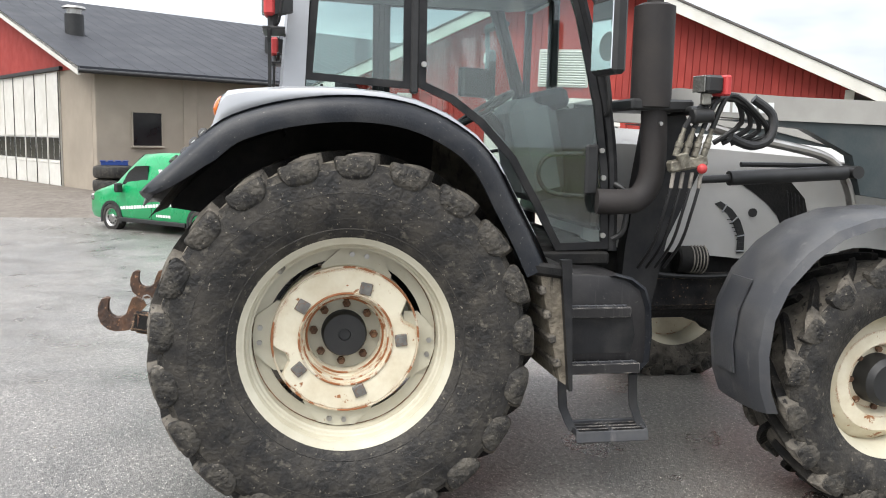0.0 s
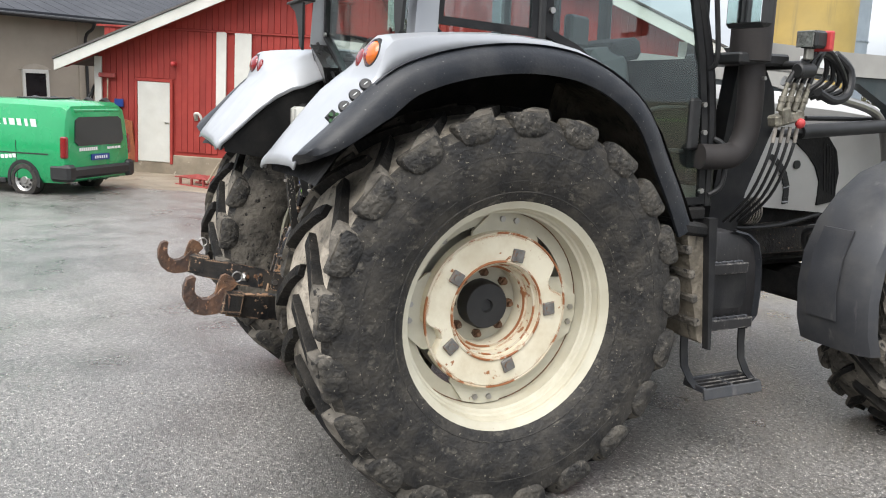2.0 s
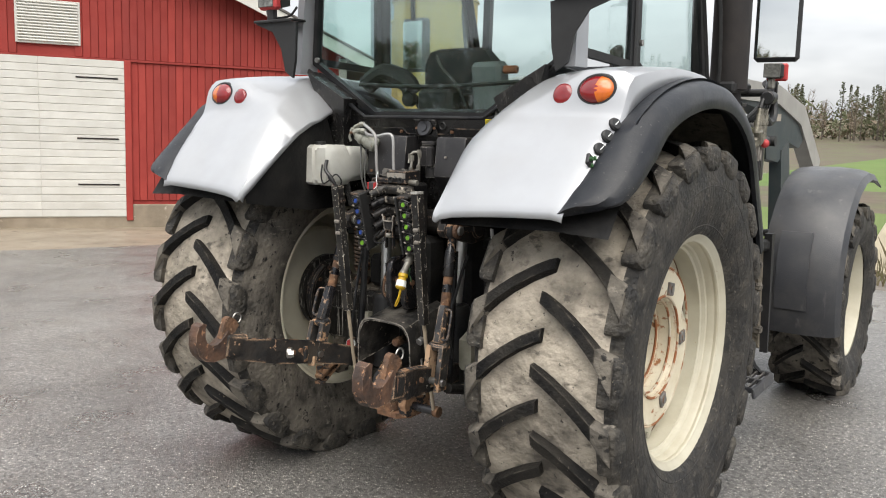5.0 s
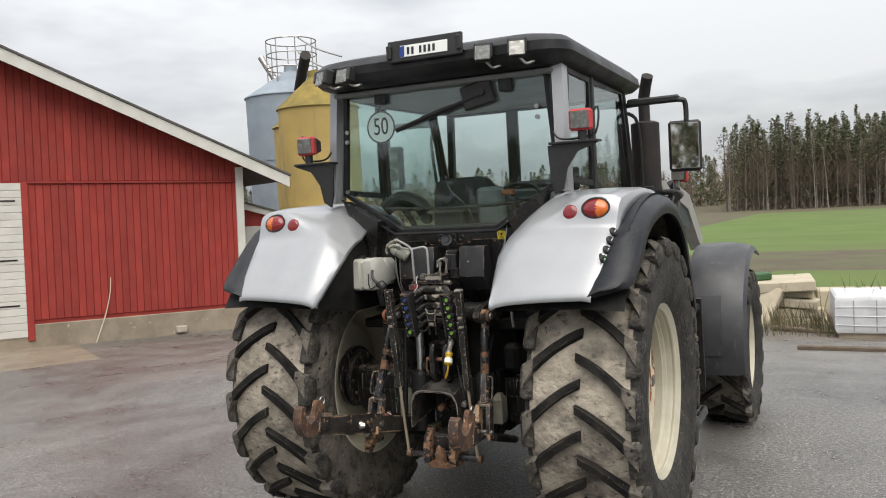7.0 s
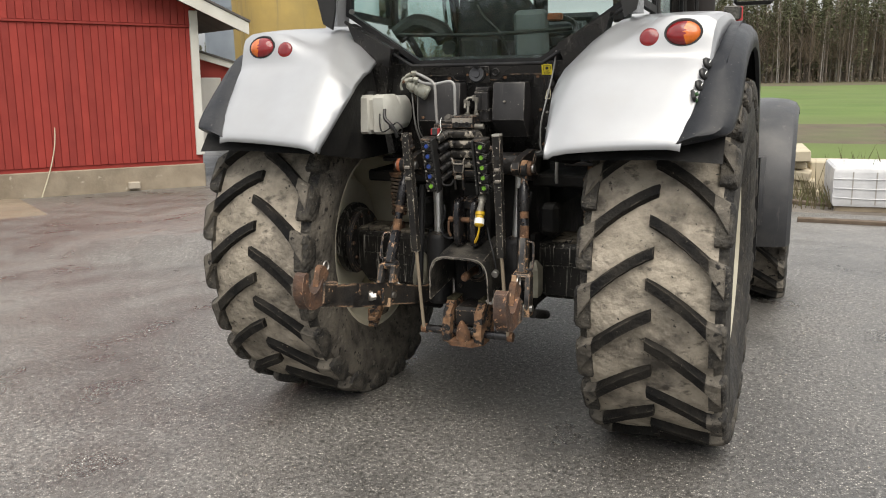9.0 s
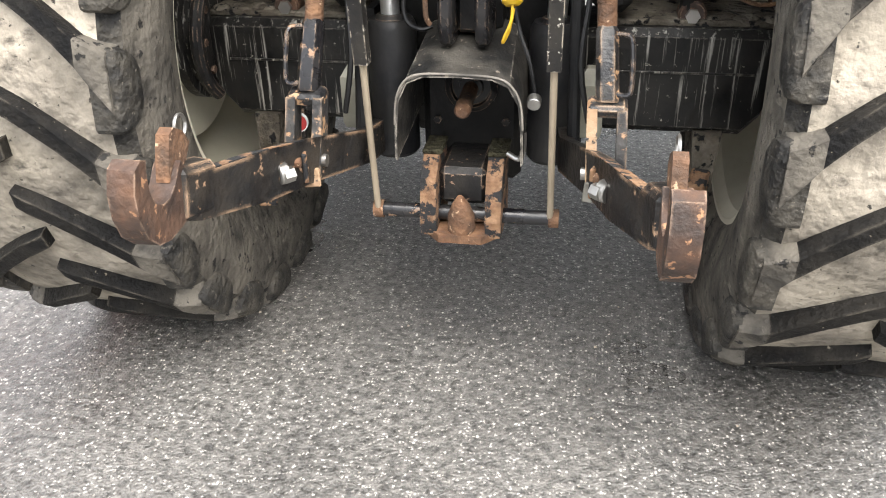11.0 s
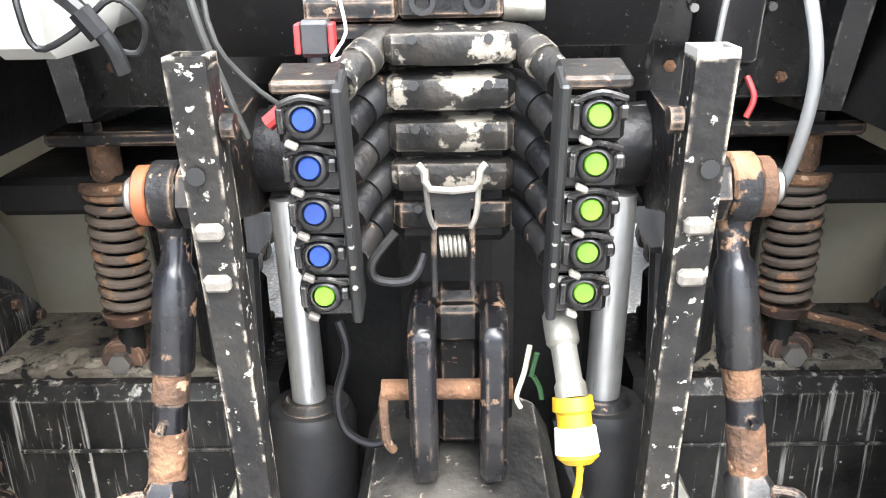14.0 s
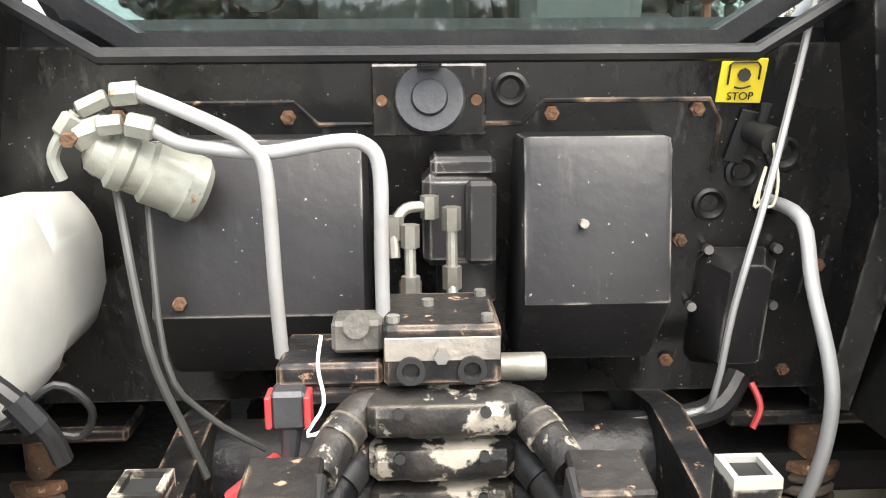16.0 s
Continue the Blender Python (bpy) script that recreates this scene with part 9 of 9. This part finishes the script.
# reflector, bottle and brake cable
refl = part("red_reflector", Build().cyl((-0.518, -0.150, 0.610), (-0.518, -0.159, 0.609), 0.026, seg=24), RED_PLASTIC, tractor, "round red reflector with a white edge under the axle")
part("reflector_edge", Build().turned((-0.518, -0.150, 0.610), (0, -0.010, 0), [(0, 0.026), (0, 0.029), (1, 0.029), (1, 0.026)], 24, (False, False)), DECAL_WHITE, refl)
part("reflector_stay", Build().box((-0.518, -0.140, 0.60), (0.03, 0.012, 0.09), bev=0.003), BLACK_IRON, refl)
for s in (1, -1):
    part("small_bottle", flip(Build().rings([[(0.275, -0.30, 0.66), (0.33, -0.30, 0.66), (0.33, -0.24, 0.66), (0.275, -0.24, 0.66)], [(0.27, -0.31, 0.68), (0.335, -0.31, 0.68), (0.335, -0.23, 0.68), (0.27, -0.23, 0.68)], [(0.27, -0.31, 0.80), (0.335, -0.31, 0.80), (0.335, -0.23, 0.80), (0.27, -0.23, 0.80)], [(0.29, -0.28, 0.835), (0.315, -0.28, 0.835), (0.315, -0.25, 0.835), (0.29, -0.25, 0.835)]]), s), CANISTER, tractor, "dirty white plastic canister")
part("brake_cable", Build().tube([(0.55, -0.10, 1.00), (0.62, -0.11, 0.985), (0.70, -0.10, 0.955), (0.78, -0.08, 0.96)], 0.006, 6), RUST, tractor)
part("cable_lever", Build().tube([(0.76, -0.10, 1.0), (0.77, -0.10, 0.96), (0.79, -0.10, 0.93)], 0.016, 8), RUST, tractor)


# ---- green van by the barn ----
def wheel_of(parent, x, y, z, r, w, side):
    t = part("wheel", Build().turned((x - side * 0.0, y, z), (side * w, 0, 0), [(0, r * 0.66), (0.05, r * 0.95), (0.2, r), (0.8, r), (0.95, r * 0.95), (1, r * 0.70), (0.9, r * 0.66)], 36, (False, False)), RUBBER, parent, "black tyre on a grey steel rim")
    part("rim", Build().turned((x + side * w * 0.5, y, z), (side * w * 0.42, 0, 0), [(0, r * 0.62), (0.9, r * 0.68), (1, r * 0.66), (0.7, r * 0.52), (0.8, r * 0.25), (1, r * 0.2), (1, 0)], 28), STEEL, t)
    for k in range(10):
        a = math.tau * k / 10
        part("rim_slot", Build().box((x + side * w * 0.83, y + r * 0.44 * math.cos(a), z + r * 0.44 * math.sin(a)), (0.02, 0.035, 0.05), (math.degrees(a), 0, 0), bev=0.01), INK, t)


def van():
    """Local y runs to its nose; x to its right; the rear axle is at y = 0."""
    v = thing("van", "green panel van with white lettering and black bumpers", "van", pose(-14.9, -1.5, -0.50, 0, 0, 137.2))
    rows = []
    # y, half width low, half width high, sill, belt, roof
    for y, hw, ht, zs, zb, zr in ((-1.02, 0.86, 0.76, 0.36, 0.98, 1.62), (-0.97, 0.93, 0.80, 0.32, 0.98, 1.80), (-0.85, 0.955, 0.81, 0.30, 0.98, 1.87), (0.2, 0.965, 0.82, 0.28, 0.98, 1.91), (1.5, 0.965, 0.82, 0.28, 0.98, 1.91), (2.1, 0.965, 0.80, 0.28, 0.98, 1.87), (2.55, 0.96, 0.74, 0.28, 1.00, 1.62), (2.95, 0.95, 0.74, 0.28, 1.02, 1.24), (3.3, 0.94, 0.76, 0.28, 0.98, 1.10), (3.75, 0.90, 0.74, 0.28, 0.88, 0.98), (4.02, 0.80, 0.68, 0.30, 0.72, 0.80)):
        zr = max(zr, zb + 0.05)
        half = [(hw * 0.93, y, zs), (hw, y, zs + 0.12), (hw, y, zb), (hw * 0.985, y, zb + (zr - zb) * 0.15), ((hw + ht) / 2, y, zb + (zr - zb) * 0.62), (ht, y, zb + (zr - zb) * 0.88), (ht * 0.85, y, zr - 0.015), (0, y, zr)]
        rows.append(half + [(-x, yy, z) for x, yy, z in half[-2::-1]])
    part("body", Build().rings(rows), VAN_GREEN, v, "bright green painted van body")
    wall = lambda z: 0.965 if z < 0.98 else 0.965 - (z - 0.98) * 0.155
    for s in (1, -1):
        for y in (0.0, 3.05):
            wheel_of(v, s * 0.745, y, 0.33, 0.335, 0.235, s)
            arch = [(y + 0.40 * math.cos(radians(a)), 0.33 + 0.40 * math.sin(radians(a))) for a in range(-20, 201, 10)] + [(y + 0.33 * math.cos(radians(a)), 0.33 + 0.33 * math.sin(radians(a))) for a in range(200, -21, -10)]
            part("wheel_arch", Build().prism(arch, "x", s * 0.90, s * 0.972), INK, v)
        out = wall(1.28)
        part("door_glass", Build().prism([(1.72, 1.06), (2.72, 1.06), (2.42, 1.42), (2.15, 1.58), (1.72, 1.60)], "x", s * (out - 0.06), s * (out + 0.012)), WINDOW_DARK, v)
        part("door_mirror", Build().box((s * 1.07, 2.62, 1.06), (0.18, 0.12, 0.22), bev=0.04), INK, v)
        for y in (1.30, 1.88):
            part("door_handle", Build().box((s * 0.972, y, 0.98), (0.03, 0.18, 0.05), bev=0.012), INK, v)
        for y in (1.58, 0.15):
            part("door_gap", Build().box((s * 0.966, y, 0.70), (0.006, 0.014, 0.80), bev=0.002), INK, v)
        part("slide_rail", Build().box((s * 0.966, -0.02, 0.86), (0.01, 1.2, 0.025), bev=0.004), INK, v)
        part("sill_trim", Build().box((s * 0.95, 1.6, 0.30), (0.06, 2.3, 0.10), bev=0.02), INK, v)
        part("rear_lamp", Build().box((s * 0.905, -0.955, 1.0), (0.11, 0.14, 0.42), (0, s * -3, 0), bev=0.03), RED_LENS, v)
        part("rear_corner_bumper", Build().box((s * 0.86, -0.86, 0.50), (0.25, 0.50, 0.34), bev=0.06), INK, v)
        part("head_lamp", Build().box((s * 0.78, 3.78, 0.78), (0.20, 0.34, 0.16), (0, 0, s * -18), bev=0.04), LAMP_GLASS, v)
        # lettering as plain white bars
        for k in range(10):
            y = 0.50 - s * (0.78 - 0.172 * k)
            part("letter_bar", Build().box((s * (wall(1.40) + 0.012), y, 1.40), (0.006, 0.135 - 0.03 * (k % 3), 0.25), (0, s * 8.8, 0), bev=0.002), DECAL_WHITE, v)
        for k in range(26):
            part("slogan_bar", Build().box((s * 0.968, 0.20 + 0.098 * k, 0.80 - 0.009 * k), (0.005, 0.075, 0.075), bev=0.001), DECAL_WHITE, v)
        for k in range(9):
            part("number_bar", Build().box((s * 0.968, 0.95 + 0.055 * k, 0.46), (0.005, 0.038, 0.06), bev=0.001), DECAL_WHITE, v)
    part("rear_window", Build().prism([(-0.70, 1.10), (-0.60, 1.02), (0.60, 1.02), (0.70, 1.10), (0.66, 1.52), (0.56, 1.58), (-0.56, 1.58), (-0.66, 1.52)], "y", -1.045, -0.96), WINDOW_DARK, v)
    part("rear_bumper", Build().box((0, -0.99, 0.50), (1.80, 0.22, 0.22), bev=0.05), INK, v)
    part("roof_spoiler", Build().box((0, -0.95, 1.70), (1.30, 0.12, 0.06), bev=0.02), VAN_GREEN, v)
    part("number_plate", Build().box((0.0, -1.035, 0.78), (0.52, 0.03, 0.12), bev=0.004), BLUE_CAP, v)
    for k in range(6):
        part("plate_bar", Build().box((-0.16 + 0.065 * k, -1.053, 0.78), (0.035, 0.006, 0.06)), DECAL_WHITE, v)
    for k in range(9):
        part("letter_bar", Build().box((-0.56 + 0.058 * k, -1.03, 0.95), (0.042, 0.008, 0.065), bev=0.001), DECAL_WHITE, v)
        part("letter_bar", Build().box((0.24 + 0.045 * k, -1.03, 0.95), (0.030, 0.008, 0.05), bev=0.001), DECAL_WHITE, v)
    part("windscreen", Build().rings([[(-0.66, 2.20, 1.84), (0.66, 2.20, 1.84), (0.66, 2.16, 1.84), (-0.66, 2.16, 1.84)], [(-0.74, 3.02, 1.23), (0.74, 3.02, 1.23), (0.74, 2.98, 1.23), (-0.74, 2.98, 1.23)]]), WINDOW_DARK, v)
    part("roof_vent", Build().box((0, 0.3, 1.915), (0.5, 0.9, 0.03), bev=0.012), INK, v)


van()


# ---- things by the workshop and barn ----
def tyre_ring(r, w):
    return Build().turned((0, 0, 0), (0, 0, w), [(0, r * 0.52), (0.02, r * 0.80), (0.12, r * 0.96), (0.3, r), (0.7, r), (0.88, r * 0.96), (0.98, r * 0.80), (1, r * 0.52), (0.9, r * 0.50), (0.1, r * 0.50), (0, r * 0.52)], 40, (False, False))


for n, (x, y, k) in enumerate(((-22.6, -5.55, 0), (-22.6, -5.53, 1), (-21.9, -4.3, 0))):
    z = ground_z(x, y) + 0.03 + 0.42 * k
    solo("used_tyre", tyre_ring(0.60, 0.42), RUBBER, "large used tyre lying by the workshop wall", "tyre", pose(x, y, z), group="used tyres by the workshop")
zp = ground_z(-22.6, -5.5) + 0.87
pal = thing("blue_pallet", "small blue plastic pallet lying on stacked tyres", "pallet", pose(-22.6, -5.5, zp, 0, 0, 12))
for k in range(4):
    part("deck_board", Build().box((0, -0.33 + 0.22 * k, 0.13), (0.60, 0.16, 0.03), bev=0.006), BLUE_CAP, pal)
for k in range(3):
    part("foot", Build().box((-0.25 + 0.25 * k, 0, 0.055), (0.08, 0.78, 0.11), bev=0.01), BLUE_CAP, pal)

grab = thing("loader_grapple", "black curved grapple attachment parked by the workshop", "grapple", pose(-19.2, -1.4, ground_z(-19.2, -1.4), 0, 0, 20))
part("frame", Build().box((0, 0, 0.75), (0.30, 1.7, 1.4), bev=0.06), INK, grab)
for k in range(5):
    y = -0.8 + 0.4 * k
    part("tine", Build().tube([(0.1, y, 1.2), (0.4, y, 1.72 - 0.04 * k), (0.9, y, 1.78), (1.3, y, 1.55)], 0.06, 8), INK, grab)
part("cylinder", Build().cyl((0.1, 0.0, 1.3), (0.9, 0.2, 1.70), 0.06, seg=12), STEEL, grab)
part("hose", Build().tube([(0.0, 0.5, 1.4), (0.2, 0.75, 1.95), (-0.1, 0.95, 2.1), (-0.3, 0.9, 1.5)], 0.03, 8), HOSE, grab)

sled = thing("wooden_sled", "small red timber sled lying before the barn", "sled", pose(-15.45, 1.45, ground_z(-15.45, 1.45), 0, 0, 30))
for y in (-0.28, 0.28):
    part("runner", Build().tube([(-0.55, y, 0.03), (0.45, y, 0.03), (0.62, y, 0.10), (0.70, y, 0.22)], 0.035, 8), SLED_RED, sled)
    for x in (-0.4, 0.0, 0.4):
        part("post", Build().box((x, y, 0.11), (0.05, 0.05, 0.18), bev=0.006), SLED_RED, sled)
for k in range(6):
    part("deck_slat", Build().box((-0.48 + 0.19 * k, 0, 0.215), (0.12, 0.66, 0.025), bev=0.005), SLED_RED, sled)
for y in (-0.3, 0.1):
    part("pull_bar", Build().tube([(0.55, y, 0.15), (0.85, y + 0.1, 0.62)], 0.022, 8, 1), TIMBER, sled)

# ---- building elements at the edge of the field ----
CREAM = CONCRETE_CREAM
for nm, c, size, r, lab in (
        ("concrete_slab", (1.02, 10.75, 0.20), (0.98, 1.2, 0.18), (0, -2, 6), "cream concrete slab laid over a pile"),
        ("concrete_slab", (0.66, 10.15, -0.10), (0.62, 0.16, 0.76), (-26, 16, -18), "cream concrete slab leaning on a pile"),
        ("concrete_slab", (1.24, 10.75, -0.26), (0.82, 0.9, 0.16), (0, 0, 4), "cream concrete slab in a pile"),
        ("concrete_slab", (1.26, 10.72, -0.09), (0.70, 0.9, 0.15), (0, 5, -6), "cream concrete slab in a pile"),
        ("concrete_slab", (1.12, 10.8, 0.055), (0.66, 0.9, 0.11), (0, 3, 10), "cream concrete slab in a pile"),
        ("concrete_slab", (1.10, 10.8, -0.42), (1.1, 1.1, 0.16), (0, 0, 10), "cream concrete slab in a pile"),
        ("concrete_block", (1.86, 10.9, -0.20), (0.64, 0.5, 0.58), (0, 0, 6), "cream concrete block standing in dry weeds"),
        ("concrete_block", (2.62, 11.0, -0.21), (0.78, 0.52, 0.58), (0, 0, 3), "cream concrete block standing in dry weeds")):
    solo(nm, Build().box((0, 0, 0), size, bev=0.02), CREAM, lab, "slab" if "slab" in nm else "block", pose(*c, *r), group="concrete elements at the field edge")
pp = thing("wrapped_pallet", "pallet of stones wrapped in white film", "pallet", pose(2.60, 9.42, -0.44, 0, 0, 4))
part("wrapped_load", Build().rings([[(x * k, y * k, z) for x, y in ((-0.77, -0.55), (0.77, -0.55), (0.79, 0.55), (-0.79, 0.55))] for z, k in ((0.11, 0.97), (0.16, 1.0), (0.58, 1.0), (0.63, 0.99), (0.66, 0.95))]), WRAP, pp)
for x in (-0.52, -0.22, 0.12, 0.44):
    part("strap_line", Build().box((x, -0.553, 0.37), (0.016, 0.006, 0.46), bev=0.001), ARM_GREY, pp)
for k in range(3):
    part("wrap_fold", Build().tube([(-0.76, -0.556, 0.24 + 0.13 * k), (-0.2, -0.560, 0.22 + 0.14 * k), (0.3, -0.559, 0.25 + 0.12 * k), (0.76, -0.556, 0.22 + 0.14 * k)], 0.006, 6), WRAP, pp)
for k in range(3):
    part("pallet_foot", Build().box((0, -0.44 + 0.44 * k, 0.055), (1.45, 0.12, 0.10), bev=0.008), TIMBER, pp)
solo("ground_beam", Build().box((0, 0, 0.03), (2.6, 0.10, 0.06), bev=0.01), TIMBER_DARK, "weathered brown timber beam lying on the gravel", "beam", pose(2.74, 7.25, ground_z(2.74, 7.25) - 0.005, 0, 0, -1))
solo("loose_plank", Build().box((0, 0, 0.03), (1.1, 0.16, 0.05), bev=0.008), TIMBER_DARK, "rotten plank lying in dead weeds", "plank", pose(1.45, 9.45, ground_z(1.45, 9.45), 0, 2, -14))
solo("green_crate", Build().box((0, 0, 0), (0.34, 0.34, 0.12), bev=0.02), GREEN_PLASTIC, "dark green plastic crate on a concrete slab", "crate", pose(0.66, 10.6, 0.345, 0, -2, 20))


def weeds():
    rng = random.Random(11)
    b, g = Build(), Build()
    for k in range(5200):
        x, y = rng.uniform(0.2, 9.0), rng.uniform(8.9, 12.6)
        h = rng.uniform(0.12, 0.46) * (1.9 if rng.random() < 0.05 else 1.0)
        a = rng.uniform(0, math.tau)
        z = ground_z(x, y)
        w = 0.006
        lean = Vector((math.cos(a), math.sin(a), 0)) * h * rng.uniform(0.1, 0.45)
        (g if rng.random() < 0.12 else b).add([(x - w, y, z), (x + w, y, z), (x + lean.x * 0.5 + w * 0.7, y + lean.y * 0.5, z + h * 0.6), (x + lean.x, y + lean.y, z + h)], [(0, 1, 2), (0, 2, 3)])
    for k in range(7):
        x, y, h = 2.7 + 0.22 * k + rng.uniform(-0.1, 0.1), 11.6 + rng.uniform(-0.4, 0.4), rng.uniform(0.9, 1.5)
        z = ground_z(x, y)
        b.tube([(x, y, z), (x + 0.06, y, z + h * 0.5), (x + rng.uniform(-0.2, 0.25), y, z + h)], 0.006, 4, 2)
        for i in range(16):
            t = rng.uniform(0.4, 1)
            b.tube([(x + 0.06 * t, y, z + h * t), (x + rng.uniform(-0.2, 0.2), y + rng.uniform(-0.1, 0.1), z + h * t + rng.uniform(0.03, 0.14))], 0.003, 3, 1)
    w = thing("dry_weeds", "dry brown weeds and grass along the yard edge", "weeds", kind="stuff")
    part("dry_stalks", b, WEEDS, w, flat=True)
    part("green_blades", g, GRASS, w, flat=True)


weeds()


def pebbles():
    """Loose chips and leaf scraps on the asphalt."""
    rng = random.Random(3)
    b = Build()
    for k in range(1500):
        x, y = rng.uniform(-9, 5), rng.uniform(-4.5, 6)
        r = rng.uniform(0.002, 0.006)
        z = ground_z(x, y)
        b.add([(x + r, y, z), (x - r, y + r, z), (x - r * 0.6, y - r, z), (x, y, z + r)], [(0, 1, 3), (1, 2, 3), (2, 0, 3)])
    return solo("loose_chips", b, CONCRETE, "loose pale stone chips scattered over the asphalt", "chips", kind="stuff", flat=True)


pebbles()
